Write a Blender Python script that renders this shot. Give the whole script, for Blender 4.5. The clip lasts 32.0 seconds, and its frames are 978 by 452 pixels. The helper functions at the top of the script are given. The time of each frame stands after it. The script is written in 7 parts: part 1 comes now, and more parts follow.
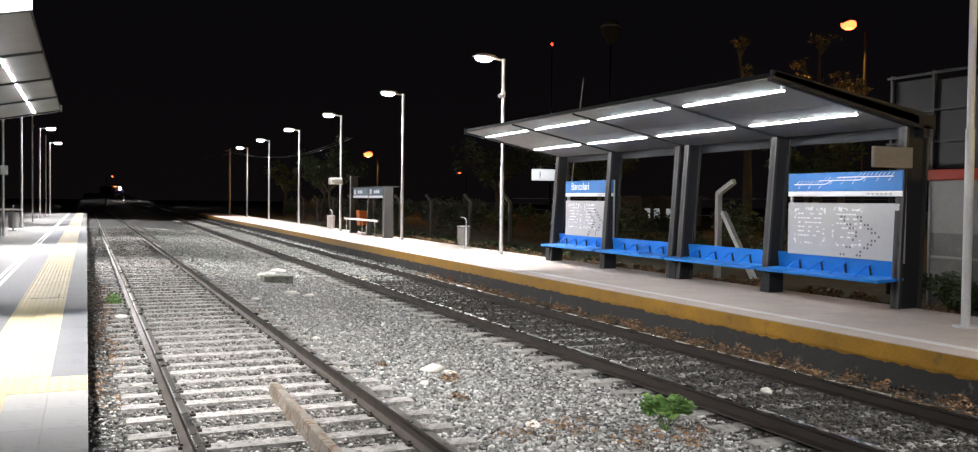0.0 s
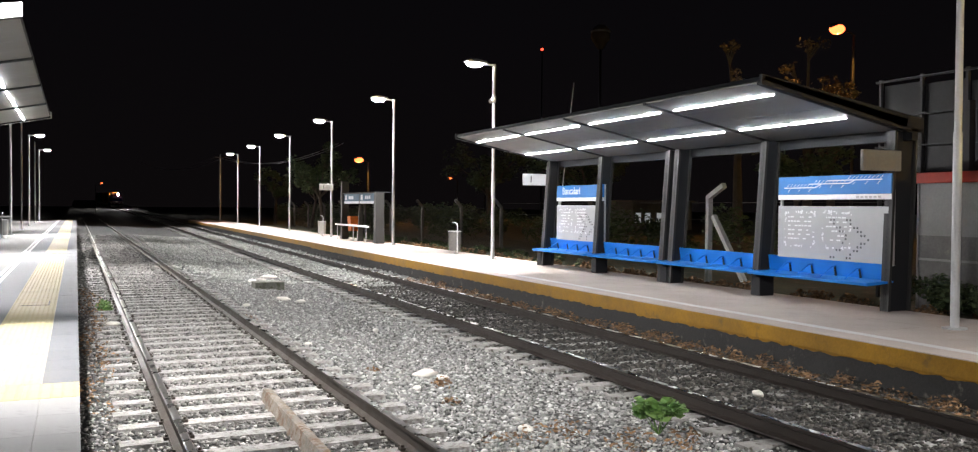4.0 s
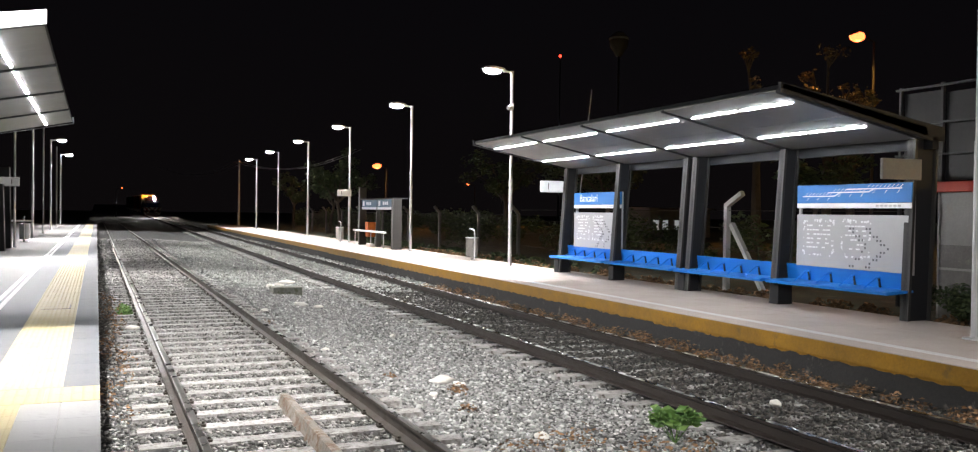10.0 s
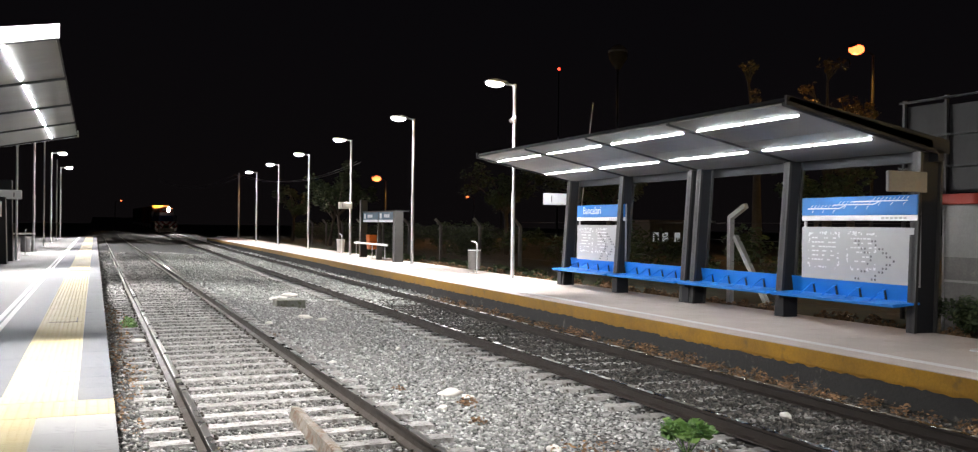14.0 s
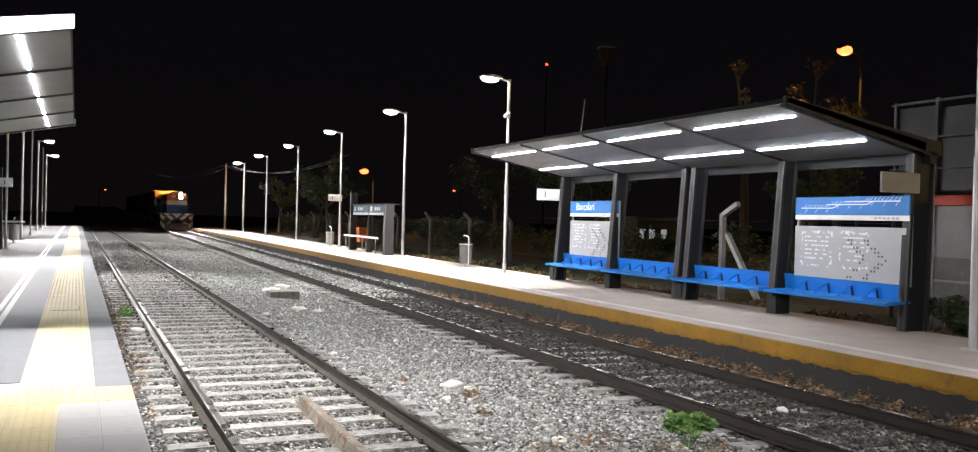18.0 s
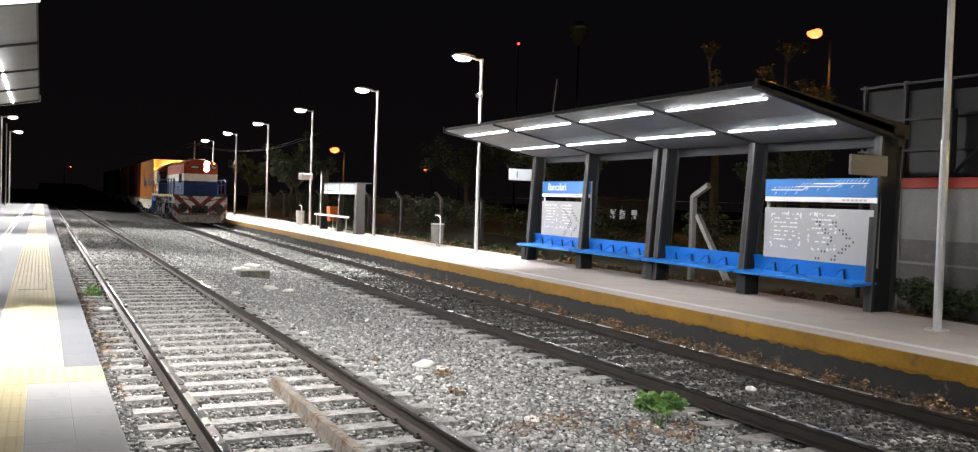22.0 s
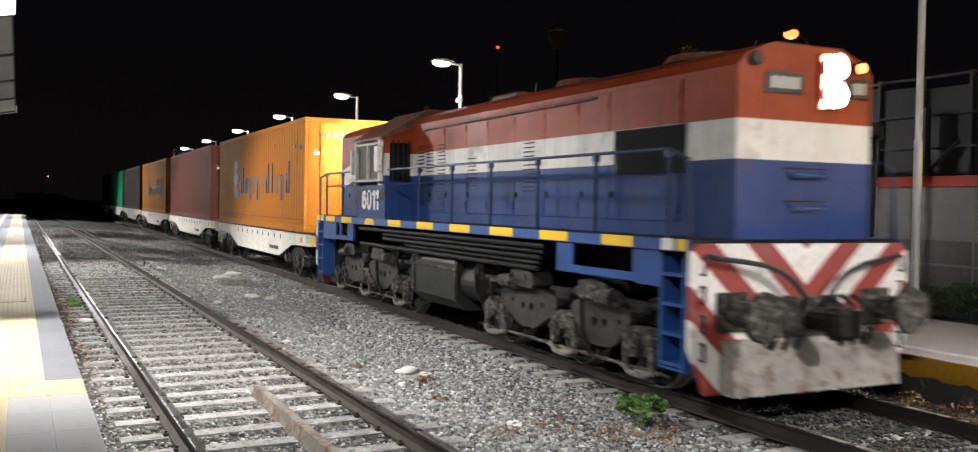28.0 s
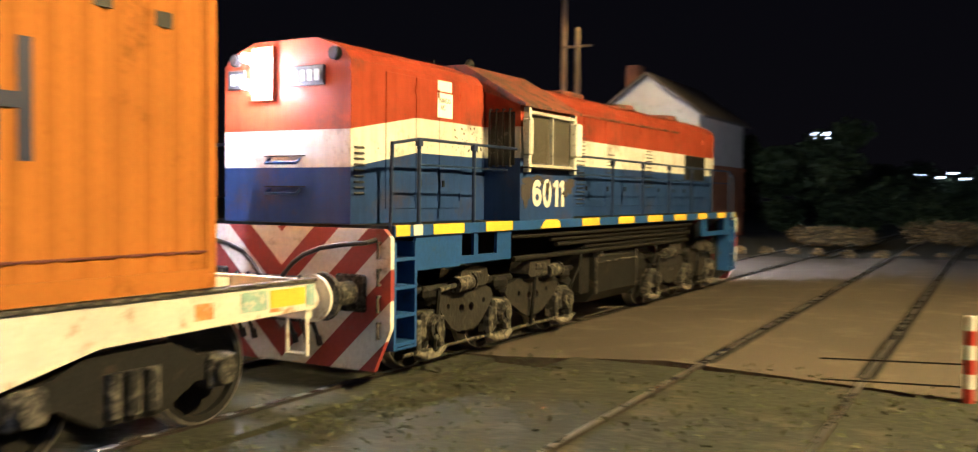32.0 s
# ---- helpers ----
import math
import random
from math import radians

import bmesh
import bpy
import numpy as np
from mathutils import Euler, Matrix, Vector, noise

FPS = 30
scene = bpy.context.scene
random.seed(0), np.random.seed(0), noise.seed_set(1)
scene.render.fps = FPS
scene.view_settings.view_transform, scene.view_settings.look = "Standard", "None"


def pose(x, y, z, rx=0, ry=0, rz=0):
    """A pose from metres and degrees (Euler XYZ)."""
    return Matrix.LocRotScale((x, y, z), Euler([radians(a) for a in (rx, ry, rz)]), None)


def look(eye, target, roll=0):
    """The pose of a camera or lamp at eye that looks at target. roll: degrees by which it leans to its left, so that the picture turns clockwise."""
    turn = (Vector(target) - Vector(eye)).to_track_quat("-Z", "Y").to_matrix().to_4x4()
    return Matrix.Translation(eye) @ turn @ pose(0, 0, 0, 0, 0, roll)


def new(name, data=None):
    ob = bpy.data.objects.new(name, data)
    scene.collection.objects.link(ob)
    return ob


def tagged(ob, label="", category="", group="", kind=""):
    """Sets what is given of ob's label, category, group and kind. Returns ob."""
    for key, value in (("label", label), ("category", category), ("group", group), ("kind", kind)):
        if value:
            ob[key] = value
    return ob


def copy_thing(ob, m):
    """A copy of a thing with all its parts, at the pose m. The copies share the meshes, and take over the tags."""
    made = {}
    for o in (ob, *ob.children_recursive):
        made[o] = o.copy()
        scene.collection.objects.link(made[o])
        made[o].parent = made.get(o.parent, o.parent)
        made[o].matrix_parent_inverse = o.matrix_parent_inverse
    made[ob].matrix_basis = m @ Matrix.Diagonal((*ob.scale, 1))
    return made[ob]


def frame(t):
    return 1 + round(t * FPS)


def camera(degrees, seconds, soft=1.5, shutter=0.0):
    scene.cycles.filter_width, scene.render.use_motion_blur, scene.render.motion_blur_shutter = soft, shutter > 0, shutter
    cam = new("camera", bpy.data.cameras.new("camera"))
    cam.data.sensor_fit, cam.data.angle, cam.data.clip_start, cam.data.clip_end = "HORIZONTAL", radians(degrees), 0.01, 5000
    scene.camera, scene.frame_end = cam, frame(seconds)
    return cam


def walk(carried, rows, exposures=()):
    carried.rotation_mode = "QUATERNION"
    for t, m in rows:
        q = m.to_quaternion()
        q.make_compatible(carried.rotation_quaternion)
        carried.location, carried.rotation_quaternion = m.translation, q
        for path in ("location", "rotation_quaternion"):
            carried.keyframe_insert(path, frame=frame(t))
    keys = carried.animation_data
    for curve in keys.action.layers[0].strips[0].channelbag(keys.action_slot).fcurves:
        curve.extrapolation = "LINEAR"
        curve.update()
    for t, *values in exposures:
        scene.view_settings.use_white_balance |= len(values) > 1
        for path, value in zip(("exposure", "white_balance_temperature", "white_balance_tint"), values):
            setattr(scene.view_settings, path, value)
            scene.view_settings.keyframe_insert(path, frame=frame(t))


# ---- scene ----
LENS = 55.67
PATH = [
    (0.0, 0.131, 0.412, 1.978, -22.43, -1.53, 0.70),
    (0.5, 0.130, 0.413, 1.978, -22.59, -1.48, 0.65),
    (1.0, 0.121, 0.403, 1.976, -22.72, -1.42, 0.68),
    (1.5, 0.114, 0.396, 1.977, -22.83, -1.42, 0.64),
    (2.0, 0.113, 0.396, 1.977, -22.95, -1.40, 0.62),
    (2.5, 0.122, 0.401, 1.975, -23.01, -1.31, 0.64),
    (3.0, 0.116, 0.397, 1.971, -23.09, -1.21, 0.64),
    (3.5, 0.115, 0.391, 1.970, -23.06, -1.19, 0.55),
    (5.5, 0.131, 0.421, 1.977, -22.74, -1.27, 0.18),
    (6.0, 0.131, 0.426, 1.972, -22.63, -1.34, 0.26),
    (6.5, 0.116, 0.393, 1.978, -22.52, -1.27, 0.27),
    (7.0, 0.104, 0.378, 1.975, -22.47, -1.20, 0.30),
    (7.5, 0.105, 0.381, 1.978, -22.30, -1.18, 0.30),
    (8.0, 0.117, 0.380, 1.975, -22.17, -1.13, 0.29),
    (8.5, 0.109, 0.383, 1.977, -22.18, -1.09, 0.43),
    (9.0, 0.107, 0.378, 1.979, -22.16, -0.99, 0.60),
    (9.5, 0.104, 0.376, 1.980, -22.03, -0.89, 0.77),
    (10.0, 0.108, 0.375, 1.980, -21.91, -0.82, 0.73),
    (10.5, 0.143, 0.462, 1.987, -21.80, -0.80, 0.74),
    (11.0, 0.143, 0.462, 1.983, -21.70, -0.79, 0.72),
    (11.5, 0.136, 0.453, 1.986, -21.68, -0.68, 0.73),
    (12.0, 0.116, 0.396, 1.986, -21.74, -0.53, 0.71),
    (12.5, 0.110, 0.395, 1.981, -21.84, -0.38, 0.63),
    (13.0, 0.108, 0.388, 1.986, -21.85, -0.22, 0.54),
    (13.5, 0.098, 0.393, 1.981, -21.83, -0.18, 0.54),
    (14.0, -0.019, 0.403, 1.982, -22.00, -0.05, 0.68),
    (14.5, -0.186, 0.391, 1.981, -22.25, -0.19, 0.33),
    (16.5, -0.295, 0.355, 1.987, -22.68, -0.33, 0.48),
    (17.0, -0.305, 0.363, 1.990, -22.75, -0.27, 0.77),
    (17.5, -0.313, 0.341, 1.978, -22.77, -0.27, 1.17),
    (18.0, -0.306, 0.344, 1.980, -22.96, -0.38, 1.48),
    (18.5, -0.304, 0.337, 1.977, -23.09, -0.42, 1.53),
    (19.0, -0.311, 0.348, 1.986, -23.22, -0.51, 1.48),
    (19.5, -0.312, 0.347, 1.987, -23.37, -0.73, 1.44),
    (20.0, -0.324, 0.363, 1.981, -23.60, -1.13, 1.47),
    (20.5, -0.326, 0.350, 1.978, -23.84, -1.37, 1.54),
    (21.0, -0.336, 0.359, 1.983, -24.22, -1.46, 1.60),
    (21.5, -0.340, 0.365, 1.980, -24.62, -1.51, 1.71),
    (22.0, -0.330, 0.361, 1.987, -24.80, -1.59, 1.78),
    (22.5, -0.320, 0.371, 1.981, -24.74, -1.71, 1.80),
    (23.0, -0.346, 0.354, 1.991, -24.78, -1.77, 1.75),
    (23.5, -0.325, 0.349, 1.989, -24.72, -1.77, 1.61),
    (24.0, -0.324, 0.346, 1.987, -24.65, -1.81, 1.41),
    (24.5, -0.342, 0.321, 1.998, -24.50, -1.76, 1.06),
    (25.0, -0.328, 0.318, 1.994, -24.24, -1.58, 0.78),
    (25.5, -0.336, 0.329, 1.994, -24.14, -1.53, 0.78),
    (27.5, -0.358, 0.290, 1.993, -25.12, -1.42, 0.93),
    (28.0, -0.333, 0.305, 2.015, -25.90, -1.35, 0.95),
    (28.5, -0.306, 0.347, 2.016, -29.79, -1.34, 0.61),
    (29.0, -0.269, 0.379, 2.004, -38.13, -1.27, 0.59),
    (29.5, -0.214, 0.218, 2.134, -49.89, -2.01, -0.28),
    (30.0, -0.000, -0.042, 2.068, -72.04, -1.26, -0.12),
    (30.5, 0.107, -0.396, 2.077, -99.15, -1.54, -0.59),
    (31.0, 0.109, -0.729, 2.068, -120.65, -1.56, -1.05),
    (31.5, -0.091, -0.905, 2.049, -138.81, -1.77, -0.87),
    (32.0, -0.251, -0.963, 2.025, -150.26, -1.90, 0.60),
]
# seconds, stops, kelvin, tint: the picture cools as the camera swings under the sodium lamp
EXPOSURES = [(0.0, 1.45, 6500, 10), (25.5, 1.45, 6500, 10), (28.0, 1.3, 6500, 10), (28.6, 1.35, 6500, 10), (29.2, 1.25, 6500, 10), (30.0, 1.1, 6600, 16), (30.5, 1.05, 6500, 20), (31.0, 1.05, 6050, 26),
             (31.5, 1.3, 5600, 20), (32.0, 1.5, 5250, 14)]
# Place: x across the tracks, y along them, z up from the rail tops of the far track.
def eye_pose(x, y, z, yaw, pitch, roll):
    turn = Matrix.Rotation(radians(yaw), 4, "Z") @ Matrix.Rotation(radians(90 + pitch), 4, "X") @ Matrix.Rotation(radians(roll), 4, "Z")
    return Matrix.Translation((x, y, z)) @ turn


cam = camera(LENS, 32.0, soft=1.2, shutter=0.5)
walk(cam, [(t, eye_pose(x, y, z, yaw, pitch, roll)) for t, x, y, z, yaw, pitch, roll in PATH], EXPOSURES)

# ---------------------------------------------------------------- world and sky: a clear night over a lit suburb
world = bpy.data.worlds.new("night")
scene.world = world
world.use_nodes = True
wn, wl = world.node_tree.nodes, world.node_tree.links
wn.clear()
w_out, w_bg = wn.new("ShaderNodeOutputWorld"), wn.new("ShaderNodeBackground")
w_tc, w_sep, w_ramp = wn.new("ShaderNodeTexCoord"), wn.new("ShaderNodeSeparateXYZ"), wn.new("ShaderNodeValToRGB")
wl.new(w_tc.outputs["Generated"], w_sep.inputs[0])
wl.new(w_sep.outputs["Z"], w_ramp.inputs[0])
w_ramp.color_ramp.elements[0].position, w_ramp.color_ramp.elements[0].color = 0.0, (0.0013, 0.00105, 0.00115, 1)
w_ramp.color_ramp.elements[1].position, w_ramp.color_ramp.elements[1].color = 0.5, (0.0006, 0.0006, 0.0010, 1)
wl.new(w_ramp.outputs[0], w_bg.inputs["Color"])
wl.new(w_bg.outputs[0], w_out.inputs["Surface"])

LED, TUBE, SODIUM, AMBER = (1.0, 0.975, 0.965), (0.95, 0.98, 1.0), (1.0, 0.67, 0.22), (1.0, 0.42, 0.08)


def spot(name, place, aim, watts, colour, cone=150, size=0.15, blend=0.35):
    data = bpy.data.lights.new(name, "SPOT")
    data.energy, data.color, data.spot_size, data.spot_blend, data.shadow_soft_size = watts, colour, radians(cone), blend, size
    ob = new(name, data)
    ob.matrix_world = look(place, aim)
    return ob


# ---------------------------------------------------------------- materials
def nodes_of(name):
    m = bpy.data.materials.new(name)
    m.use_nodes = True
    return m, m.node_tree.nodes, m.node_tree.links, m.node_tree.nodes["Principled BSDF"]


def noise_node(n, l, scale, detail=4.0, rough=0.6, coord="Object"):
    tc, tex = n.new("ShaderNodeTexCoord"), n.new("ShaderNodeTexNoise")
    tex.inputs["Scale"].default_value, tex.inputs["Detail"].default_value, tex.inputs["Roughness"].default_value = scale, detail, rough
    l.new(tc.outputs[coord], tex.inputs["Vector"])
    return tex


def ramp_node(n, l, fac, stops):
    r = n.new("ShaderNodeValToRGB")
    while len(r.color_ramp.elements) < len(stops):
        r.color_ramp.elements.new(0.5)
    for e, (p, c) in zip(r.color_ramp.elements, stops):
        e.position, e.color = p, (*c, 1) if len(c) == 3 else c
    l.new(fac, r.inputs[0])
    return r


def mix_node(n, l, fac, a, b, mode="MIX"):
    m = n.new("ShaderNodeMix")
    m.data_type, m.blend_type = "RGBA", mode
    for sock, v in ((m.inputs[0], fac), (m.inputs[6], a), (m.inputs[7], b)):
        if isinstance(v, (int, float)):
            sock.default_value = v
        elif isinstance(v, tuple):
            sock.default_value = (*v, 1)
        else:
            l.new(v, sock)
    return m.outputs[2]


def surface(name, colour, rough=0.6, metal=0.0, vary=0.25, big=1.2, fine=40.0, bump=0.15, dirt=None, dirt_at=0.6, each=0.0, coord="Object", spec=0.35):
    """A plain worn surface: two scales of noise in its colour, fine relief, and stains of a second colour where the large noise is high."""
    m, n, l, p = nodes_of(name)
    a, b = noise_node(n, l, big, 5, 0.65, coord), noise_node(n, l, fine, 3, 0.6, coord)
    dark, light = tuple(c * (1 - vary) for c in colour), tuple(min(1, c * (1 + vary)) for c in colour)
    col = ramp_node(n, l, a.outputs[0], [(0.3, dark), (0.7, light)]).outputs[0]
    grain = ramp_node(n, l, b.outputs[0], [(0.3, (1 - vary,) * 3), (0.7, (1, 1, 1))]).outputs[0]
    col = mix_node(n, l, 0.8, col, grain, "MULTIPLY")
    if dirt:
        c = noise_node(n, l, big * 2.7, 6, 0.7, coord)
        where = ramp_node(n, l, c.outputs[0], [(dirt_at - 0.04, (0, 0, 0)), (dirt_at + 0.08, (1, 1, 1))]).outputs[0]
        col = mix_node(n, l, where, col, dirt)
    if each:
        info = n.new("ShaderNodeObjectInfo")
        tone = ramp_node(n, l, info.outputs["Random"], [(0.0, (1 - each,) * 3), (1.0, (1, 1, 1))]).outputs[0]
        col = mix_node(n, l, 1.0, col, tone, "MULTIPLY")
    l.new(col, p.inputs["Base Color"])
    p.inputs["Metallic"].default_value = metal
    p.inputs["Specular IOR Level"].default_value = spec
    rr = ramp_node(n, l, a.outputs[0], [(0.25, (max(rough - 0.12, 0.05),) * 3), (0.75, (min(rough + 0.12, 1),) * 3)])
    l.new(rr.outputs[0], p.inputs["Roughness"])
    if bump:
        bn = n.new("ShaderNodeBump")
        bn.inputs["Strength"].default_value, bn.inputs["Distance"].default_value = bump, 0.02
        l.new(b.outputs[0], bn.inputs["Height"])
        l.new(bn.outputs[0], p.inputs["Normal"])
    return m


def glow(name, colour, strength):
    m, n, l, p = nodes_of(name)
    p.inputs["Base Color"].default_value = (*colour, 1)
    p.inputs["Emission Color"].default_value, p.inputs["Emission Strength"].default_value = (*colour, 1), strength
    return m


def island_stone(name, dark, light, rough=0.85):
    """Loose stones in one mesh: each takes its own tone."""
    m, n, l, p = nodes_of(name)
    geo = n.new("ShaderNodeNewGeometry")
    b = noise_node(n, l, 30, 3, 0.6)
    col = ramp_node(n, l, geo.outputs["Random Per Island"], [(0.0, dark), (0.72, tuple((a + b_) / 2 for a, b_ in zip(dark, light))), (0.93, light), (1.0, tuple(min(1, c * 1.3) for c in light))]).outputs[0]
    col = mix_node(n, l, 0.5, col, ramp_node(n, l, b.outputs[0], [(0.3, (0.55, 0.53, 0.5)), (0.7, (1, 1, 1))]).outputs[0], "MULTIPLY")
    l.new(col, p.inputs["Base Color"])
    p.inputs["Roughness"].default_value = rough
    return m


M = {}
M["asphalt"] = surface("asphalt", (0.075, 0.07, 0.065), 0.8, vary=0.3, big=0.5, fine=60, bump=0.4, dirt=(0.14, 0.12, 0.1), dirt_at=0.6)
M["concrete"] = surface("concrete", (0.42, 0.41, 0.39), 0.8, vary=0.18, big=0.8, fine=35, bump=0.2, dirt=(0.25, 0.24, 0.22), dirt_at=0.62)
M["plat_top"] = surface("platform_paving", (0.43, 0.375, 0.335), 0.75, vary=0.16, big=0.6, fine=30, bump=0.15, dirt=(0.30, 0.25, 0.215), dirt_at=0.6)
M["plat_near"] = surface("grey_platform_paving", (0.15, 0.147, 0.144), 0.75, vary=0.18, big=0.6, fine=30, bump=0.15, dirt=(0.11, 0.108, 0.105), dirt_at=0.6)
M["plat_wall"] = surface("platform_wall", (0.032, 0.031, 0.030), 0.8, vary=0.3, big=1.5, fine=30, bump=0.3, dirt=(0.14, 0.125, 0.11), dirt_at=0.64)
M["yellow_edge"] = surface("yellow_edge_paint", (0.30, 0.155, 0.008), 0.6, vary=0.25, big=1.3, fine=30, bump=0.2, dirt=(0.15, 0.09, 0.025), dirt_at=0.62)
M["tile_yellow"] = surface("yellow_tactile_tile", (0.45, 0.385, 0.225), 0.7, vary=0.08, big=1.0, fine=50, bump=0.25, dirt=(0.38, 0.31, 0.17), dirt_at=0.62, each=0.1)
M["tile_grey"] = surface("grey_paving_tile", (0.14, 0.145, 0.155), 0.75, vary=0.12, big=0.9, fine=50, bump=0.2, dirt=(0.11, 0.11, 0.115), dirt_at=0.62, each=0.12)
M["tile_white"] = surface("pale_concrete_tile", (0.36, 0.36, 0.36), 0.75, vary=0.08, big=0.9, fine=50, bump=0.15, dirt=(0.28, 0.28, 0.27), dirt_at=0.62, each=0.06)
M["line_white"] = surface("white_line", (0.55, 0.55, 0.55), 0.7, vary=0.1, big=1, fine=40, bump=0.1, dirt=(0.5, 0.5, 0.5), dirt_at=0.62)
M["sleeper"] = surface("concrete_sleeper", (0.37, 0.36, 0.345), 0.85, vary=0.35, big=4, fine=45, bump=0.6, dirt=(0.13, 0.115, 0.10), dirt_at=0.54, each=0.35)
M["sleeper_dark"] = surface("oil_stained_sleeper", (0.40, 0.39, 0.37), 0.85, vary=0.3, big=3, fine=40, bump=0.3, dirt=(0.09, 0.078, 0.066), dirt_at=0.57, each=0.4)
M["rail"] = surface("rail_steel", (0.030, 0.023, 0.019), 0.65, metal=0.3, vary=0.3, big=4, fine=60, bump=0.2)
M["rail_top"] = surface("worn_rail_head", (0.50, 0.49, 0.47), 0.27, metal=1.0, vary=0.12, big=3, fine=60, bump=0.04, spec=0.5)
M["rail_dull"] = surface("dull_rail_head", (0.26, 0.25, 0.235), 0.30, metal=0.85, vary=0.2, big=3, fine=60, bump=0.06, spec=0.4)
M["soil"] = surface("ballast_bed", (0.05, 0.05, 0.05), 0.9, vary=0.45, big=2.5, fine=22, bump=1.0, dirt=(0.12, 0.105, 0.09), dirt_at=0.6)
M["earth"] = surface("earth_and_grass", (0.055, 0.06, 0.035), 0.95, vary=0.4, big=0.8, fine=12, bump=0.8, dirt=(0.10, 0.085, 0.06), dirt_at=0.56)
M["stone"] = island_stone("ballast_stone", (0.145, 0.146, 0.142), (0.49, 0.49, 0.475))
M["stone_gap"] = island_stone("sooty_ballast_stone", (0.05, 0.049, 0.046), (0.40, 0.39, 0.37))
M["stone_far"] = island_stone("low_contrast_ballast_stone", (0.19, 0.20, 0.188), (0.44, 0.45, 0.425))
M["stone_dark"] = island_stone("oily_ballast_stone", (0.012, 0.011, 0.010), (0.125, 0.115, 0.104))
M["rail_grey"] = surface("lighter_rail_steel", (0.048, 0.039, 0.032), 0.6, metal=0.3, vary=0.25, big=4, fine=60, bump=0.2)
M["rail_navy"] = surface("navy_handrail", (0.010, 0.022, 0.07), 0.5, vary=0.2, big=3, fine=40, bump=0.05)
M["dark_steel"] = surface("dark_grey_painted_steel", (0.020, 0.021, 0.024), 0.65, spec=0.2, metal=0.0, vary=0.12, big=1.5, fine=40, bump=0.05)
M["header_blue"] = surface("dull_blue_header", (0.035, 0.10, 0.17), 0.5, vary=0.12, big=2, fine=40, bump=0.02)
# lighter than dark_steel: the highlight on column edges is in this colour
M["column_edge"] = surface("lighter_column_steel", (0.036, 0.036, 0.036), 0.5, vary=0.2, big=1.5, fine=40, bump=0.05)
M["galv"] = surface("galvanised_steel", (0.55, 0.56, 0.57), 0.45, metal=0.6, vary=0.12, big=2, fine=40, bump=0.05)
M["soffit"] = surface("roof_soffit_panel", (0.17, 0.165, 0.163), 0.55, vary=0.1, big=0.9, fine=60, bump=0.03, dirt=(0.20, 0.195, 0.19), dirt_at=0.62)
M["fascia"] = surface("pale_roof_fascia", (0.62, 0.66, 0.72), 0.45, vary=0.08, big=1, fine=40, bump=0.03)
M["bench_blue"] = surface("blue_bench_plastic", (0.012, 0.19, 0.62), 0.4, vary=0.08, big=2, fine=50, bump=0.03)
M["sign_blue"] = surface("blue_sign_film", (0.02, 0.17, 0.50), 0.4, vary=0.05, big=2, fine=50, bump=0.0)
M["sign_white"] = surface("white_sign_film", (0.78, 0.79, 0.80), 0.4, vary=0.05, big=2, fine=50, bump=0.0)
M["sign_grey"] = surface("grey_sign_panel", (0.42, 0.42, 0.43), 0.45, vary=0.05, big=2, fine=50, bump=0.0)
M["sticker_grey"] = surface("faded_dark_sticker", (0.10, 0.10, 0.105), 0.6, vary=0.2, big=3, fine=40, bump=0.0)
M["black"] = surface("black_plastic", (0.02, 0.02, 0.022), 0.5, vary=0.2, big=3, fine=40, bump=0.03)
M["strip"] = glow("light_strip", TUBE, 32.0)
M["led"] = glow("led_lens", LED, 60)
M["sodium"] = glow("sodium_lens", (1.0, 0.13, 0.035), 2.2)

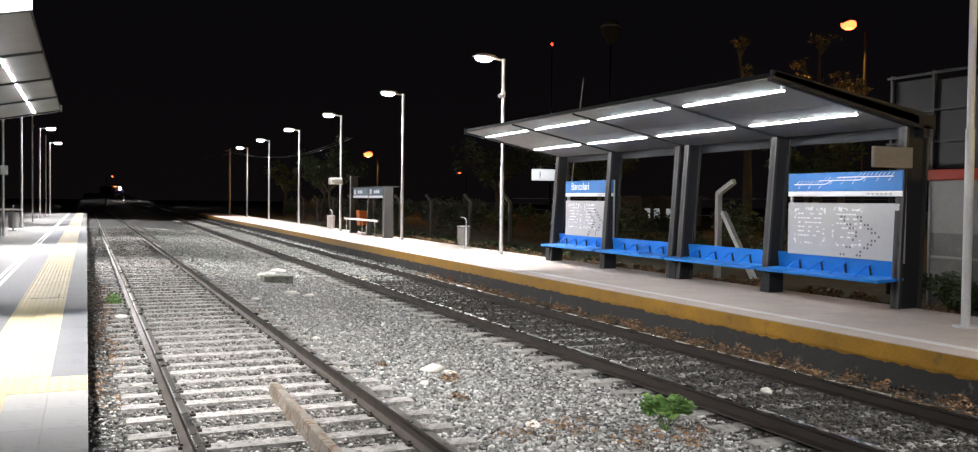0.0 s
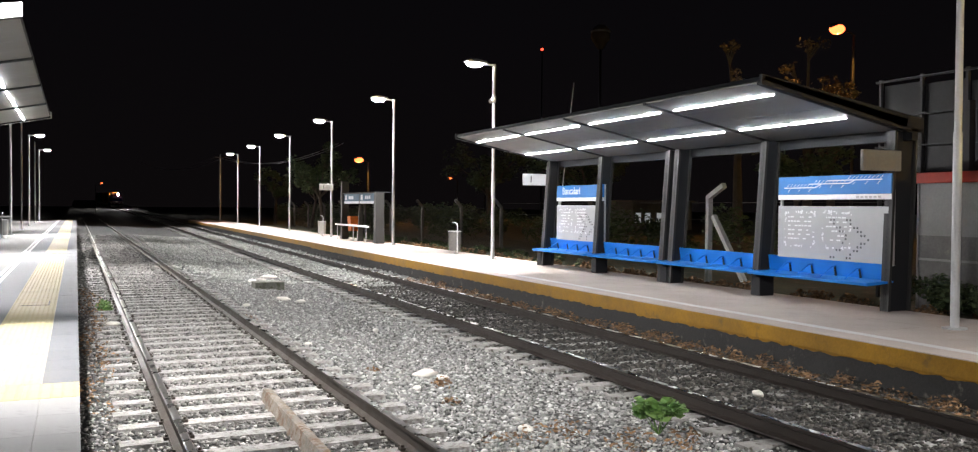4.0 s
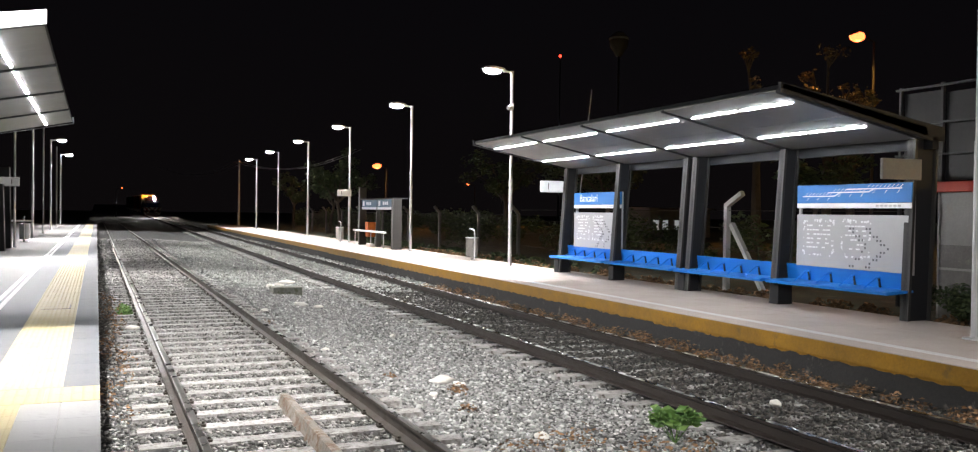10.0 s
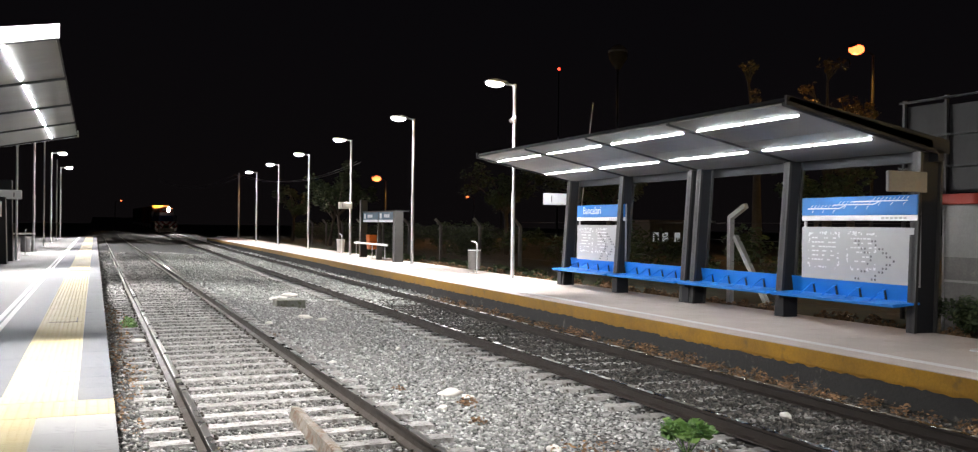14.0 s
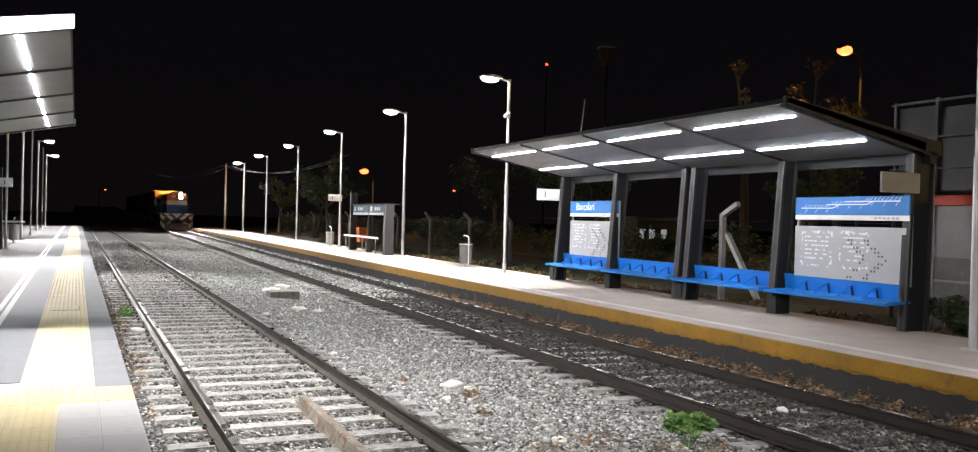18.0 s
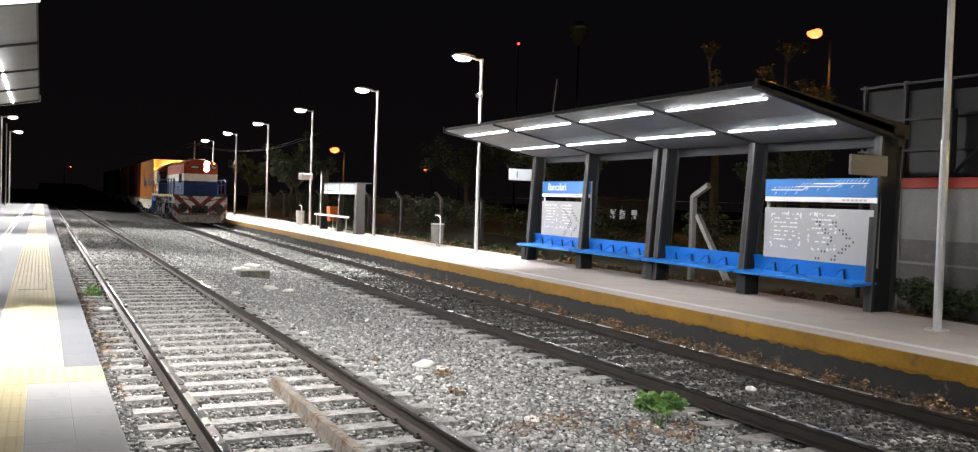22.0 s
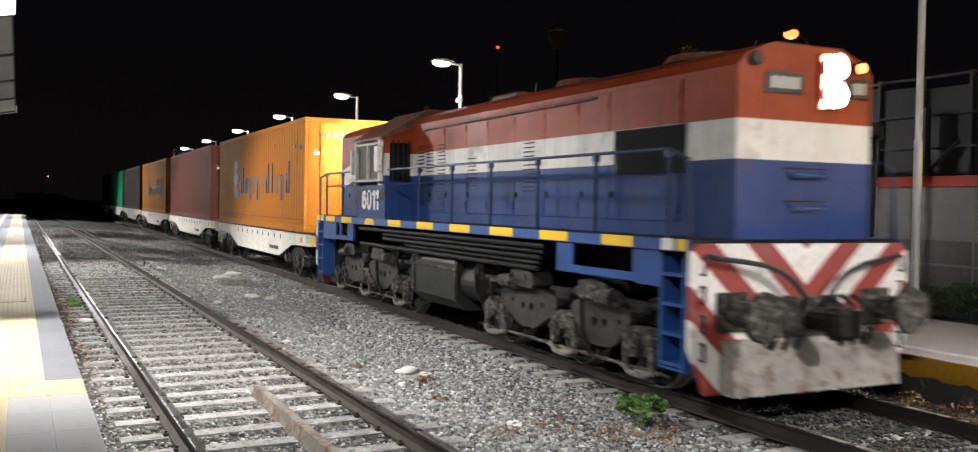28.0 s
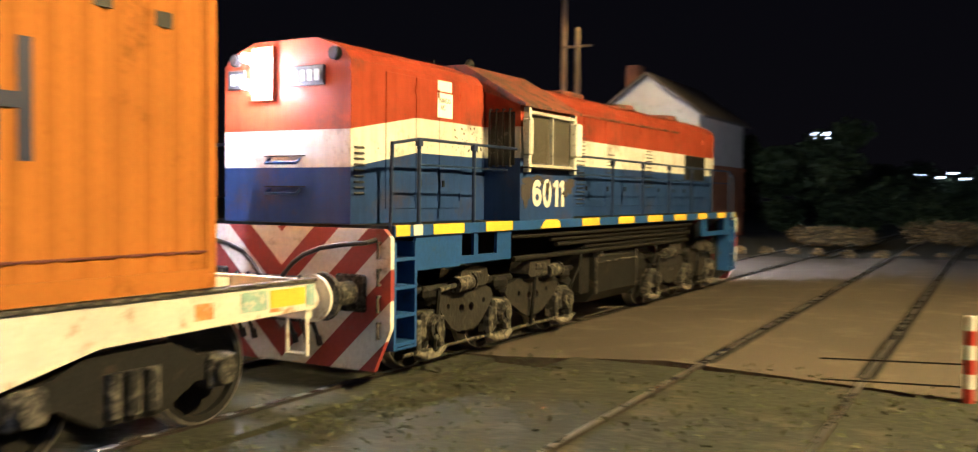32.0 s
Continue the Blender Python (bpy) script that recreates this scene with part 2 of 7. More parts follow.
# ---------------------------------------------------------------- building blocks
class Shape:
    """A bmesh with a few solids to add."""

    def __init__(self):
        self.bm = bmesh.new()

    def box(self, x0, x1, y0, y1, z0, z1, bevel=0.0, m=None):
        out = bmesh.ops.create_cube(self.bm, size=1.0)["verts"]
        for v in out:
            v.co = Vector(((x0 + x1) / 2 + v.co.x * (x1 - x0), (y0 + y1) / 2 + v.co.y * (y1 - y0), (z0 + z1) / 2 + v.co.z * (z1 - z0)))
        if bevel:
            edges = list({e for v in out for e in v.link_edges})
            out = bmesh.ops.bevel(self.bm, geom=edges, offset=bevel, segments=1, affect="EDGES", profile=0.5)["verts"]
        if m is not None:
            done = set()
            for v in out:
                if v not in done:
                    v.co = m @ v.co
                    done.add(v)
        return self

    def rod(self, a, b, r, r2=None, n=10):
        a, b = Vector(a), Vector(b)
        way = b - a
        turn = way.to_track_quat("Z", "Y").to_matrix().to_4x4()
        bmesh.ops.create_cone(self.bm, cap_ends=True, segments=n, radius1=r, radius2=r if r2 is None else r2, depth=way.length, matrix=Matrix.Translation((a + b) / 2) @ turn)
        return self

    def path(self, pts, r, n=8):
        """One bent round bar through the points."""
        pts = [Vector(p) for p in pts]
        rings = []
        for i, p in enumerate(pts):
            ways = [(b - a).normalized() for a, b in ((pts[max(i - 1, 0)], p), (p, pts[min(i + 1, len(pts) - 1)])) if (b - a).length > 0]
            way = sum(ways, Vector()).normalized()
            side = way.orthogonal().normalized() if not rings else (turn - way * turn.dot(way)).normalized()
            turn, up = side, way.cross(side)
            wide = r / max(0.5, way.dot(ways[0]))
            rings.append([self.bm.verts.new(p + (side * math.cos(2 * math.pi * k / n) + up * math.sin(2 * math.pi * k / n)) * wide) for k in range(n)])
        for a, b in zip(rings, rings[1:]):
            for k in range(n):
                self.bm.faces.new((a[k], a[(k + 1) % n], b[(k + 1) % n], b[k]))
        self.bm.faces.new(rings[0][::-1])
        self.bm.faces.new(rings[-1])
        return self

    def prism(self, outline, axis, lo, hi):
        """A flat outline (list of 2D points) pushed along an axis; 2D is (y, z), (x, z) or (x, y)."""
        def at(p, d):
            return {"x": (d, p[0], p[1]), "y": (p[0], d, p[1]), "z": (p[0], p[1], d)}[axis]
        a = [self.bm.verts.new(at(p, lo)) for p in outline]
        b = [self.bm.verts.new(at(p, hi)) for p in outline]
        k = len(outline)
        self.bm.faces.new(a)
        self.bm.faces.new(b[::-1])
        for i in range(k):
            self.bm.faces.new((a[i], b[i], b[(i + 1) % k], a[(i + 1) % k]))
        return self

    def ball(self, c, r, sub=1, squash=(1, 1, 1)):
        bmesh.ops.create_icosphere(self.bm, subdivisions=sub, radius=r, matrix=Matrix.Translation(c) @ Matrix.Diagonal((*squash, 1)))
        return self

    def mesh(self, name, material, smooth=False):
        bmesh.ops.recalc_face_normals(self.bm, faces=self.bm.faces)
        me = bpy.data.meshes.new(name)
        self.bm.to_mesh(me)
        self.bm.free()
        if smooth:
            me.polygons.foreach_set("use_smooth", [True] * len(me.polygons))
        me.materials.append(material)
        return me


def part(name, shape, material, parent, label="", m=None, smooth=False):
    """One mesh under a thing or a part."""
    me = shape if isinstance(shape, bpy.types.Mesh) else shape.mesh(name, material, smooth)
    ob = new(name, me)
    ob.parent = parent
    if m is not None:
        ob.matrix_basis = m
    return tagged(ob, label)


def thing(name, label, category, m=None, group="", kind=""):
    """An Empty at a thing's base, for its parts."""
    ob = new(name)
    ob.empty_display_size = 0.2
    if m is not None:
        ob.matrix_basis = m
    return tagged(ob, label, category, group, kind)


def solid(name, shape, material, label, category="", group="", kind="", m=None, smooth=False):
    ob = new(name, shape.mesh(name, material, smooth))
    if m is not None:
        ob.matrix_basis = m
    return tagged(ob, label, category, group, kind)


def written(name, text, size, material, parent, m, label="", extrude=0.002, align="LEFT", bold=0.0):
    """Lettering in the built-in font, turned into a mesh."""
    cu = bpy.data.curves.new(name, "FONT")
    cu.body, cu.size, cu.extrude, cu.align_x, cu.offset = text, size, extrude, align, bold
    ob = bpy.data.objects.new(name, cu)
    scene.collection.objects.link(ob)
    me = bpy.data.meshes.new_from_object(ob.evaluated_get(bpy.context.evaluated_depsgraph_get()))
    bpy.data.objects.remove(ob)
    me.materials.clear()
    me.materials.append(material)
    return part(name, me, material, parent, label, m)


# ---------------------------------------------------------------- plan
NEAR = pose(0, 0, 0, 0, 0, 1.06)          # the near platform and its track lean a little from the far ones
EDGE1, TRACK1, Z1, TOP1 = 0.15, 1.79, 0.12, 0.52
EDGE2, TRACK2, TOP2 = 8.52, 6.85, 0.40
GAUGE = 1.746
P1_Y0, P1_Y1 = -4.5, 92.0
P2_Y0, P2_Y1 = -1.0, 96.5


def track2(y):
    """Centre and height of the far track along its way: straight through the station, easing aside beyond it."""
    u = max(y - 110, 0) / 190
    return TRACK2 - 3.6 * u * u, 1.2 * (max(y - 10, 0) / 290) ** 1.7


# ---------------------------------------------------------------- ground
def build_ground():
    b = Shape()
    b.box(-400, 400, -500, 900, -0.9, -0.62)
    solid("ground", b, M["earth"], "dark bare earth and grass around the station", kind="structure")
    # formation of ballast under both tracks, a shallow heap between the platforms
    b = Shape()
    prof = [(0.0, -0.9), (0.0, -0.10), (0.55, -0.085), (0.95, -0.115), (2.62, -0.115), (3.2, -0.12), (4.6, -0.24), (5.4, -0.24), (6.1, -0.19), (7.7, -0.19), (8.2, -0.15), (8.7, -0.10), (8.7, -0.9)]
    ys = [-7.0 + 3.0 * i for i in range(0, 55)] + [190, 240, 300, 380, 480, 620]
    rows = []
    for y in ys:
        rise = track2(y)[1]
        row = []
        for i, (x, z) in enumerate(prof):
            lean = -0.0185 * y * max(0.0, 1 - x / 5.0)
            wide = (-1.2 if x == 0 else 1.5 if x > 8.5 else 0.0) * (1.0 if y > 88 else 0.0)
            row.append(b.bm.verts.new((x + lean + wide, y, z + (rise if z > -0.9 else 0) + (0.02 * noise.noise((x, y, 0)) if 0 < i < len(prof) - 1 else 0))))
        rows.append(row)
    for r, s in zip(rows, rows[1:]):
        for i in range(len(prof) - 1):
            b.bm.faces.new((r[i], r[i + 1], s[i + 1], s[i]))
    solid("ballast_bed", b, M["soil"], "grey crushed stone bed under the two tracks", kind="structure")


# ---------------------------------------------------------------- tracks
def rail_mesh(name, line, parent, steel, head):
    """A rail with foot, web and worn head along points of its head's centre."""
    prof = [(-0.075, -0.16), (0.075, -0.16), (0.072, -0.145), (0.012, -0.125), (0.012, -0.045), (0.036, -0.03), (0.036, -0.004), (-0.036, -0.004), (-0.036, -0.03), (-0.012, -0.045), (-0.012, -0.125), (-0.072, -0.145)]
    b = Shape()
    rows = [[b.bm.verts.new((x + px, y, z + pz)) for px, pz in prof] for x, y, z in line]
    for r, s in zip(rows, rows[1:]):
        for i in range(len(prof)):
            j = (i + 1) % len(prof)
            b.bm.faces.new((r[i], r[j], s[j], s[i]))
    rail = part(name, b, steel, parent)
    b = Shape()
    rows = [[b.bm.verts.new((x + px, y, z + pz)) for px, pz in ((-0.033, -0.004), (-0.026, 0.0), (0.026, 0.0), (0.033, -0.004))] for x, y, z in line]
    for r, s in zip(rows, rows[1:]):
        for i in range(3):
            b.bm.faces.new((r[i], r[i + 1], s[i + 1], s[i]))
    part("rail_head", b, head, rail, "worn running surface")


def sleeper_mesh(material):
    b = Shape()
    b.prism([(-0.13, -0.2), (0.13, -0.2), (0.10, 0.0), (-0.10, 0.0)], "x", -1.35, 1.35)
    return b.mesh("sleeper", material)


def clip_mesh():
    b = Shape()
    for s in (-1, 1):
        b.box(s * 0.10 - 0.025, s * 0.10 + 0.025, -0.035, 0.035, 0.0, 0.024)
        b.rod((s * 0.10, 0, 0.0), (s * 0.10, 0, 0.045), 0.014, n=6)
    return b.mesh("rail_clip", M["rail_grey"])


def build_tracks():
    sm, dark, cm = sleeper_mesh(M["sleeper"]), sleeper_mesh(M["sleeper_dark"]), clip_mesh()
    t1 = thing("track_near", "railway track of steel rails on worn concrete sleepers", "railway track", NEAR, kind="structure")
    ys = [-60 + 6 * i for i in range(0, 40)]
    for s in (-1, 1):
        rail_mesh("rail", [(TRACK1 + s * GAUGE / 2, y, Z1) for y in ys], t1, M["rail_grey"], M["rail_dull"])
    for i in range(155):
        y = -3.44 + 0.58 * i
        sl = part("sleeper", sm, None, t1, m=pose(TRACK1 + random.uniform(-0.03, 0.03), y + random.uniform(-0.03, 0.03), Z1 - 0.165 + random.uniform(-0.012, 0.004), 0, 0, random.uniform(-1, 1)))
        if 4 < y < 32:
            for s in (-1, 1):
                part("rail_clip", cm, None, sl, m=pose(s * GAUGE / 2, 0, 0.0))
    t2 = thing("track_far", "railway track of rusty rails standing proud of the stones", "railway track", kind="structure")
    ys = [-60 + 5 * i for i in range(0, 76)]
    for s in (-1, 1):
        rail_mesh("rail", [(track2(y)[0] + s * GAUGE / 2, y, track2(y)[1]) for y in ys], t2, M["rail"], M["rail_top"])
    for i in range(150):
        y = -3.0 + 0.6 * i
        c, z = track2(y)
        part("sleeper", dark, None, t2, m=pose(c + random.uniform(-0.04, 0.04), y + random.uniform(-0.04, 0.04), z - 0.165 + random.uniform(-0.025, 0.0), 0, 0, random.uniform(-2, 2)))


# ---------------------------------------------------------------- ballast stones
def build_stones():
    ico = Shape()
    bmesh.ops.create_icosphere(ico.bm, subdivisions=1, radius=1.0)
    base = np.array([v.co[:] for v in ico.bm.verts])
    tri = np.array([[v.index for v in f.verts] for f in ico.bm.faces])
    ico.bm.free()
    rng = np.random.default_rng(5)
    shapes = [base * rng.uniform(0.55, 1.15, (len(base), 1)) for _ in range(12)]

    def field(name, label, n, ylo, yhi, smin, smax, bias, xlo, xhi, rock):
        u = rng.random(n)
        y = ylo + (yhi - ylo) * u ** bias
        x = rng.uniform(xlo, xhi, n) + rng.normal(0, 0.12, n)
        x = np.clip(x, 0.12, 8.5)
        lean = -0.0185 * y * np.clip(1 - x / 5.0, 0, None)
        z = np.interp(x, [0.0, 0.55, 0.95, 2.62, 3.2, 4.6, 5.4, 6.1, 7.7, 8.2, 8.7], [-0.09, -0.07, -0.068, -0.068, -0.10, -0.24, -0.24, -0.175, -0.165, -0.14, -0.10])
        z = z + 1.2 * (np.clip(y - 10, 0, None) / 290) ** 1.7
        # keep the sleeper tops mostly clear
        d1 = np.abs(((y - 0.033 + 3.44 + 0.29) % 0.58) - 0.29)
        d2 = np.abs(((y + 3.0 + 0.3) % 0.6) - 0.3)
        on1 = (np.abs(x - 1.79) < 1.3) & (d1 < 0.12)
        on2 = (np.abs(x - 6.85) < 1.3) & (d2 < 0.10)
        bare = np.where(np.abs(x - 6.85) > 0.95, 0.98, 0.38)
        keep = ~((on1 & (rng.random(n) < 0.92)) | (on2 & (rng.random(n) < bare)))
        rails = np.zeros(n, bool)
        for c in (1.79 - 0.873, 1.79 + 0.873, 6.85 - 0.873, 6.85 + 0.873):
            rails |= np.abs(x - c) < 0.075
        keep &= ~rails
        x, y, z, lean = x[keep], y[keep], z[keep], lean[keep]
        n = len(x)
        size = rng.uniform(smin, smax, n) * rng.uniform(0.7, 1.25, n)
        hump = rng.uniform(-0.3, 0.7, n) * size
        verts, faces = np.empty((n, len(base), 3)), np.empty((n, len(tri), 3), int)
        pick = rng.integers(0, len(shapes), n)
        ang = rng.uniform(0, 6.283, n)
        sq = rng.uniform(0.55, 0.9, n)
        for k, sh in enumerate(shapes):
            w = np.where(pick == k)[0]
            c, s = np.cos(ang[w])[:, None], np.sin(ang[w])[:, None]
            vx = (sh[:, 0] * c * 1.35 - sh[:, 1] * s * 0.75) * size[w][:, None]
            vy = (sh[:, 0] * s * 1.35 + sh[:, 1] * c * 0.75) * size[w][:, None]
            vz = sh[:, 2] * (size[w] * sq[w])[:, None]
            verts[w] = np.stack([vx + (x + lean)[w][:, None], vy + y[w][:, None], vz + (z + hump)[w][:, None]], -1)
        faces = tri[None] + (np.arange(n) * len(base))[:, None, None]
        me = bpy.data.meshes.new(name)
        v, fcs = verts.reshape(-1, 3), faces.reshape(-1, 3)
        me.vertices.add(len(v))
        me.vertices.foreach_set("co", v.ravel())
        me.loops.add(fcs.size)
        me.loops.foreach_set("vertex_index", fcs.ravel().astype(np.int32))
        me.polygons.add(len(fcs))
        me.polygons.foreach_set("loop_start", np.arange(0, fcs.size, 3, dtype=np.int32))
        me.update(calc_edges=True)
        me.validate()
        me.materials.append(rock)
        tagged(new(name, me), label, "ballast", kind="stuff")

    field("ballast_stones", "grey crushed stones between the near rails and sleepers", 34000, 4.5, 30, 0.012, 0.026, 1.4, 0.15, 2.75, M["stone_gap"])
    field("ballast_stones", "pale grey crushed stones between the two tracks", 49000, 4.5, 26, 0.012, 0.027, 1.45, 2.75, 5.75, M["stone"])
    field("ballast_stones", "crushed stones between the tracks before the platform shelter", 9000, -4.0, 4.6, 0.02, 0.034, 1.0, 0.15, 5.6, M["stone"])
    field("ballast_stones", "oil-dark crushed stones under the far track", 26000, 4.5, 26, 0.014, 0.03, 1.45, 5.85, 8.5, M["stone_dark"])
    field("ballast_stones", "pale grey crushed stones farther along the near track", 15000, 26, 64, 0.022, 0.04, 1.3, 2.4, 5.6, M["stone_far"])
    field("ballast_stones", "crushed stones between the near rails farther along", 5000, 28, 64, 0.02, 0.035, 1.3, 0.15, 2.75, M["stone_gap"])
    field("ballast_stones", "crushed stones farther along the far track", 8000, 24, 64, 0.025, 0.045, 1.3, 5.6, 8.5, M["stone_far"])


# ---------------------------------------------------------------- near platform
def build_near_platform():
    p = thing("platform_near", "raised platform with grey paving and yellow tactile strips", "platform", NEAR, kind="structure")
    b = Shape()
    b.box(-7.0, EDGE1 - 0.02, P1_Y0, P1_Y1, -0.8, TOP1 - 0.03)
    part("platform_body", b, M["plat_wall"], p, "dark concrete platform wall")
    b = Shape()
    b.box(-7.0, -1.32, P1_Y0, P1_Y1, TOP1 - 0.03, TOP1 - 0.004)
    part("paving", b, M["plat_near"], p, "grey concrete paving")
    b = Shape()
    b.box(-1.32, EDGE1 - 0.03, P1_Y0, 30, TOP1 - 0.03, TOP1 - 0.008)
    part("tile_bed", b, M["concrete"], p)
    for x0, x1 in ((-1.32, -1.245), (-1.205, -1.13)):
        part("safety_line", Shape().box(x0, x1, 9.0, P1_Y1, TOP1 - 0.03, TOP1), M["line_white"], p, "white safety line")
    part("paving_band", Shape().box(-1.13, -0.70, 9.0, P1_Y1, TOP1 - 0.03, TOP1 - 0.001), M["tile_grey"], p, "grey paving band")
    part("paving_band", Shape().box(-1.245, -1.205, 9.0, P1_Y1, TOP1 - 0.03, TOP1 - 0.003), M["tile_grey"], p, "grey paving band")

    def tile(name, dx, dy, mat):
        s = Shape()
        s.box(-dx / 2 + 0.002, dx / 2 - 0.002, -dy / 2 + 0.002, dy / 2 - 0.002, -0.022, 0.0, 0.002)
        return s.mesh(name, mat)

    def knobbed(name, dx, dy, mat):
        """A tactile tile with low round studs."""
        s = Shape()
        s.box(-dx / 2 + 0.002, dx / 2 - 0.002, -dy / 2 + 0.002, dy / 2 - 0.002, -0.022, 0.0)
        for i in range(5):
            for j in range(7):
                s.rod((-dx / 2 + dx * (i + 0.5) / 5, -dy / 2 + dy * (j + 0.5) / 7, 0.0), (-dx / 2 + dx * (i + 0.5) / 5, -dy / 2 + dy * (j + 0.5) / 7, 0.0028), 0.015, 0.010, n=5)
        return s.mesh(name, mat)

    yt, gt, ct = knobbed("tactile_tile", 0.285, 0.4, M["tile_yellow"]), tile("edge_tile", 0.28, 0.6, M["tile_grey"]), knobbed("tactile_tile", 0.4, 0.31, M["tile_yellow"])
    w1, w2 = tile("pale_tile", 0.27, 0.6, M["tile_white"]), tile("pale_tile", 0.6, 0.6, M["tile_white"])
    for i in range(53):
        for x in (-0.558, -0.273):
            part("tactile_tile", yt, None, p, m=pose(x, 8.83 + 0.4 * i, TOP1 + random.uniform(-0.0015, 0.0005)))
    for i in range(36):
        part("edge_tile", gt, None, p, m=pose(0.01, 8.92 + 0.6 * i, TOP1 + random.uniform(-0.001, 0.001)))
    part("tactile_strip", Shape().box(-0.70, -0.13, 30.04, P1_Y1, TOP1 - 0.03, TOP1), M["tile_yellow"], p)
    part("edge_strip", Shape().box(-0.13, EDGE1, 30.24, P1_Y1, TOP1 - 0.03, TOP1), M["tile_grey"], p)
    # the cross strip and the strip that turns down beside the pale tiles
    for i in range(8):
        for y in (8.465, 8.155):
            part("tactile_tile", ct, None, p, m=pose(EDGE1 - 0.2 - 0.4 * i, y, TOP1))
    for i in range(12):
        for k in range(2):
            part("tactile_tile", yt, None, p, m=pose(-0.535 - 0.285 * k, 7.79 - 0.4 * i, TOP1))
        for k in range(2):
            part("pale_tile", w1, None, p, m=pose(0.015 - 0.27 * k, 7.69 - 0.6 * i, TOP1))
    for i in range(9):
        for k in range(4):
            part("pale_tile", w2, None, p, m=pose(-1.27 - 0.6 * k, 7.69 - 0.6 * i, TOP1))
    # drain slot in the strip
    part("drain_slot", Shape().box(-0.24, -0.225, 15.0, 15.6, TOP1, TOP1 + 0.0045).box(-0.6, -0.225, 14.985, 15.0, TOP1, TOP1 + 0.0045), M["black"], p, "narrow dark drain slot")


# ---------------------------------------------------------------- far platform
def build_far_platform():
    p = thing("platform_far", "raised concrete platform with a yellow painted edge", "platform", kind="structure")
    b = Shape()
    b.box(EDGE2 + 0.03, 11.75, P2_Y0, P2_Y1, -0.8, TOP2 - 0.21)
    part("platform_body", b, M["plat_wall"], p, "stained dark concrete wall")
    b = Shape()
    b.box(EDGE2, 11.75, P2_Y0, P2_Y1, TOP2 - 0.21, TOP2 - 0.012)
    part("edge_beam", b, M["yellow_edge"], p, "yellow painted edge beam with worn lower rim")
    runs = random.Random(17)
    for k in range(34):
        y0, outline, y = P2_Y0 + 1.2 * k, [], 0.0
        while y < 1.2:
            outline.append((y0 + y, TOP2 - 0.215 - runs.uniform(0.008, 0.045)))
            y += runs.uniform(0.05, 0.14)
        outline += [(y0 + 1.2, TOP2 - 0.24), (y0 + 1.2, TOP2 - 0.209), (y0, TOP2 - 0.209)]
        part("paint_run", Shape().prism(outline, "x", EDGE2 + 0.024, EDGE2 + 0.033), M["yellow_edge"], p, "ragged lower rim of yellow paint")

    def slab(w, mat):
        return Shape().box(0.004, w - 0.004, 0.004, 1.496, -0.012, 0.0, 0.003).mesh("paving_slab", mat)

    edge, line, wide = slab(0.40, M["plat_top"]), slab(0.16, M["line_white"]), slab(1.33, M["plat_top"])
    for i in range(int((P2_Y1 - P2_Y0) / 1.5)):
        y0 = P2_Y0 + 1.5 * i
        for x0, me in ((0.0, edge), (0.40, line), (0.56, wide), (1.89, wide)):
            part("paving_slab", me, None, p, m=pose(EDGE2 + x0, y0, TOP2 + (0.002 if x0 == 0.4 else 0.0)))
    b = Shape()
    b.box(11.75, 11.87, P2_Y0, P2_Y1, -0.8, TOP2 - 0.03)
    part("rear_kerb", b, M["concrete"], p)
    b = Shape()
    b.box(11.87, 60, -2.5, 120, -0.8, 0.22)
    solid("verge", b, M["earth"], "dark grass verge behind the platform", kind="structure")


# ---------------------------------------------------------------- platform lamps
def lamp_post():
    t = thing("platform_lamp", "tall white-grey steel lamp post with a lit flat LED head", "street lamp", group="lamps along the platforms")
    b = Shape()
    b.rod((0, 0, 0), (0, 0, 0.02), 0.16, n=12)
    for k in range(4):
        b.rod((0.11 * math.cos(k * 1.57 + 0.8), 0.11 * math.sin(k * 1.57 + 0.8), 0.02), (0.11 * math.cos(k * 1.57 + 0.8), 0.11 * math.sin(k * 1.57 + 0.8), 0.06), 0.014, n=6)
    part("base_plate", b, M["galv"], t)
    b = Shape()
    b.rod((0, 0, 0.02), (0, 0, 2.6), 0.058, n=14).rod((0, 0, 2.6), (0, 0, 5.72), 0.046, n=14)
    part("pole", b, M["galv"], t, smooth=False)
    b = Shape()
    b.rod((0, 0, 5.68), (0, 0, 5.78), 0.055, n=12).rod((0.02, 0, 5.74), (-0.30, 0, 5.77), 0.03, n=10)
    part("bracket", b, M["galv"], t)
    b = Shape()
    b.prism([(-0.93, 5.80), (-0.36, 5.76), (-0.26, 5.77), (-0.30, 5.83), (-0.62, 5.88), (-0.91, 5.845)], "y", -0.16, 0.16)
    head = part("lamp_head", b, M["galv"], t)
    b = Shape()
    # lens bulges out of the flat head, its size standing in for bloom
    b.ball((-0.63, 0, 5.745), 0.27, 2, (1.0, 0.52, 0.34))
    part("lens", b, M["led"], head, "glowing white LED lens", smooth=True)
    return t


LAMPS2 = (25.65, 35.68, 46.15, 57.05, 68.3, 79.5)


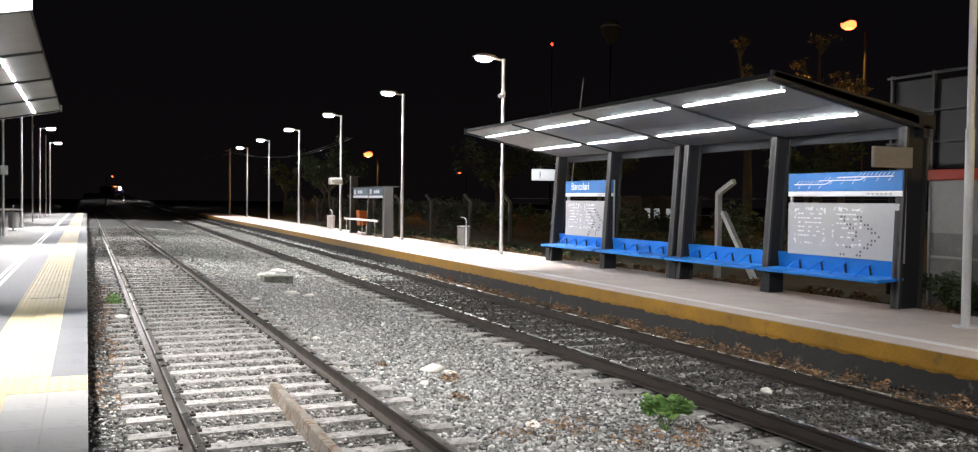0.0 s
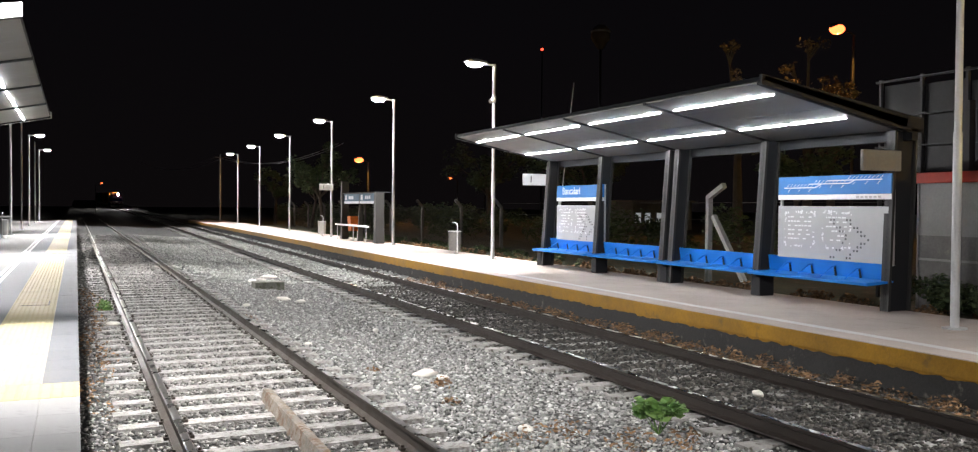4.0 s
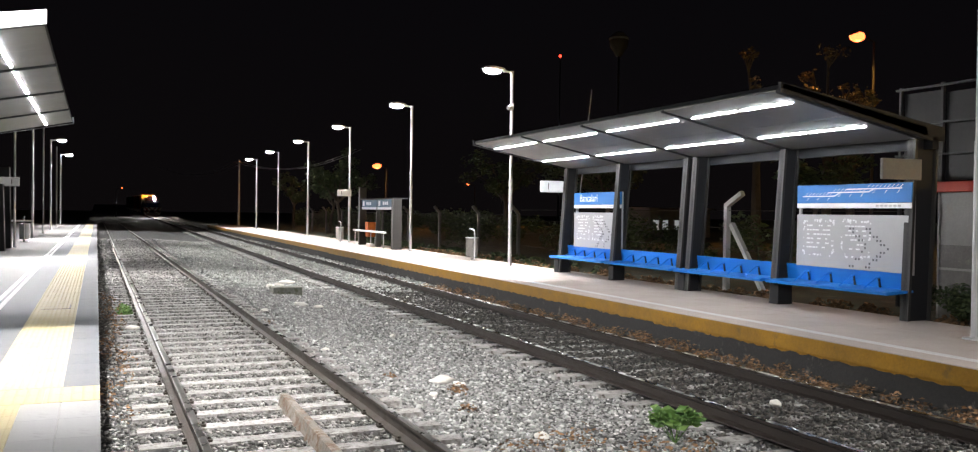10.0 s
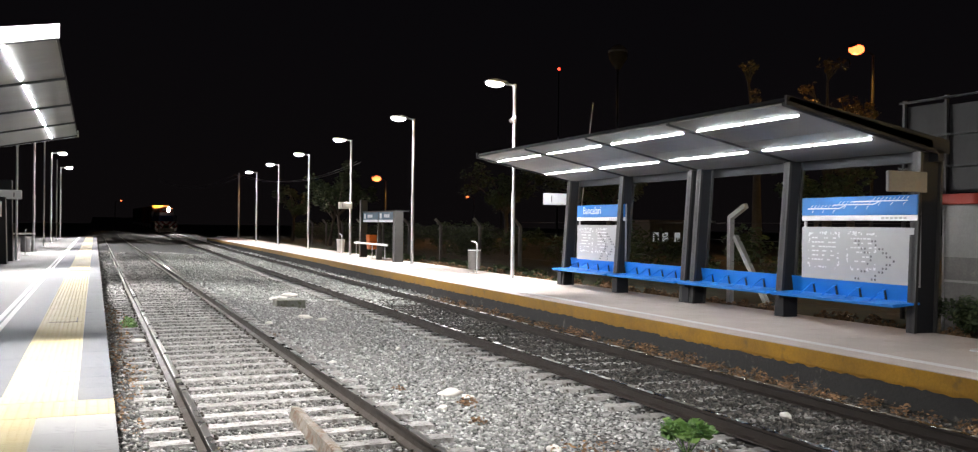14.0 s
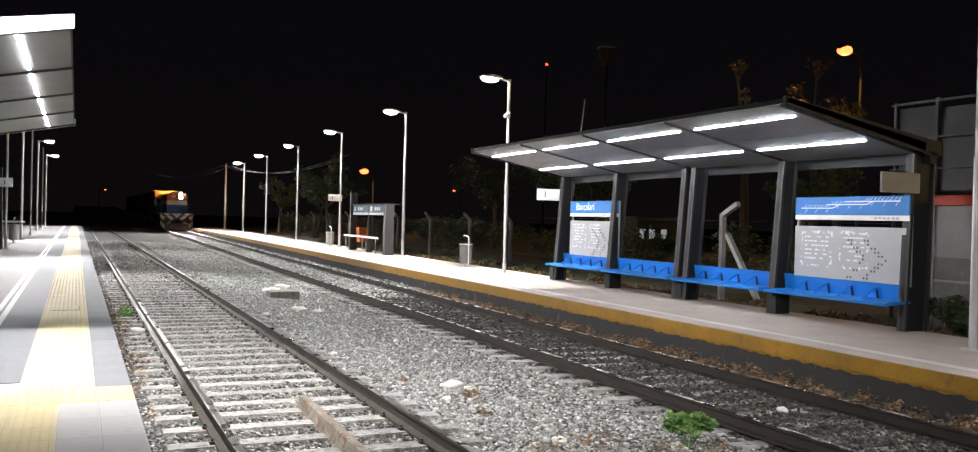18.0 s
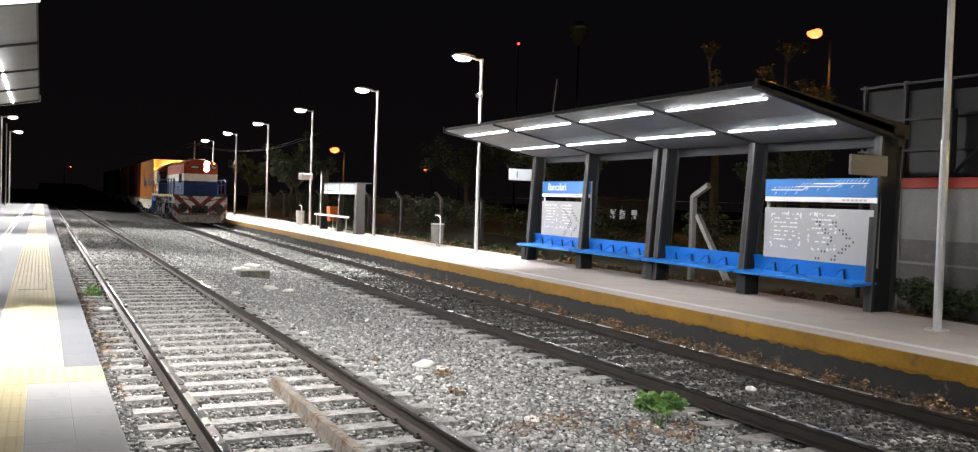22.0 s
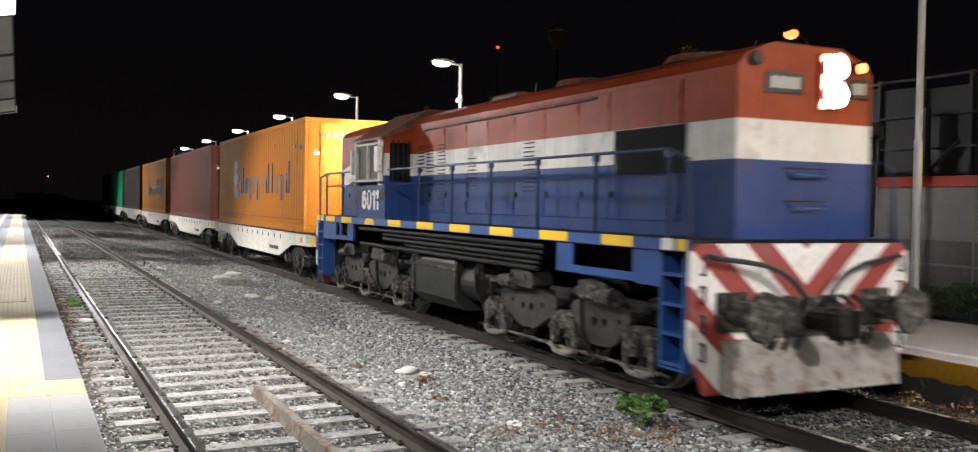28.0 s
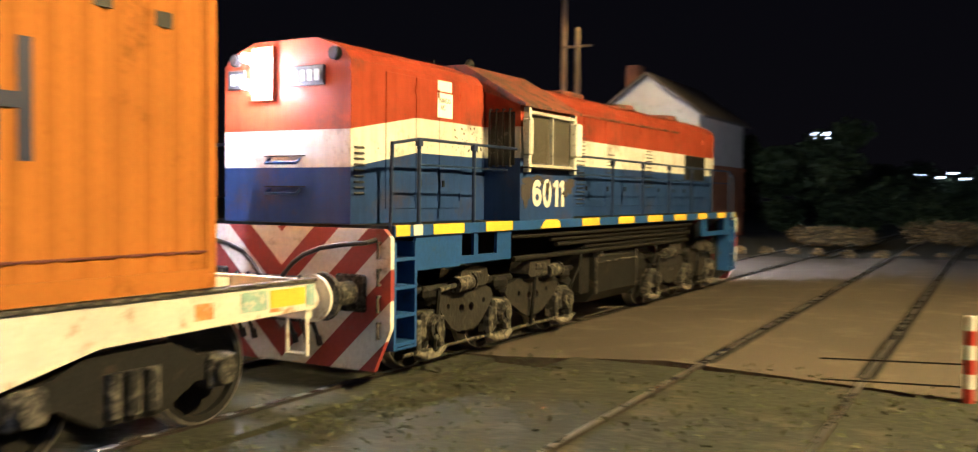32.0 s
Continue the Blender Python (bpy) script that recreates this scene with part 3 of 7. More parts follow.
def build_lamps():
    first = lamp_post()
    first.matrix_basis = pose(10.95, LAMPS2[0], TOP2)
    for y in LAMPS2[1:]:
        copy_thing(first, pose(10.95, y, TOP2))
    # unseen extra post and light, added to whiten the locomotive's two ends
    copy_thing(first, pose(10.95, 0.5, TOP2))
    spot("platform_light", (10.3, 0.5, TOP2 + 5.64), (6.8, -0.4, 0.0), 2700, LED, 160, 0.15, 0.6)
    for y in LAMPS2:
        spot("platform_light", (10.3, y, TOP2 + 5.64), (7.9, y - 0.5, 0), 2400, LED, 128, 0.15, 0.7)
    # camera box on the first pole
    b = Shape()
    b.rod((10.93, 25.60, TOP2 + 4.75), (10.76, 25.45, TOP2 + 4.66), 0.055, 0.065, n=12)
    b.box(10.89, 10.99, 25.57, 25.65, TOP2 + 4.64, TOP2 + 4.84, 0.01)
    solid("security_camera", b, M["sign_white"], "small white security camera clamped to the lamp post", "camera")
    # bare pole near the end of the far platform
    b = Shape()
    b.rod((0, 0, 0), (0, 0, 2.6), 0.058, n=14).rod((0, 0, 2.6), (0, 0, 6.6), 0.048, n=14)
    b.rod((0, 0, 0), (0, 0, 0.02), 0.16, n=12)
    solid("lamp_post", b, M["galv"], "worn grey steel post on the platform end", "post", m=pose(10.57, 9.24, TOP2))
    # posts and lights of the near platform; no post stands at 0 or 9.2
    for y in (37.7, 57.2, 75.5):
        b = Shape().rod((0, 0, 0), (0, 0, 5.9), 0.042, 0.034, n=12).rod((0, 0, 0), (0, 0, 0.02), 0.12, n=12)
        solid("steel_post", b, M["galv"], "thin grey steel post on the near platform", "post", m=NEAR @ pose(-2.6, y, TOP1))
    for y in (0.0, 9.2, 29.7, 47.9, 66.1, 83.6):
        m = NEAR @ pose(-2.6, y, TOP1, 0, 0, 180)
        if y > 20:
            copy_thing(first, m)
        lens = NEAR @ Vector((-0.8 if y == 9.2 else -1.97, y, TOP1 + 5.62))
        # added light without a lamp, brightens the ballast by the platform edge
        if y == 9.2:
            spot("platform_light", lens, NEAR @ Vector((0.9, y + 3.0, 0)), 2500, LED, 116, 0.15, 1.0)
        # added light without a lamp, brightens the side of the passing train
        elif y < 9:
            spot("platform_light", lens, NEAR @ Vector((7.0, y + 3.2, 1.5)), 1050, LED, 116, 0.15, 1.0)
        else:
            spot("platform_light", lens, NEAR @ Vector((1.2, y - 3.5, 0)), 3300, LED, 120, 0.15, 0.7)


# ---------------------------------------------------------------- platform shelters
def shelter(flip):
    """Four bays of 2.8 m: dark columns behind, a roof that rises towards the track (at -x), strip lights, benches and notice panels."""
    t = thing("platform_shelter", "dark steel platform shelter with lit sloping roof and blue benches", "shelter", group="platform shelters")
    y0, y1, bay = 0.0, 12.12, 2.98
    xf, zf, xb, zb = -2.55, 3.36, 0.20, 2.80

    def roof_z(x):
        return zf + (zb - zf) * (x - xf) / (xb - xf)

    for k in range(4):
        ya, yb = y0 + 0.1 + bay * k + 0.012, y0 + 0.1 + bay * (k + 1) - 0.012
        for xa, xc in ((xf + 0.02, -1.18), (-1.17, xb)):
            b = Shape().prism([(xa, roof_z(xa)), (xc, roof_z(xc)), (xc, roof_z(xc) + 0.02), (xa, roof_z(xa) + 0.02)], "y", ya, yb)
            part("soffit_panel", b, M["soffit"], t, "pale grey soffit panel")
    b = Shape()
    b.prism([(xf, zf + 0.03), (xb, zb + 0.03), (xb, zb + 0.16), (xf + 0.05, zf + 0.09)], "y", y0, y1)
    part("roof", b, M["dark_steel"], t, "dark roof deck")
    for ya in (y0, y1 - 0.05):
        b = Shape()
        b.prism([(xf - 0.02, zf - 0.03), (xb + 0.1, zb - 0.04), (xb + 0.34, zb - 0.04), (xb + 0.34, zb + 0.17), (xf - 0.02, zf + 0.11)], "y", ya, ya + 0.05)
        part("end_fascia", b, M["dark_steel"] if not flip else M["fascia"], t)
    for k in range(5):
        ya = y0 + 0.1 + bay * k
        b = Shape()
        b.box(xf, xb, ya - 0.03, ya + 0.03, -0.01, 0.03, m=Matrix(((1, 0, 0, 0), (0, 1, 0, 0), ((zb - zf) / (xb - xf), 0, 1, zf - xf * (zb - zf) / (xb - xf) - 0.02), (0, 0, 0, 1))))
        part("rafter", b, M["dark_steel"], t)
    for k in range(4):
        for x in (-2.04, -0.65):
            for h in range(2):
                ya = y0 + 0.1 + bay * k + 0.27 + 1.31 * h
                b = Shape()
                b.box(x - 0.015, x + 0.015, ya + 0.02, ya + 1.24, 0.026, 0.045, 0.005, m=Matrix(((1, 0, 0, 0), (0, 1, 0, 0), (0, 0, 1, roof_z(x) - 0.046), (0, 0, 0, 1))))
                part("light_strip", b, M["strip"], t, "glowing white light strip")
    for k, ya in enumerate((y0 + 0.12, y0 + 2.98, y0 + 5.72, y0 + 6.06, y0 + 8.92, y0 + 11.72)):
        wide, foot = (0.50, -0.01) if k == 0 else (0.36, -0.19)
        b = Shape()
        b.prism([(foot, 0), (foot + wide - 0.03, 0), (wide + (0.08 if k == 0 else 0.0), zb), (0.09 if k == 0 else 0.0, zb)], "y", ya + 0.05, ya + 0.11)
        column = part("column", b, M["dark_steel"], t)
        for a0, a1 in ((0.0, 0.05), (wide - 0.07, wide - 0.03)):
            b = Shape()
            lean = 0.10 if k == 0 else 0.19
            b.prism([(foot + a0, 0), (foot + a1, 0), (foot + a1 + lean, zb), (foot + a0 + lean, zb)], "y", ya, ya + 0.16)
            part("flange", b, M["column_edge"], column, "column flange, lighter grey for its highlight")
    b = Shape()
    b.box(0.30, 0.42, y0, y1, zb - 0.16, zb + 0.02)
    part("rear_beam", b, M["dark_steel"], t)
    for k in range(4):
        ya = y0 + 0.245 + 2.975 * k
        yb = ya + 2.73
        bench = part("bench", Shape().prism([(0.10, 0.46), (0.13, 0.46), (0.09, 0.74), (0.06, 0.74)], "y", ya, yb), M["bench_blue"], t, "blue bench with back rest")
        b = Shape()
        b.prism([(-0.42, 0.43), (-0.40, 0.40), (0.12, 0.44), (0.12, 0.47), (-0.36, 0.455), (-0.42, 0.445)], "y", ya - 0.10, yb)
        part("seat", b, M["bench_blue"], bench)
        b = Shape()
        b.box(-0.32, 0.10, yb - 0.14, yb + 0.06, 0.36, 0.41).box(-0.20, 0.12, yb - 0.10, yb + 0.14, 0.0, 0.36, 0.01)
        part("bench_foot", b, M["dark_steel"], bench)
        for i in range(4):
            yy = ya + 0.52 + 0.54 * i
            b = Shape()
            b.path([(0.085, yy, 0.47), (0.06, yy, 0.63), (-0.02, yy, 0.62), (-0.26, yy, 0.46)], 0.011, n=6)
            part("armrest", b, M["bench_blue"], bench)
            part("armrest_bracket", Shape().prism([(0.088, 0.47), (0.05, 0.62), (0.035, 0.62), (0.06, 0.47)], "y", yy - 0.014, yy + 0.014), M["black"], bench, "black armrest bracket")
    return t, roof_z


def build_shelters():
    s2, _ = shelter(False)
    s2.matrix_basis = pose(11.32, 10.95, TOP2)
    s1, _ = shelter(True)
    # the near one faces the other way
    s1.matrix_basis = NEAR @ pose(-2.93, 22.85, TOP1 - 0.02, 0, 0, 180)


def notice_panels():
    """Blue header boards with a pale strip, and a grey notice panel under each, between the shelter's columns."""
    for ya, yb, kind in ((11.09, 13.65, "map"), (19.90, 22.32, "name")):
        t = thing("notice_board", "blue line map board above a grey notice panel with worn stickers" if kind == "map" else "blue station name board above a grey notice panel with worn stickers", "sign board", pose(11.36, ya, TOP2), "shelter notice boards")
        w = yb - ya
        b = Shape()
        b.box(0, 0.05, 0, w, 1.82, 2.13, 0.006)
        part("header_board", b, M["sign_blue"], t, "blue header board")
        b = Shape()
        b.box(0.0, 0.05, 0.0, w, 1.73, 1.816, 0.004)
        part("pale_strip", b, M["sign_white"], t)
        b = Shape()
        b.box(0.004, 0.05, 0.05, w, 0.72, 1.62, 0.006)
        part("notice_panel", b, M["sign_grey"], t, "grey notice panel")
        b = Shape()
        for y_ in (0.0, w - 0.04):
            part("frame_post", Shape().box(0.052, 0.09, y_, y_ + 0.04, 0.7, 2.13), M["galv"], t)
        face = Matrix(((0, 0, -1, 0), (-1, 0, 0, 0), (0, 1, 0, 0), (0, 0, 0, 1)))
        if kind == "name":
            written("station_name", "Bancalari", 0.27, M["sign_white"], t, Matrix.Translation((-0.003, w - 0.32, 1.90)) @ face, "white station name")
        else:
            b = Shape()
            def rule(u0, z0, u1, z1, h):
                b.prism([(w * (1 - u0), z0 - h), (w * (1 - u1), z1 - h), (w * (1 - u1), z1 + h), (w * (1 - u0), z0 + h)], "x", -0.004, 0.0)
            for u0, z0, u1, z1 in ((0.06, 1.935, 0.36, 1.935), (0.36, 1.935, 0.42, 1.995), (0.30, 1.995, 0.66, 1.995), (0.66, 1.995, 0.71, 2.045), (0.47, 2.045, 0.93, 2.045)):
                rule(u0, z0, u1, z1, 0.0085)
            for k in range(26):
                u_ = 0.09 + 0.033 * k
                z_ = 1.935 if u_ < 0.33 else 1.995 if u_ < 0.62 else 2.045
                rule(u_, z_ + 0.018, u_ + 0.022, z_ + 0.062, 0.004)
                if k % 3 == 0:
                    rule(u_ + 0.01, z_ - 0.07, u_ + 0.03, z_ - 0.025, 0.004)
            part("line_diagram", b, M["sign_white"], t, "white railway line diagram")
        b = Shape()
        for k in range(6):
            part("logo_bar", Shape().box(-0.003, 0.0, 0.2 + 0.09 * k, 0.26 + 0.09 * k, 1.755, 1.785), M["sign_grey"], t)
        # weathered sticker remains: small dots in an arrow and broken bars
        b = Shape()
        for u_top, u_tip in ((0.50, 0.63), (0.64, 0.79)):
            for j in range(11):
                bow = 1 - abs(j - 5) / 5
                for i in range(2):
                    yy, zz = w * (1 - u_top - (u_tip - u_top) * bow) - 0.07 * i - 0.02, 0.775 + 0.062 * j
                    if random.random() < 0.85:
                        b.box(0.0, 0.004, yy - 0.017, yy + 0.017, zz - 0.017, zz + 0.017)
        tagged(part("sticker_dots", b, M["sticker_grey"], t), kind="stuff", label="dark dotted arrow")
        b = Shape()
        for f0, f1 in ((0.08, 0.36), (0.44, 0.68)):
            y0, y1, z0, z1 = w * (1 - f1), w * (1 - f0), 0.92, 1.50
            for i in range(46):
                u = random.random()
                side = random.choice("tttlrb")
                yy = y0 + (y1 - y0) * (u if side in "tb" else (0.0 if side == "r" else 1.0)) + random.gauss(0, 0.012)
                zz = (z1 if side == "t" else z0 if side == "b" else z0 + (z1 - z0) * u) + random.gauss(0, 0.012)
                b.box(0.0005, 0.003, yy, yy + random.uniform(0.012, 0.05), zz, zz + random.uniform(0.012, 0.04))
            for r in range(6):
                yy = y1 - 0.06
                while yy > y0 + 0.08 + 0.03 * r:
                    ww = random.uniform(0.03, 0.09)
                    if random.random() < 0.8 - 0.05 * r:
                        b.box(0.0005, 0.003, yy - ww, yy, 1.42 - 0.075 * r, 1.445 - 0.075 * r)
                    yy -= ww + 0.018
        tagged(part("sticker_residue", b, M["sign_white"], t), kind="stuff", label="worn white lettering that cannot be read")


def build_setting():
    build_ground()
    build_tracks()
    build_near_platform()
    build_far_platform()
    build_lamps()
    build_shelters()
    notice_panels()


build_setting()

# ---------------------------------------------------------------- train materials
def value_node(n, l, op, a, b=0.0, c=None):
    m = n.new("ShaderNodeMath")
    m.operation = op
    for sock, v in zip(m.inputs, (a, b, c)):
        if v is None:
            continue
        if isinstance(v, (int, float)):
            sock.default_value = v
        else:
            l.new(v, sock)
    return m.outputs[0]


RED, WHITE, BLUE = (0.275, 0.047, 0.016), (0.62, 0.605, 0.565), (0.019, 0.0445, 0.148)


def livery():
    """Red over white over blue; the white band dips towards the short end. Grime, streaks and rusty chips."""
    m, n, l, p = nodes_of("locomotive_livery")
    tc, sep = n.new("ShaderNodeTexCoord"), n.new("ShaderNodeSeparateXYZ")
    l.new(tc.outputs["Object"], sep.inputs[0])
    dip = value_node(n, l, "MULTIPLY", value_node(n, l, "MINIMUM", value_node(n, l, "MAXIMUM", value_node(n, l, "SUBTRACT", sep.outputs["Y"], 12.25), 0.0), 1.4), 0.17)
    z = value_node(n, l, "ADD", sep.outputs["Z"], dip)
    col = mix_node(n, l, value_node(n, l, "GREATER_THAN", z, 2.515), BLUE, WHITE)
    col = mix_node(n, l, value_node(n, l, "GREATER_THAN", z, 2.925), col, RED)
    big, fine = noise_node(n, l, 0.9, 6, 0.7), noise_node(n, l, 14, 5, 0.7)
    col = mix_node(n, l, 0.75, col, ramp_node(n, l, big.outputs[0], [(0.3, (0.66, 0.64, 0.62)), (0.6, (1, 1, 1))]).outputs[0], "MULTIPLY")
    # streaks that run down the sheets
    mp, st = n.new("ShaderNodeMapping"), n.new("ShaderNodeTexNoise")
    mp.inputs["Scale"].default_value = (6, 6, 0.5)
    l.new(tc.outputs["Object"], mp.inputs[0])
    l.new(mp.outputs[0], st.inputs["Vector"])
    st.inputs["Scale"].default_value, st.inputs["Detail"].default_value = 1.6, 4
    col = mix_node(n, l, 0.45, col, ramp_node(n, l, st.outputs[0], [(0.32, (0.70, 0.66, 0.62)), (0.55, (1, 1, 1))]).outputs[0], "MULTIPLY")
    soot = noise_node(n, l, 1.7, 7, 0.72)
    where = ramp_node(n, l, soot.outputs[0], [(0.54, (0, 0, 0)), (0.68, (0.55, 0.55, 0.55))]).outputs[0]
    col = mix_node(n, l, where, col, (0.06, 0.038, 0.028))
    chips = noise_node(n, l, 5.5, 8, 0.75)
    where = ramp_node(n, l, chips.outputs[0], [(0.665, (0, 0, 0)), (0.68, (1, 1, 1))]).outputs[0]
    col = mix_node(n, l, where, col, (0.09, 0.05, 0.03))
    l.new(col, p.inputs["Base Color"])
    p.inputs["Specular IOR Level"].default_value = 0.13
    l.new(ramp_node(n, l, big.outputs[0], [(0.3, (0.55,) * 3), (0.7, (0.38,) * 3)]).outputs[0], p.inputs["Roughness"])
    bn = n.new("ShaderNodeBump")
    bn.inputs["Strength"].default_value, bn.inputs["Distance"].default_value = 0.12, 0.02
    l.new(fine.outputs[0], bn.inputs["Height"])
    l.new(bn.outputs[0], p.inputs["Normal"])
    return m


def chevrons():
    """Red and white stripes that meet in a V on the middle line, under grime that grows out of the noise."""
    m, n, l, p = nodes_of("chevron_paint")
    tc, sep = n.new("ShaderNodeTexCoord"), n.new("ShaderNodeSeparateXYZ")
    l.new(tc.outputs["Object"], sep.inputs[0])
    ax = value_node(n, l, "ABSOLUTE", sep.outputs["X"])
    d = value_node(n, l, "SUBTRACT", sep.outputs["Z"], value_node(n, l, "MULTIPLY", ax, 0.95))
    f = value_node(n, l, "FRACT", value_node(n, l, "DIVIDE", value_node(n, l, "ADD", d, 4.0), 0.70))
    col = mix_node(n, l, value_node(n, l, "LESS_THAN", f, 0.47), (0.74, 0.72, 0.68), (0.27, 0.035, 0.028))
    g = noise_node(n, l, 2.6, 7, 0.7)
    grime = ramp_node(n, l, g.outputs[0], [(0.56, (0, 0, 0)), (0.66, (1, 1, 1))]).outputs[0]
    col = mix_node(n, l, value_node(n, l, "MULTIPLY", grime, 0.7), col, (0.16, 0.12, 0.10))
    col = mix_node(n, l, 0.5, col, ramp_node(n, l, noise_node(n, l, 20, 4, 0.6).outputs[0], [(0.3, (0.6, 0.58, 0.55)), (0.7, (1, 1, 1))]).outputs[0], "MULTIPLY")
    l.new(col, p.inputs["Base Color"])
    p.inputs["Roughness"].default_value = 0.6
    return m


M["livery"], M["chevron"] = livery(), chevrons()
M["loco_blue"] = surface("locomotive_blue", (0.016, 0.064, 0.225), 0.5, vary=0.25, big=1.2, fine=20, bump=0.1, dirt=(0.05, 0.045, 0.05), dirt_at=0.63)
M["loco_yellow"] = surface("yellow_step_mark", (0.72, 0.45, 0.01), 0.55, vary=0.1, big=3, fine=40, bump=0.05, dirt=(0.4, 0.28, 0.06), dirt_at=0.66)
M["loco_white"] = surface("dirty_white_paint", (0.66, 0.64, 0.58), 0.55, vary=0.15, big=3, fine=30, bump=0.08, dirt=(0.22, 0.16, 0.12), dirt_at=0.63)
M["grime"] = surface("greasy_black_steel", (0.0075, 0.0072, 0.007), 0.75, spec=0.25, metal=0.0, vary=0.45, big=2.5, fine=25, bump=0.4, dirt=(0.028, 0.02, 0.015), dirt_at=0.62)
M["grime_grey"] = surface("dusty_cast_steel", (0.022, 0.021, 0.020), 0.75, spec=0.25, metal=0.0, vary=0.5, big=4, fine=20, bump=0.6, dirt=(0.12, 0.108, 0.09), dirt_at=0.52)
M["tank"] = surface("dark_tank_paint", (0.010, 0.010, 0.0098), 0.55, spec=0.25, vary=0.3, big=1.2, fine=25, bump=0.15, dirt=(0.05, 0.036, 0.022), dirt_at=0.62)
M["bogie_cast"] = surface("oily_cast_frame", (0.020, 0.019, 0.0175), 0.55, vary=0.4, big=3, fine=22, bump=0.4, dirt=(0.045, 0.036, 0.028), dirt_at=0.56)
M["plough"] = surface("worn_grey_plough", (0.27, 0.25, 0.225), 0.75, vary=0.3, big=2.5, fine=25, bump=0.25, dirt=(0.12, 0.075, 0.05), dirt_at=0.55)
M["teal"] = surface("faded_teal_patch", (0.25, 0.40, 0.38), 0.6, vary=0.3, big=5, fine=25, bump=0.1, dirt=(0.5, 0.48, 0.42), dirt_at=0.55)
M["patch_orange"] = surface("faded_orange_patch", (0.55, 0.22, 0.05), 0.6, vary=0.3, big=5, fine=25, bump=0.1, dirt=(0.5, 0.48, 0.42), dirt_at=0.56)
M["crust"] = surface("dried_mud_crust", (0.20, 0.18, 0.15), 0.85, vary=0.5, big=6, fine=25, bump=0.7, dirt=(0.05, 0.04, 0.035), dirt_at=0.52)
M["tyre"] = surface("worn_wheel_rim", (0.45, 0.42, 0.40), 0.35, metal=0.9, vary=0.2, big=4, fine=40, bump=0.1)
M["roof_rust"] = surface("sooty_red_roof", (0.20, 0.06, 0.03), 0.65, vary=0.3, big=1.3, fine=20, bump=0.15, dirt=(0.06, 0.038, 0.028), dirt_at=0.50)
M["mesh_pane"] = surface("dusty_wire_mesh_pane", (0.10, 0.088, 0.068), 0.35, vary=0.25, big=2, fine=90, bump=0.3)
M["headlamp"] = glow("headlamp_burner", (1.0, 0.93, 0.86), 3600)
M["headlamp_rear"] = glow("rear_headlamp_lens", (1.0, 0.96, 0.92), 420)
M["headlamp_burner"] = glow("hot_spot_burner", (1.0, 0.96, 0.92), 15000)
# reflected light put in as emission, for front bowls and added rear tubes
M["headlamp_bowl"] = glow("glowing_reflector", (1.0, 0.93, 0.86), 60)
M["frame_grey"] = surface("weathered_pale_frame", (0.44, 0.43, 0.39), 0.55, vary=0.2, big=4, fine=30, bump=0.1, dirt=(0.18, 0.15, 0.11), dirt_at=0.6)
M["mesh_wire"] = surface("dull_mesh_wire", (0.13, 0.115, 0.09), 0.6, vary=0.2, big=4, fine=40, bump=0.0)
M["window_black"] = surface("black_cab_window", (0.012, 0.012, 0.013), 0.2, vary=0.2, big=2, fine=30, bump=0.0)
M["louvre"] = surface("dark_louvre_slot", (0.022, 0.020, 0.019), 0.7, vary=0.3, big=3, fine=30, bump=0.1)
M["scar"] = surface("bare_scarred_paint", (0.05, 0.042, 0.04), 0.8, vary=0.3, big=4, fine=30, bump=0.2)
M["tail_lens"] = glow("orange_marker_lens", (1.0, 0.30, 0.08), 2.5)
M["wagon_white"] = surface("cream_wagon_paint", (0.62, 0.59, 0.52), 0.6, vary=0.18, big=1.5, fine=25, bump=0.15, dirt=(0.28, 0.18, 0.1), dirt_at=0.62)


def container_paint(name, colour):
    return surface(name, colour, 0.7, vary=0.12, big=0.7, fine=18, bump=0.08, dirt=tuple(c * 0.45 for c in colour), dirt_at=0.64, spec=0.08)


M["box_orange"] = container_paint("orange_container_paint", (0.345, 0.122, 0.013))
M["box_brown"] = container_paint("brown_container_paint", (0.13, 0.045, 0.035))
M["box_dark"] = container_paint("dark_container_paint", (0.05, 0.035, 0.03))
M["box_green"] = container_paint("green_container_paint", (0.02, 0.19, 0.10))
M["box_ink"] = surface("dark_blue_lettering", (0.014, 0.018, 0.05), 0.5, vary=0.1, big=3, fine=40, bump=0.0)

FACE_W = Matrix(((0, 0, -1, 0), (-1, 0, 0, 0), (0, 1, 0, 0), (0, 0, 0, 1)))    # lettering seen from -x
FACE_S = Matrix(((1, 0, 0, 0), (0, 0, -1, 0), (0, 1, 0, 0), (0, 0, 0, 1)))     # seen from -y
FACE_N = Matrix(((-1, 0, 0, 0), (0, 0, 1, 0), (0, 1, 0, 0), (0, 0, 0, 1)))     # seen from +y
LEN, HOOD, DECK = 13.48, 0.92, 1.70
AXLES = (1.20, 2.85, 4.80, 8.75, 10.70, 12.35)
WHEELS = []


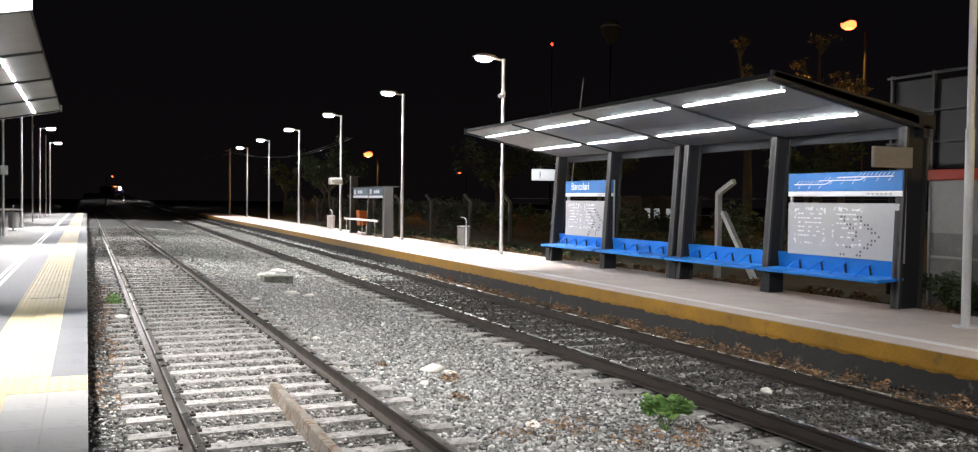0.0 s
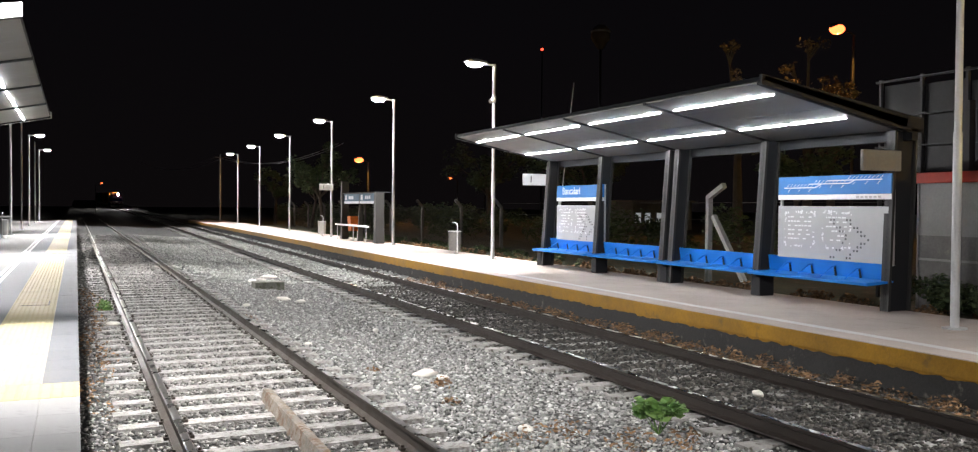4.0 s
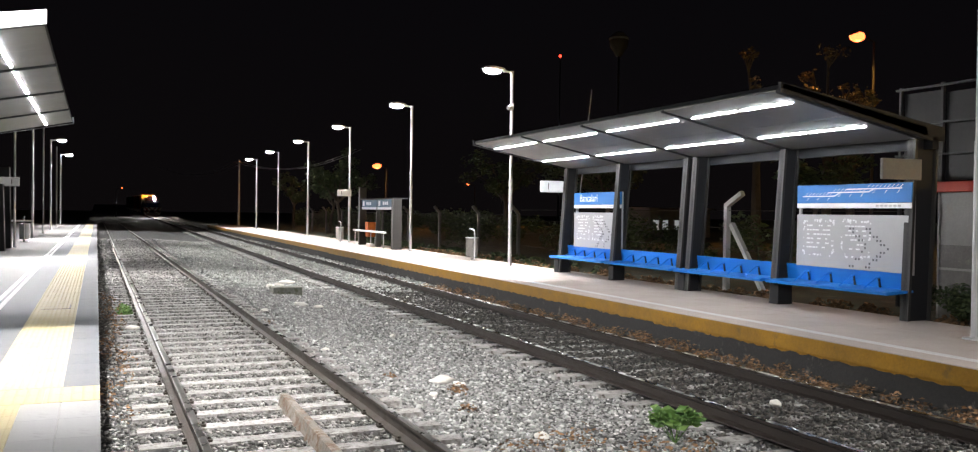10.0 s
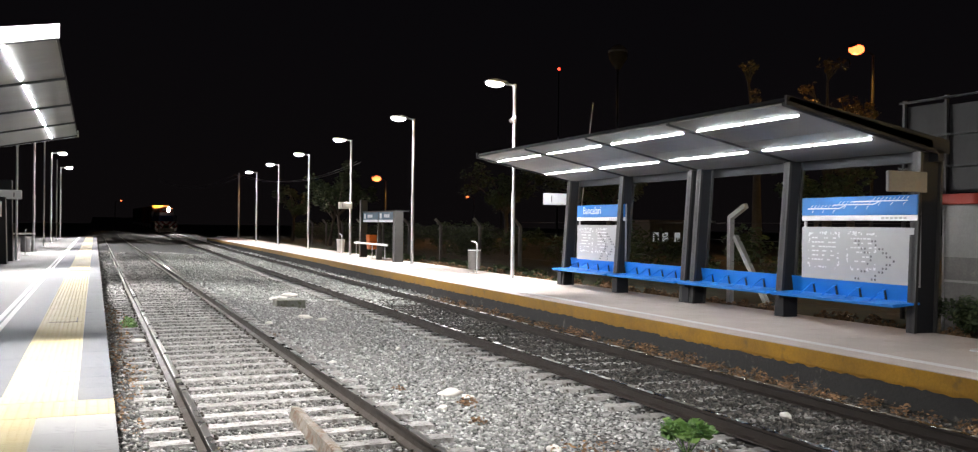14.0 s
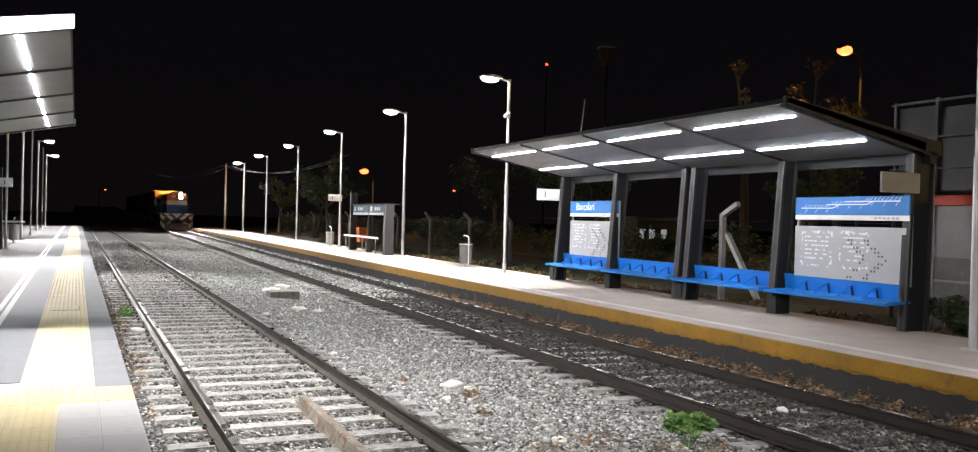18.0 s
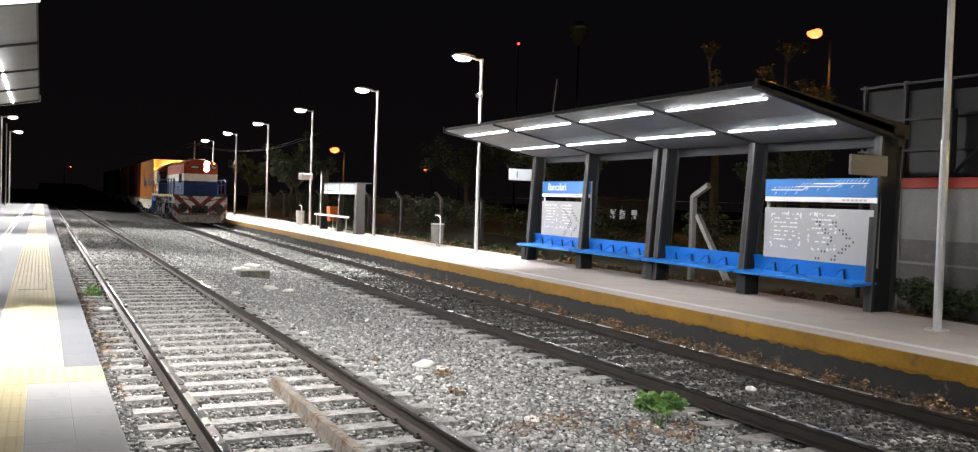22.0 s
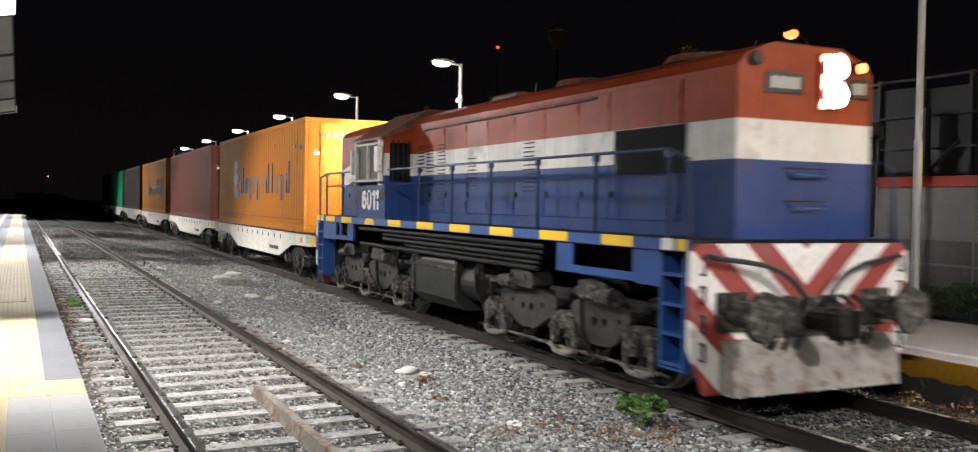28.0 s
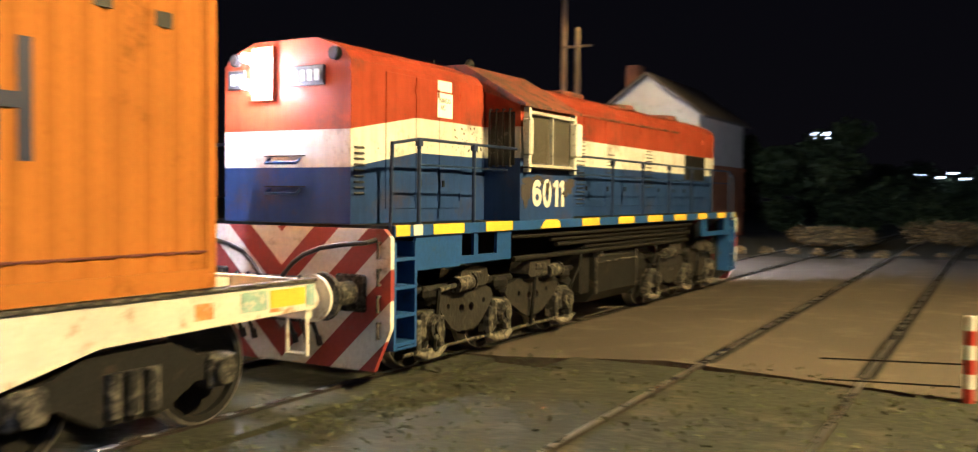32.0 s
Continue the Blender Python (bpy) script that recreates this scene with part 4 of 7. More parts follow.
def ring(b, x0, x1, r0, r1, n=36):
    """A flat hoop about the x axis."""
    loops = [[b.bm.verts.new((x, r * math.cos(2 * math.pi * i / n), r * math.sin(2 * math.pi * i / n))) for i in range(n)] for x, r in ((x0, r0), (x0, r1), (x1, r1), (x1, r0))]
    for p, q in zip(loops, loops[1:] + loops[:1]):
        for i in range(n):
            b.bm.faces.new((p[i], p[(i + 1) % n], q[(i + 1) % n], q[i]))


def wheelset(parent, y, r, label=""):
    b = Shape()
    b.rod((-0.95, 0, 0), (0.95, 0, 0), 0.075, n=10)
    for s in (-1, 1):
        b.rod((s * 0.80, 0, 0), (s * 0.86, 0, 0), r - 0.05, n=28)
        ring(b, *sorted((s * 0.80, s * 0.93)), r - 0.075, r - 0.012)
        b.rod((s * 0.78, 0, 0), (s * 0.88, 0, 0), 0.16, n=14)
        for k in range(6):
            a = k * math.pi / 3
            b.rod((s * 0.855, 0.25 * math.cos(a), 0.25 * math.sin(a)), (s * 0.872, 0.25 * math.cos(a), 0.25 * math.sin(a)), 0.05, n=8)
    w = part("wheelset", b, M["grime"], parent, label, pose(0, y, r))
    for s in (-1, 1):
        b = Shape()
        ring(b, *sorted((s * 0.80, s * 0.935)), r - 0.012, r)
        ring(b, *sorted((s * 0.77, s * 0.80)), r - 0.012, r + 0.028)
        part("tyre", b, M["tyre"], w, "bright worn steel tyre")
    WHEELS.append((w, y, r))
    return w


def hanger(s, mid, half):
    """A cast equaliser that hangs between two axles like a bowl, pierced by two round-cornered slots and two round holes."""
    b = Shape()
    out = [(mid - half, 0.74), (mid - half + 0.06, 0.84), (mid - 0.30, 0.90), (mid + 0.30, 0.90), (mid + half - 0.06, 0.84), (mid + half, 0.74), (mid + half - 0.10, 0.60), (mid + 0.34, 0.42), (mid + 0.18, 0.36), (mid - 0.18, 0.36), (mid - 0.34, 0.42), (mid - half + 0.10, 0.60)]
    xa, xb = s * 1.12, s * 1.21

    def hole(cy, cz, ry, rz, n=10):
        return [(cy + ry * math.cos(2 * math.pi * i / n), cz + rz * math.sin(2 * math.pi * i / n)) for i in range(n)]

    holes = [hole(mid - 0.115, 0.64, 0.062, 0.058), hole(mid + 0.115, 0.64, 0.062, 0.058), hole(mid + 0.42, 0.69, 0.036, 0.036), hole(mid - 0.42, 0.69, 0.036, 0.036)]
    for x in (xa, xb):
        edges = []
        for loop in [out] + holes:
            vs = [b.bm.verts.new((x, y, z)) for y, z in loop]
            edges += [b.bm.edges.new((vs[i], vs[(i + 1) % len(vs)])) for i in range(len(vs))]
        bmesh.ops.triangle_fill(b.bm, use_beauty=True, edges=edges)
    for loop in [out] + holes:
        va, vb = [b.bm.verts.new((xa, y, z)) for y, z in loop], [b.bm.verts.new((xb, y, z)) for y, z in loop]
        for i in range(len(loop)):
            j = (i + 1) % len(loop)
            b.bm.faces.new((va[i], va[j], vb[j], vb[i]))
    bmesh.ops.remove_doubles(b.bm, verts=b.bm.verts, dist=0.0005)
    return b


def bogie(loco, ys, name="bogie"):
    """Side beams over the axle boxes, pierced equalisers between them, spring seats, brake gear and a traction bar."""
    lo, hi = min(ys), max(ys)
    root = part(name, Shape().box(-0.95, 0.95, lo + 0.4, hi - 0.4, 0.55, 0.80), M["grime"], loco, "greasy three-axle bogie")
    mids = sorted(ys)
    for s in (-1, 1):
        b = Shape().prism([(lo - 0.55, 0.70), (lo - 0.35, 0.86), (hi + 0.35, 0.86), (hi + 0.55, 0.70), (hi + 0.55, 0.62), (hi + 0.2, 0.72), (lo - 0.2, 0.72), (lo - 0.55, 0.62)], "x", *sorted((s * 1.02, s * 1.11)))
        part("side_frame", b, M["grime"], root)
        for y in ys:
            b = Shape()
            b.box(*sorted((s * 1.0, s * 1.26)), y - 0.20, y + 0.20, 0.34, 0.68, 0.04)
            b.rod((s * 1.2, y, 0.5), (s * 1.33, y, 0.5), 0.155, 0.14, n=18).rod((s * 1.33, y, 0.5), (s * 1.36, y, 0.5), 0.075, n=12)
            for k in range(6):
                a = k * 1.047 + 0.3
                b.rod((s * 1.33, y + 0.11 * math.cos(a), 0.5 + 0.11 * math.sin(a)), (s * 1.345, y + 0.11 * math.cos(a), 0.5 + 0.11 * math.sin(a)), 0.018, n=6)
            for k in (-0.24, 0.24):
                b.box(*sorted((s * 1.06, s * 1.24)), y + k - 0.05, y + k + 0.05, 0.24, 0.60, 0.015)
            part("axle_box", b, M["grime_grey"], root, "crusted axle box")
            b = Shape()
            b.path([(s * 1.22, y - 0.30, 0.22), (s * 1.25, y - 0.12, 0.16), (s * 1.25, y + 0.12, 0.16), (s * 1.22, y + 0.30, 0.24)], 0.035, n=7)
            b.box(*sorted((s * 1.05, s * 1.22)), y - 0.12, y + 0.12, 0.10, 0.22, 0.03)
            part("keeper_strap", b, M["crust"], root, "mud-crusted keeper strap")
            b = Shape()
            b.box(*sorted((s * 1.04, s * 1.27)), y - 0.16, y + 0.16, 0.80, 0.97, 0.05)
            b.rod((s * 1.15, y - 0.40, 0.93), (s * 1.15, y + 0.40, 0.93), 0.045, n=8)
            part("damper", b, M["grime"], root)
        for a, c in zip(mids, mids[1:]):
            mid = (a + c) / 2
            part("equaliser", hanger(s, mid, (c - a) / 2 - 0.17), M["bogie_cast"], root, "cast equaliser with holes")
            b = Shape()
            b.prism([(mid - 0.36, 0.96), (mid - 0.30, 1.12), (mid - 0.12, 1.16), (mid + 0.12, 1.16), (mid + 0.30, 1.12), (mid + 0.36, 0.96), (mid + 0.28, 0.91), (mid - 0.28, 0.91)], "x", *sorted((s * 1.02, s * 1.32)))
            part("spring_seat", b, M["bogie_cast"], root)
            for k in (-0.2, 0.0, 0.2):
                b = Shape()
                for q in range(4):
                    b.rod((s * 1.24, mid + k, 0.885 + 0.022 * q), (s * 1.24, mid + k, 0.897 + 0.022 * q), 0.06, n=12)
                part("coil_spring", b, M["grime"], root)
            b = Shape().box(*sorted((s * 1.32, s * 1.335)), mid - 0.15, mid + 0.15, 1.0, 1.09, 0.008)
            part("cover_plate", b, M["grime_grey"], root)
        for y in (mids[0] + 0.62, mids[-1] - 0.52):
            b = Shape()
            b.rod((s * 1.30, y - 0.22, 0.97), (s * 1.30, y + 0.12, 0.95), 0.095, n=14).rod((s * 1.30, y - 0.25, 0.97), (s * 1.30, y - 0.22, 0.97), 0.115, n=14).rod((s * 1.30, y + 0.12, 0.95), (s * 1.30, y + 0.46, 0.92), 0.032, n=8)
            part("brake_cylinder", b, M["grime_grey"], root)
            part("brake_lever", Shape().path([(s * 1.30, y + 0.46, 0.92), (s * 1.27, y + 0.48, 0.5), (s * 1.2, y + 0.40, 0.22)], 0.028, n=6), M["grime"], root)
        for y in mids:
            for k in (-0.57, 0.57):
                part("brake_block", Shape().box(*sorted((s * 0.92, s * 1.05)), y + k - 0.05, y + k + 0.05, 0.26, 0.66, 0.02), M["grime"], root)
        part("brake_rod", Shape().rod((s * 1.18, lo - 0.5, 0.22), (s * 1.18, hi + 0.5, 0.22), 0.022, n=6), M["grime_grey"], root)
    return root


def end_gear(t, y, out):
    """Striped end plate, plough, buffers, coupler, hoses and grab irons; out is -1 at the leading end and 1 at the trailing one."""
    lo, hi = (y - 0.03, y + 0.03)
    b = Shape()
    b.prism([(-1.40, 1.66), (-1.49, 1.57), (-1.49, 0.62), (-1.28, 0.16), (1.28, 0.16), (1.49, 0.62), (1.49, 1.57), (1.40, 1.66)], "y", lo, hi)
    plate = part("end_plate", b, M["chevron"], t, "red and white striped end plate")
    b = Shape()
    b.box(-0.42, 0.42, min(y + out * 0.03, y + out * 0.10), max(y + out * 0.03, y + out * 0.10), 0.62, 1.12, 0.02)
    part("drag_box", b, M["grime_grey"], plate)
    if out < 0:
        b = Shape().prism([(y - 0.03, 0.70), (y - 0.10, 0.70), (y - 0.24, 0.56), (y - 0.28, 0.17), (y - 0.03, 0.17)], "x", -1.12, 1.12)
        part("plough", b, M["plough"], plate, "worn grey plough box under the buffers")
    b = Shape()
    b.rod((0, y + out * 0.05, 0.88), (0, y + out * 0.42, 0.88), 0.11, n=10)
    b.box(-0.15, 0.15, min(y + out * 0.40, y + out * 0.62), max(y + out * 0.40, y + out * 0.62), 0.72, 1.04, 0.05)
    b.rod((0.10, y + out * 0.60, 0.75), (0.10, y + out * 0.60, 1.02), 0.07, n=10)
    part("coupler", b, M["grime"], plate)
    for s in (-1, 1):
        b = Shape()
        b.box(s * 0.99 - 0.2, s * 0.99 + 0.2, min(y + out * 0.03, y + out * 0.08), max(y + out * 0.03, y + out * 0.08), 0.78, 1.18, 0.02)
        b.rod((s * 0.99, y + out * 0.06, 0.98), (s * 0.99, y + out * 0.34, 0.98), 0.13, n=16).rod((s * 0.99, y + out * 0.34, 0.98), (s * 0.99, y + out * 0.50, 0.98), 0.085, n=14)
        b.rod((s * 0.99, y + out * 0.50, 0.98), (s * 0.99, y + out * 0.54, 0.98), 0.25, 0.24, n=24)
        part("buffer", b, M["grime_grey"], plate)
        for k in range(3):
            x = s * (0.30 + 0.17 * k)
            b = Shape()
            b.path([(x, y + out * 0.05, 1.12), (x + 0.03, y + out * 0.20, 1.02), (x + 0.05, y + out * 0.24, 0.74), (x + 0.02, y + out * 0.14, 0.48)], 0.024, n=7)
            b.rod((x + 0.02, y + out * 0.14, 0.50), (x + 0.01, y + out * 0.12, 0.40), 0.036, n=8)
            part("air_hose", b, M["black"], plate)
        for z in (0.52, 0.80, 1.08, 1.36):
            part("grab_iron", Shape().path([(s * 1.36, y + out * 0.02, z), (s * 1.36, y + out * 0.08, z), (s * 1.36, y + out * 0.08, z + 0.16), (s * 1.36, y + out * 0.02, z + 0.16)], 0.014, n=6), M["grime_grey"], plate)
        b = Shape()
        b.path([(s * 1.30, y + out * 0.02, 1.55), (s * 1.24, y + out * 0.10, 1.52), (s * 0.95, y + out * 0.15, 1.49), (s * 0.68, y + out * 0.17, 1.45), (s * 0.45, y + out * 0.18, 1.37), (s * 0.30, y + out * 0.19, 1.27), (s * 0.17, y + out * 0.20, 1.13), (s * 0.12, y + out * 0.12, 1.00)], 0.027, n=8)
        part("jumper_cable", b, M["black"], plate)


def ladder(t, s, ya, yb):
    x0, x1 = sorted((s * 1.47, s * 1.20))
    b = Shape().prism([(ya - 0.02, 0.38), (yb + 0.02, 0.38), (yb + 0.02, 1.52), (yb - 0.02, 1.52), (yb - 0.02, 0.405), (ya + 0.02, 0.405), (ya + 0.02, 1.52), (ya - 0.02, 1.52)], "x", x0, x1)
    frame_ = part("step_ladder", b, M["loco_blue"], t)
    for z in (0.42, 0.72, 1.02, 1.32):
        part("step", Shape().box(x0, x1, ya + 0.02, yb - 0.02, z, z + 0.035), M["loco_blue"], frame_)
    b = Shape().box(*sorted((s * 1.18, s * 1.10)), ya, yb, 0.4, 1.5)
    part("step_back", b, M["black"], t)


def build_locomotive():
    t = thing("diesel_locomotive", "worn red, white and blue diesel locomotive with lit headlamps", "locomotive")
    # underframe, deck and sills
    b = Shape()
    b.box(-1.44, 1.44, 0.04, LEN - 0.04, 1.56, DECK - 0.005)
    b.box(-0.5, 0.5, 0.04, LEN - 0.04, 1.0, 1.56)
    part("underframe", b, M["grime"], t, "black steel underframe")
    for s in (-1, 1):
        b = Shape()
        b.box(*sorted((s * 1.445, s * 1.49)), 0.04, LEN - 0.04, 1.575, DECK, 0.006)
        sill = part("side_sill", b, M["loco_blue"], t, "blue side sill")
        marks = [(0.05, 0.20, 0), (0.26, 0.46, 1), (0.97, 1.57, 0), (2.32, 3.0, 0), (3.75, 4.46, 0), (5.13, 5.87, 0), (6.54, 7.25, 0), (8.04, 8.69, 0), (10.87, 11.55, 0), (12.06, 12.71, 0), (12.93, 13.10, 1), (13.17, 13.42, 0)]
        for ya, yb, white in marks:
            b = Shape()
            b.box(*sorted((s * 1.488, s * 1.496)), ya, yb, 1.585, DECK + 0.002, 0.002)
            part("step_mark", b, M["loco_white"] if white else M["loco_yellow"], sill, "pale mark" if white else "yellow mark")
        b = Shape()
        b.prism([(9.45, 1.58), (10.06, 1.58), (9.98, 1.66), (9.9, 1.70), (9.55, 1.70), (9.45, 1.66)], "x", *sorted((s * 1.488, s * 1.496)))
        part("step_mark", b, M["loco_yellow"], sill, "yellow arched mark")
        # blue skirts at both ends with dark openings
        for ya, yb, holes in ((0.50, 0.95, ()), (0.95, 2.62, ((1.0, 2.25),)), (12.1, LEN - 0.47, ()), (10.85, 12.1, ((11.22, 11.68), (11.78, 12.06)))):
            b = Shape()
            x0, x1 = sorted((s * 1.42, s * 1.46))
            if holes:
                outline = [(ya, 1.575), (ya, 1.22), (yb, 1.22), (yb, 1.575)]
                for h0, h1 in reversed(holes):
                    outline += [(h1, 1.575), (h1, 1.31), (h0, 1.31), (h0, 1.575)]
                b.prism(outline, "x", x0, x1)
            else:
                b.box(x0, x1, ya, yb, 1.20, 1.575)
            part("side_skirt", b, M["loco_blue"], t)
        ladder(t, s, 0.10, 0.48)
        ladder(t, s, LEN - 0.46, LEN - 0.08)
        # pipes and conduits below the sill
        for k, (z, ya, yb, r) in enumerate(((1.49, 3.1, 10.7, 0.040), (1.41, 3.2, 9.4, 0.032), (1.335, 3.2, 9.3, 0.032), (1.26, 3.3, 8.2, 0.028), (1.19, 3.3, 10.6, 0.036))):
            x = s * (1.36 - 0.05 * (k % 2))
            part("air_pipe", Shape().rod((x, ya, z), (x, yb, z), r, n=8), M["grime"], t, "black air pipe")
    # long hood, short hood
    prof = [(-HOOD, DECK), (-HOOD, 3.46), (-HOOD + 0.10, 3.58), (-0.45, 3.72), (0.45, 3.72), (HOOD - 0.10, 3.58), (HOOD, 3.46), (HOOD, DECK)]
    long = part("long_hood", Shape().prism(prof, "y", 0.02, 8.95), M["livery"], t, "long engine hood in red, white and blue")
    short = part("short_hood", Shape().prism(prof, "y", 10.62, LEN - 0.02), M["livery"], t, "short hood in red, white and blue")
    for hood, splits in ((long, (0.9, 2.3, 3.0, 3.9, 4.8, 5.7, 6.5, 7.4, 8.1)), (short, (11.25, 11.75, 12.25, 12.85))):
        for s in (-1, 1):
            for ya, yb in zip(splits, splits[1:]):
                b = Shape()
                b.box(*sorted((s * HOOD, s * (HOOD + 0.016))), ya + 0.006, yb - 0.006, 1.86, 3.40, 0.004)
                door = part("hood_door", b, M["livery"], hood)
                part("latch", Shape().box(*sorted((s * (HOOD + 0.014), s * (HOOD + 0.04))), yb - 0.10, yb - 0.06, 2.12, 2.20, 0.005), M["grime"], door)
                for z in (2.0, 3.25):
                    part("hinge", Shape().rod((s * (HOOD + 0.02), ya + 0.03, z - 0.05), (s * (HOOD + 0.02), ya + 0.03, z + 0.05), 0.013, n=6), M["livery"], door)
    for s in (-1, 1):
        for yc, w, z0, z1 in ((8.50, 0.28, 1.98, 3.12), (8.05, 0.33, 1.95, 3.12), (7.54, 0.31, 1.90, 3.12), (6.28, 0.32, 2.30, 2.82), (4.35, 0.32, 2.2, 3.0), (13.33, 0.17, 2.02, 2.60)):
            b = Shape()
            k = int((z1 - z0) / 0.062)
            for i in range(k):
                if abs(i - k // 2) == 0 and k > 12:
                    continue
                z = z0 + i * 0.062
                b.prism([(s * (HOOD + 0.010), z), (s * (HOOD + 0.030), z + 0.004), (s * (HOOD + 0.010), z + 0.024)], "y", yc - w / 2, yc + w / 2)
            part("louvre", b, M["louvre"], long if yc < 9 else short, "dark louvre slats")
        b = Shape()
        b.box(*sorted((s * (HOOD + 0.016), s * (HOOD + 0.03))), 0.80, 2.18, 2.39, 2.92, 0.004)
        grille = part("radiator_grille", b, M["black"], long, "dark radiator grille")
        bar = Shape().box(*sorted((s * (HOOD + 0.028), s * (HOOD + 0.042))), 0, 0.016, 2.40, 2.91).mesh("grille_bar", M["grime"])
        for i in range(22):
            part("grille_bar", bar, None, grille, m=pose(0, 0.83 + 0.06 * i, 0))
        b = Shape()
        b.rod((s * (HOOD + 0.02), 2.6, 3.36), (s * (HOOD + 0.02), 8.4, 3.33), 0.022, n=6)
        part("hood_conduit", b, M["roof_rust"], long)
        # walkway handrails: rails and each post with its tee
        x = s * 1.42
        for posts, tee, top, low in (((0.45, 1.83, 3.21, 4.59, 5.97, 7.35), 2.52, [(x, 0.08, 1.6), (x, 0.14, 2.50), (x, 0.45, 2.61), (x, 8.9, 2.62)], [(x, 0.45, 2.34), (x, 8.9, 2.35)]),
                                     ((11.73, 12.90), 2.55, [(x, 10.65, 2.63), (x, 12.90, 2.63), (x, LEN - 0.08, 2.56), (x, LEN - 0.05, 1.6)], [(x, 10.9, 2.35), (x, 12.90, 2.35)])):
            rail = part("handrail", Shape().path(top, 0.018, n=8), M["rail_navy"], t, "dark blue handrail")
            part("middle_rail", Shape().path(low, 0.011, n=6), M["rail_navy"], rail)
            for y in posts:
                b = Shape().rod((x, y, DECK - 0.1), (x, y, 2.60), 0.024, n=8)
                b.box(*sorted((s * 1.39, s * 1.45)), y - 0.045, y + 0.045, tee, tee + 0.083, 0.01)
                part("handrail_post", b, M["rail_navy"], rail)
    # cab
    c0, c1 = 8.95, 10.62
    b = Shape()
    b.prism([(-1.46, DECK - 0.12), (-1.46, 3.22), (-1.10, 3.46), (1.10, 3.46), (1.46, 3.22), (1.46, DECK - 0.12)], "y", c0, c1)
    cab = part("cab", b, M["livery"], t, "cab with blue sides and a number")
    b = Shape()
    b.prism([(-1.56, 3.18), (-1.56, 3.22), (-0.62, 3.77), (0.62, 3.77), (1.56, 3.22), (1.56, 3.18), (0.9, 3.40), (-0.9, 3.40)], "y", c0 - 0.05, c1 + 0.05)
    part("cab_roof", b, M["roof_rust"], t, "sooty red sloping cab roof")
    for s in (-1, 1):
        b = Shape().box(*sorted((s * 1.464, s * 1.476)), 9.14, 10.46, 2.46, 3.10)
        part("window_pane", b, M["mesh_pane"], cab, "dusty mesh-covered window")
        b = Shape()
        x = sorted((s * 1.462, s * 1.535))
        b.box(*x, 9.10, 10.50, 3.10, 3.14).box(*x, 9.10, 10.50, 2.40, 2.445).box(*x, 9.10, 9.14, 2.445, 3.10).box(*x, 10.46, 10.50, 2.445, 3.10).box(*x, 9.785, 9.815, 2.445, 3.10)
        frame_ = part("window_frame", b, M["frame_grey"], cab, "pale grey window frame")
        for ya, yb, za, zb in ((8.98, 9.17, 2.58, 3.06), (10.52, 10.63, 2.55, 3.04)):
            part("wind_deflector", Shape().box(*sorted((s * 1.49, s * 1.61)), ya, yb, za, zb, 0.02), M["loco_white"] if ya < 9.5 else M["frame_grey"], cab, "white wind deflector")
        for ya, yb in ((9.20, 9.74), (9.87, 10.40)):
            b = Shape()
            x = sorted((s * 1.474, s * 1.481))
            b.box(*x, ya, yb, 2.98, 3.02).box(*x, ya, yb, 2.50, 2.535).box(*x, ya, ya + 0.035, 2.535, 2.98).box(*x, yb - 0.035, yb, 2.535, 2.98)
            part("sash", b, M["mesh_wire"], cab, "inner sash behind the mesh")
        for ya in (9.05, 10.475):
            part("guide_rail", Shape().box(*sorted((s * 1.46, s * 1.55)), ya, ya + 0.065, 2.33, 3.18, 0.006), M["loco_white"], cab, "white upright guide rail")
        part("sill", Shape().box(*sorted((s * 1.46, s * 1.57)), 8.97, 10.62, 2.385, 2.405, 0.004), M["grime"], cab)
        for ye, out in ((c0, -1), (c1, 1)):
            part("end_window", Shape().box(*sorted((s * 0.98, s * 1.38)), *sorted((ye, ye + out * 0.012)), 2.42, 3.12, 0.003), M["window_black"], cab, "dark barred end window")
            for k in range(4):
                x_ = s * (1.03 + 0.10 * k)
                part("window_bar", Shape().rod((x_, ye + out * 0.06, 2.40), (x_, ye + out * 0.06, 3.16), 0.013, n=6).rod((x_, ye, 2.41), (x_, ye + out * 0.06, 2.41), 0.012, n=5).rod((x_, ye, 3.15), (x_, ye + out * 0.06, 3.15), 0.012, n=5), M["grime"], cab)
        b = Shape()
        wire = [(s * 1.482, 9.16 + 0.016 * i) for i in range(81)]
        for x_, y_ in wire[::2]:
            b.box(*sorted((x_, x_ + s * 0.004)), y_, y_ + 0.003, 2.47, 3.07)
        for i in range(24):
            b.box(*sorted((s * 1.482, s * 1.486)), 9.15, 10.45, 2.47 + 0.025 * i, 2.473 + 0.025 * i)
        tagged(part("wire_mesh", b, M["mesh_wire"], cab), kind="stuff")
        # rusty scars and the running number
        for yc, zc, ry, rz in ((10.46, 2.04, 0.13, 0.14), (10.36, 2.19, 0.20, 0.08), (9.82, 2.14, 0.05, 0.085), (9.12, 2.16, 0.15, 0.09), (9.26, 2.06, 0.09, 0.045), (9.05, 2.22, 0.09, 0.07), (9.98, 2.215, 0.045, 0.03), (10.12, 2.27, 0.14, 0.03)):
            k = 26
            pts = []
            for i in range(k):
                a = 2 * math.pi * i / k
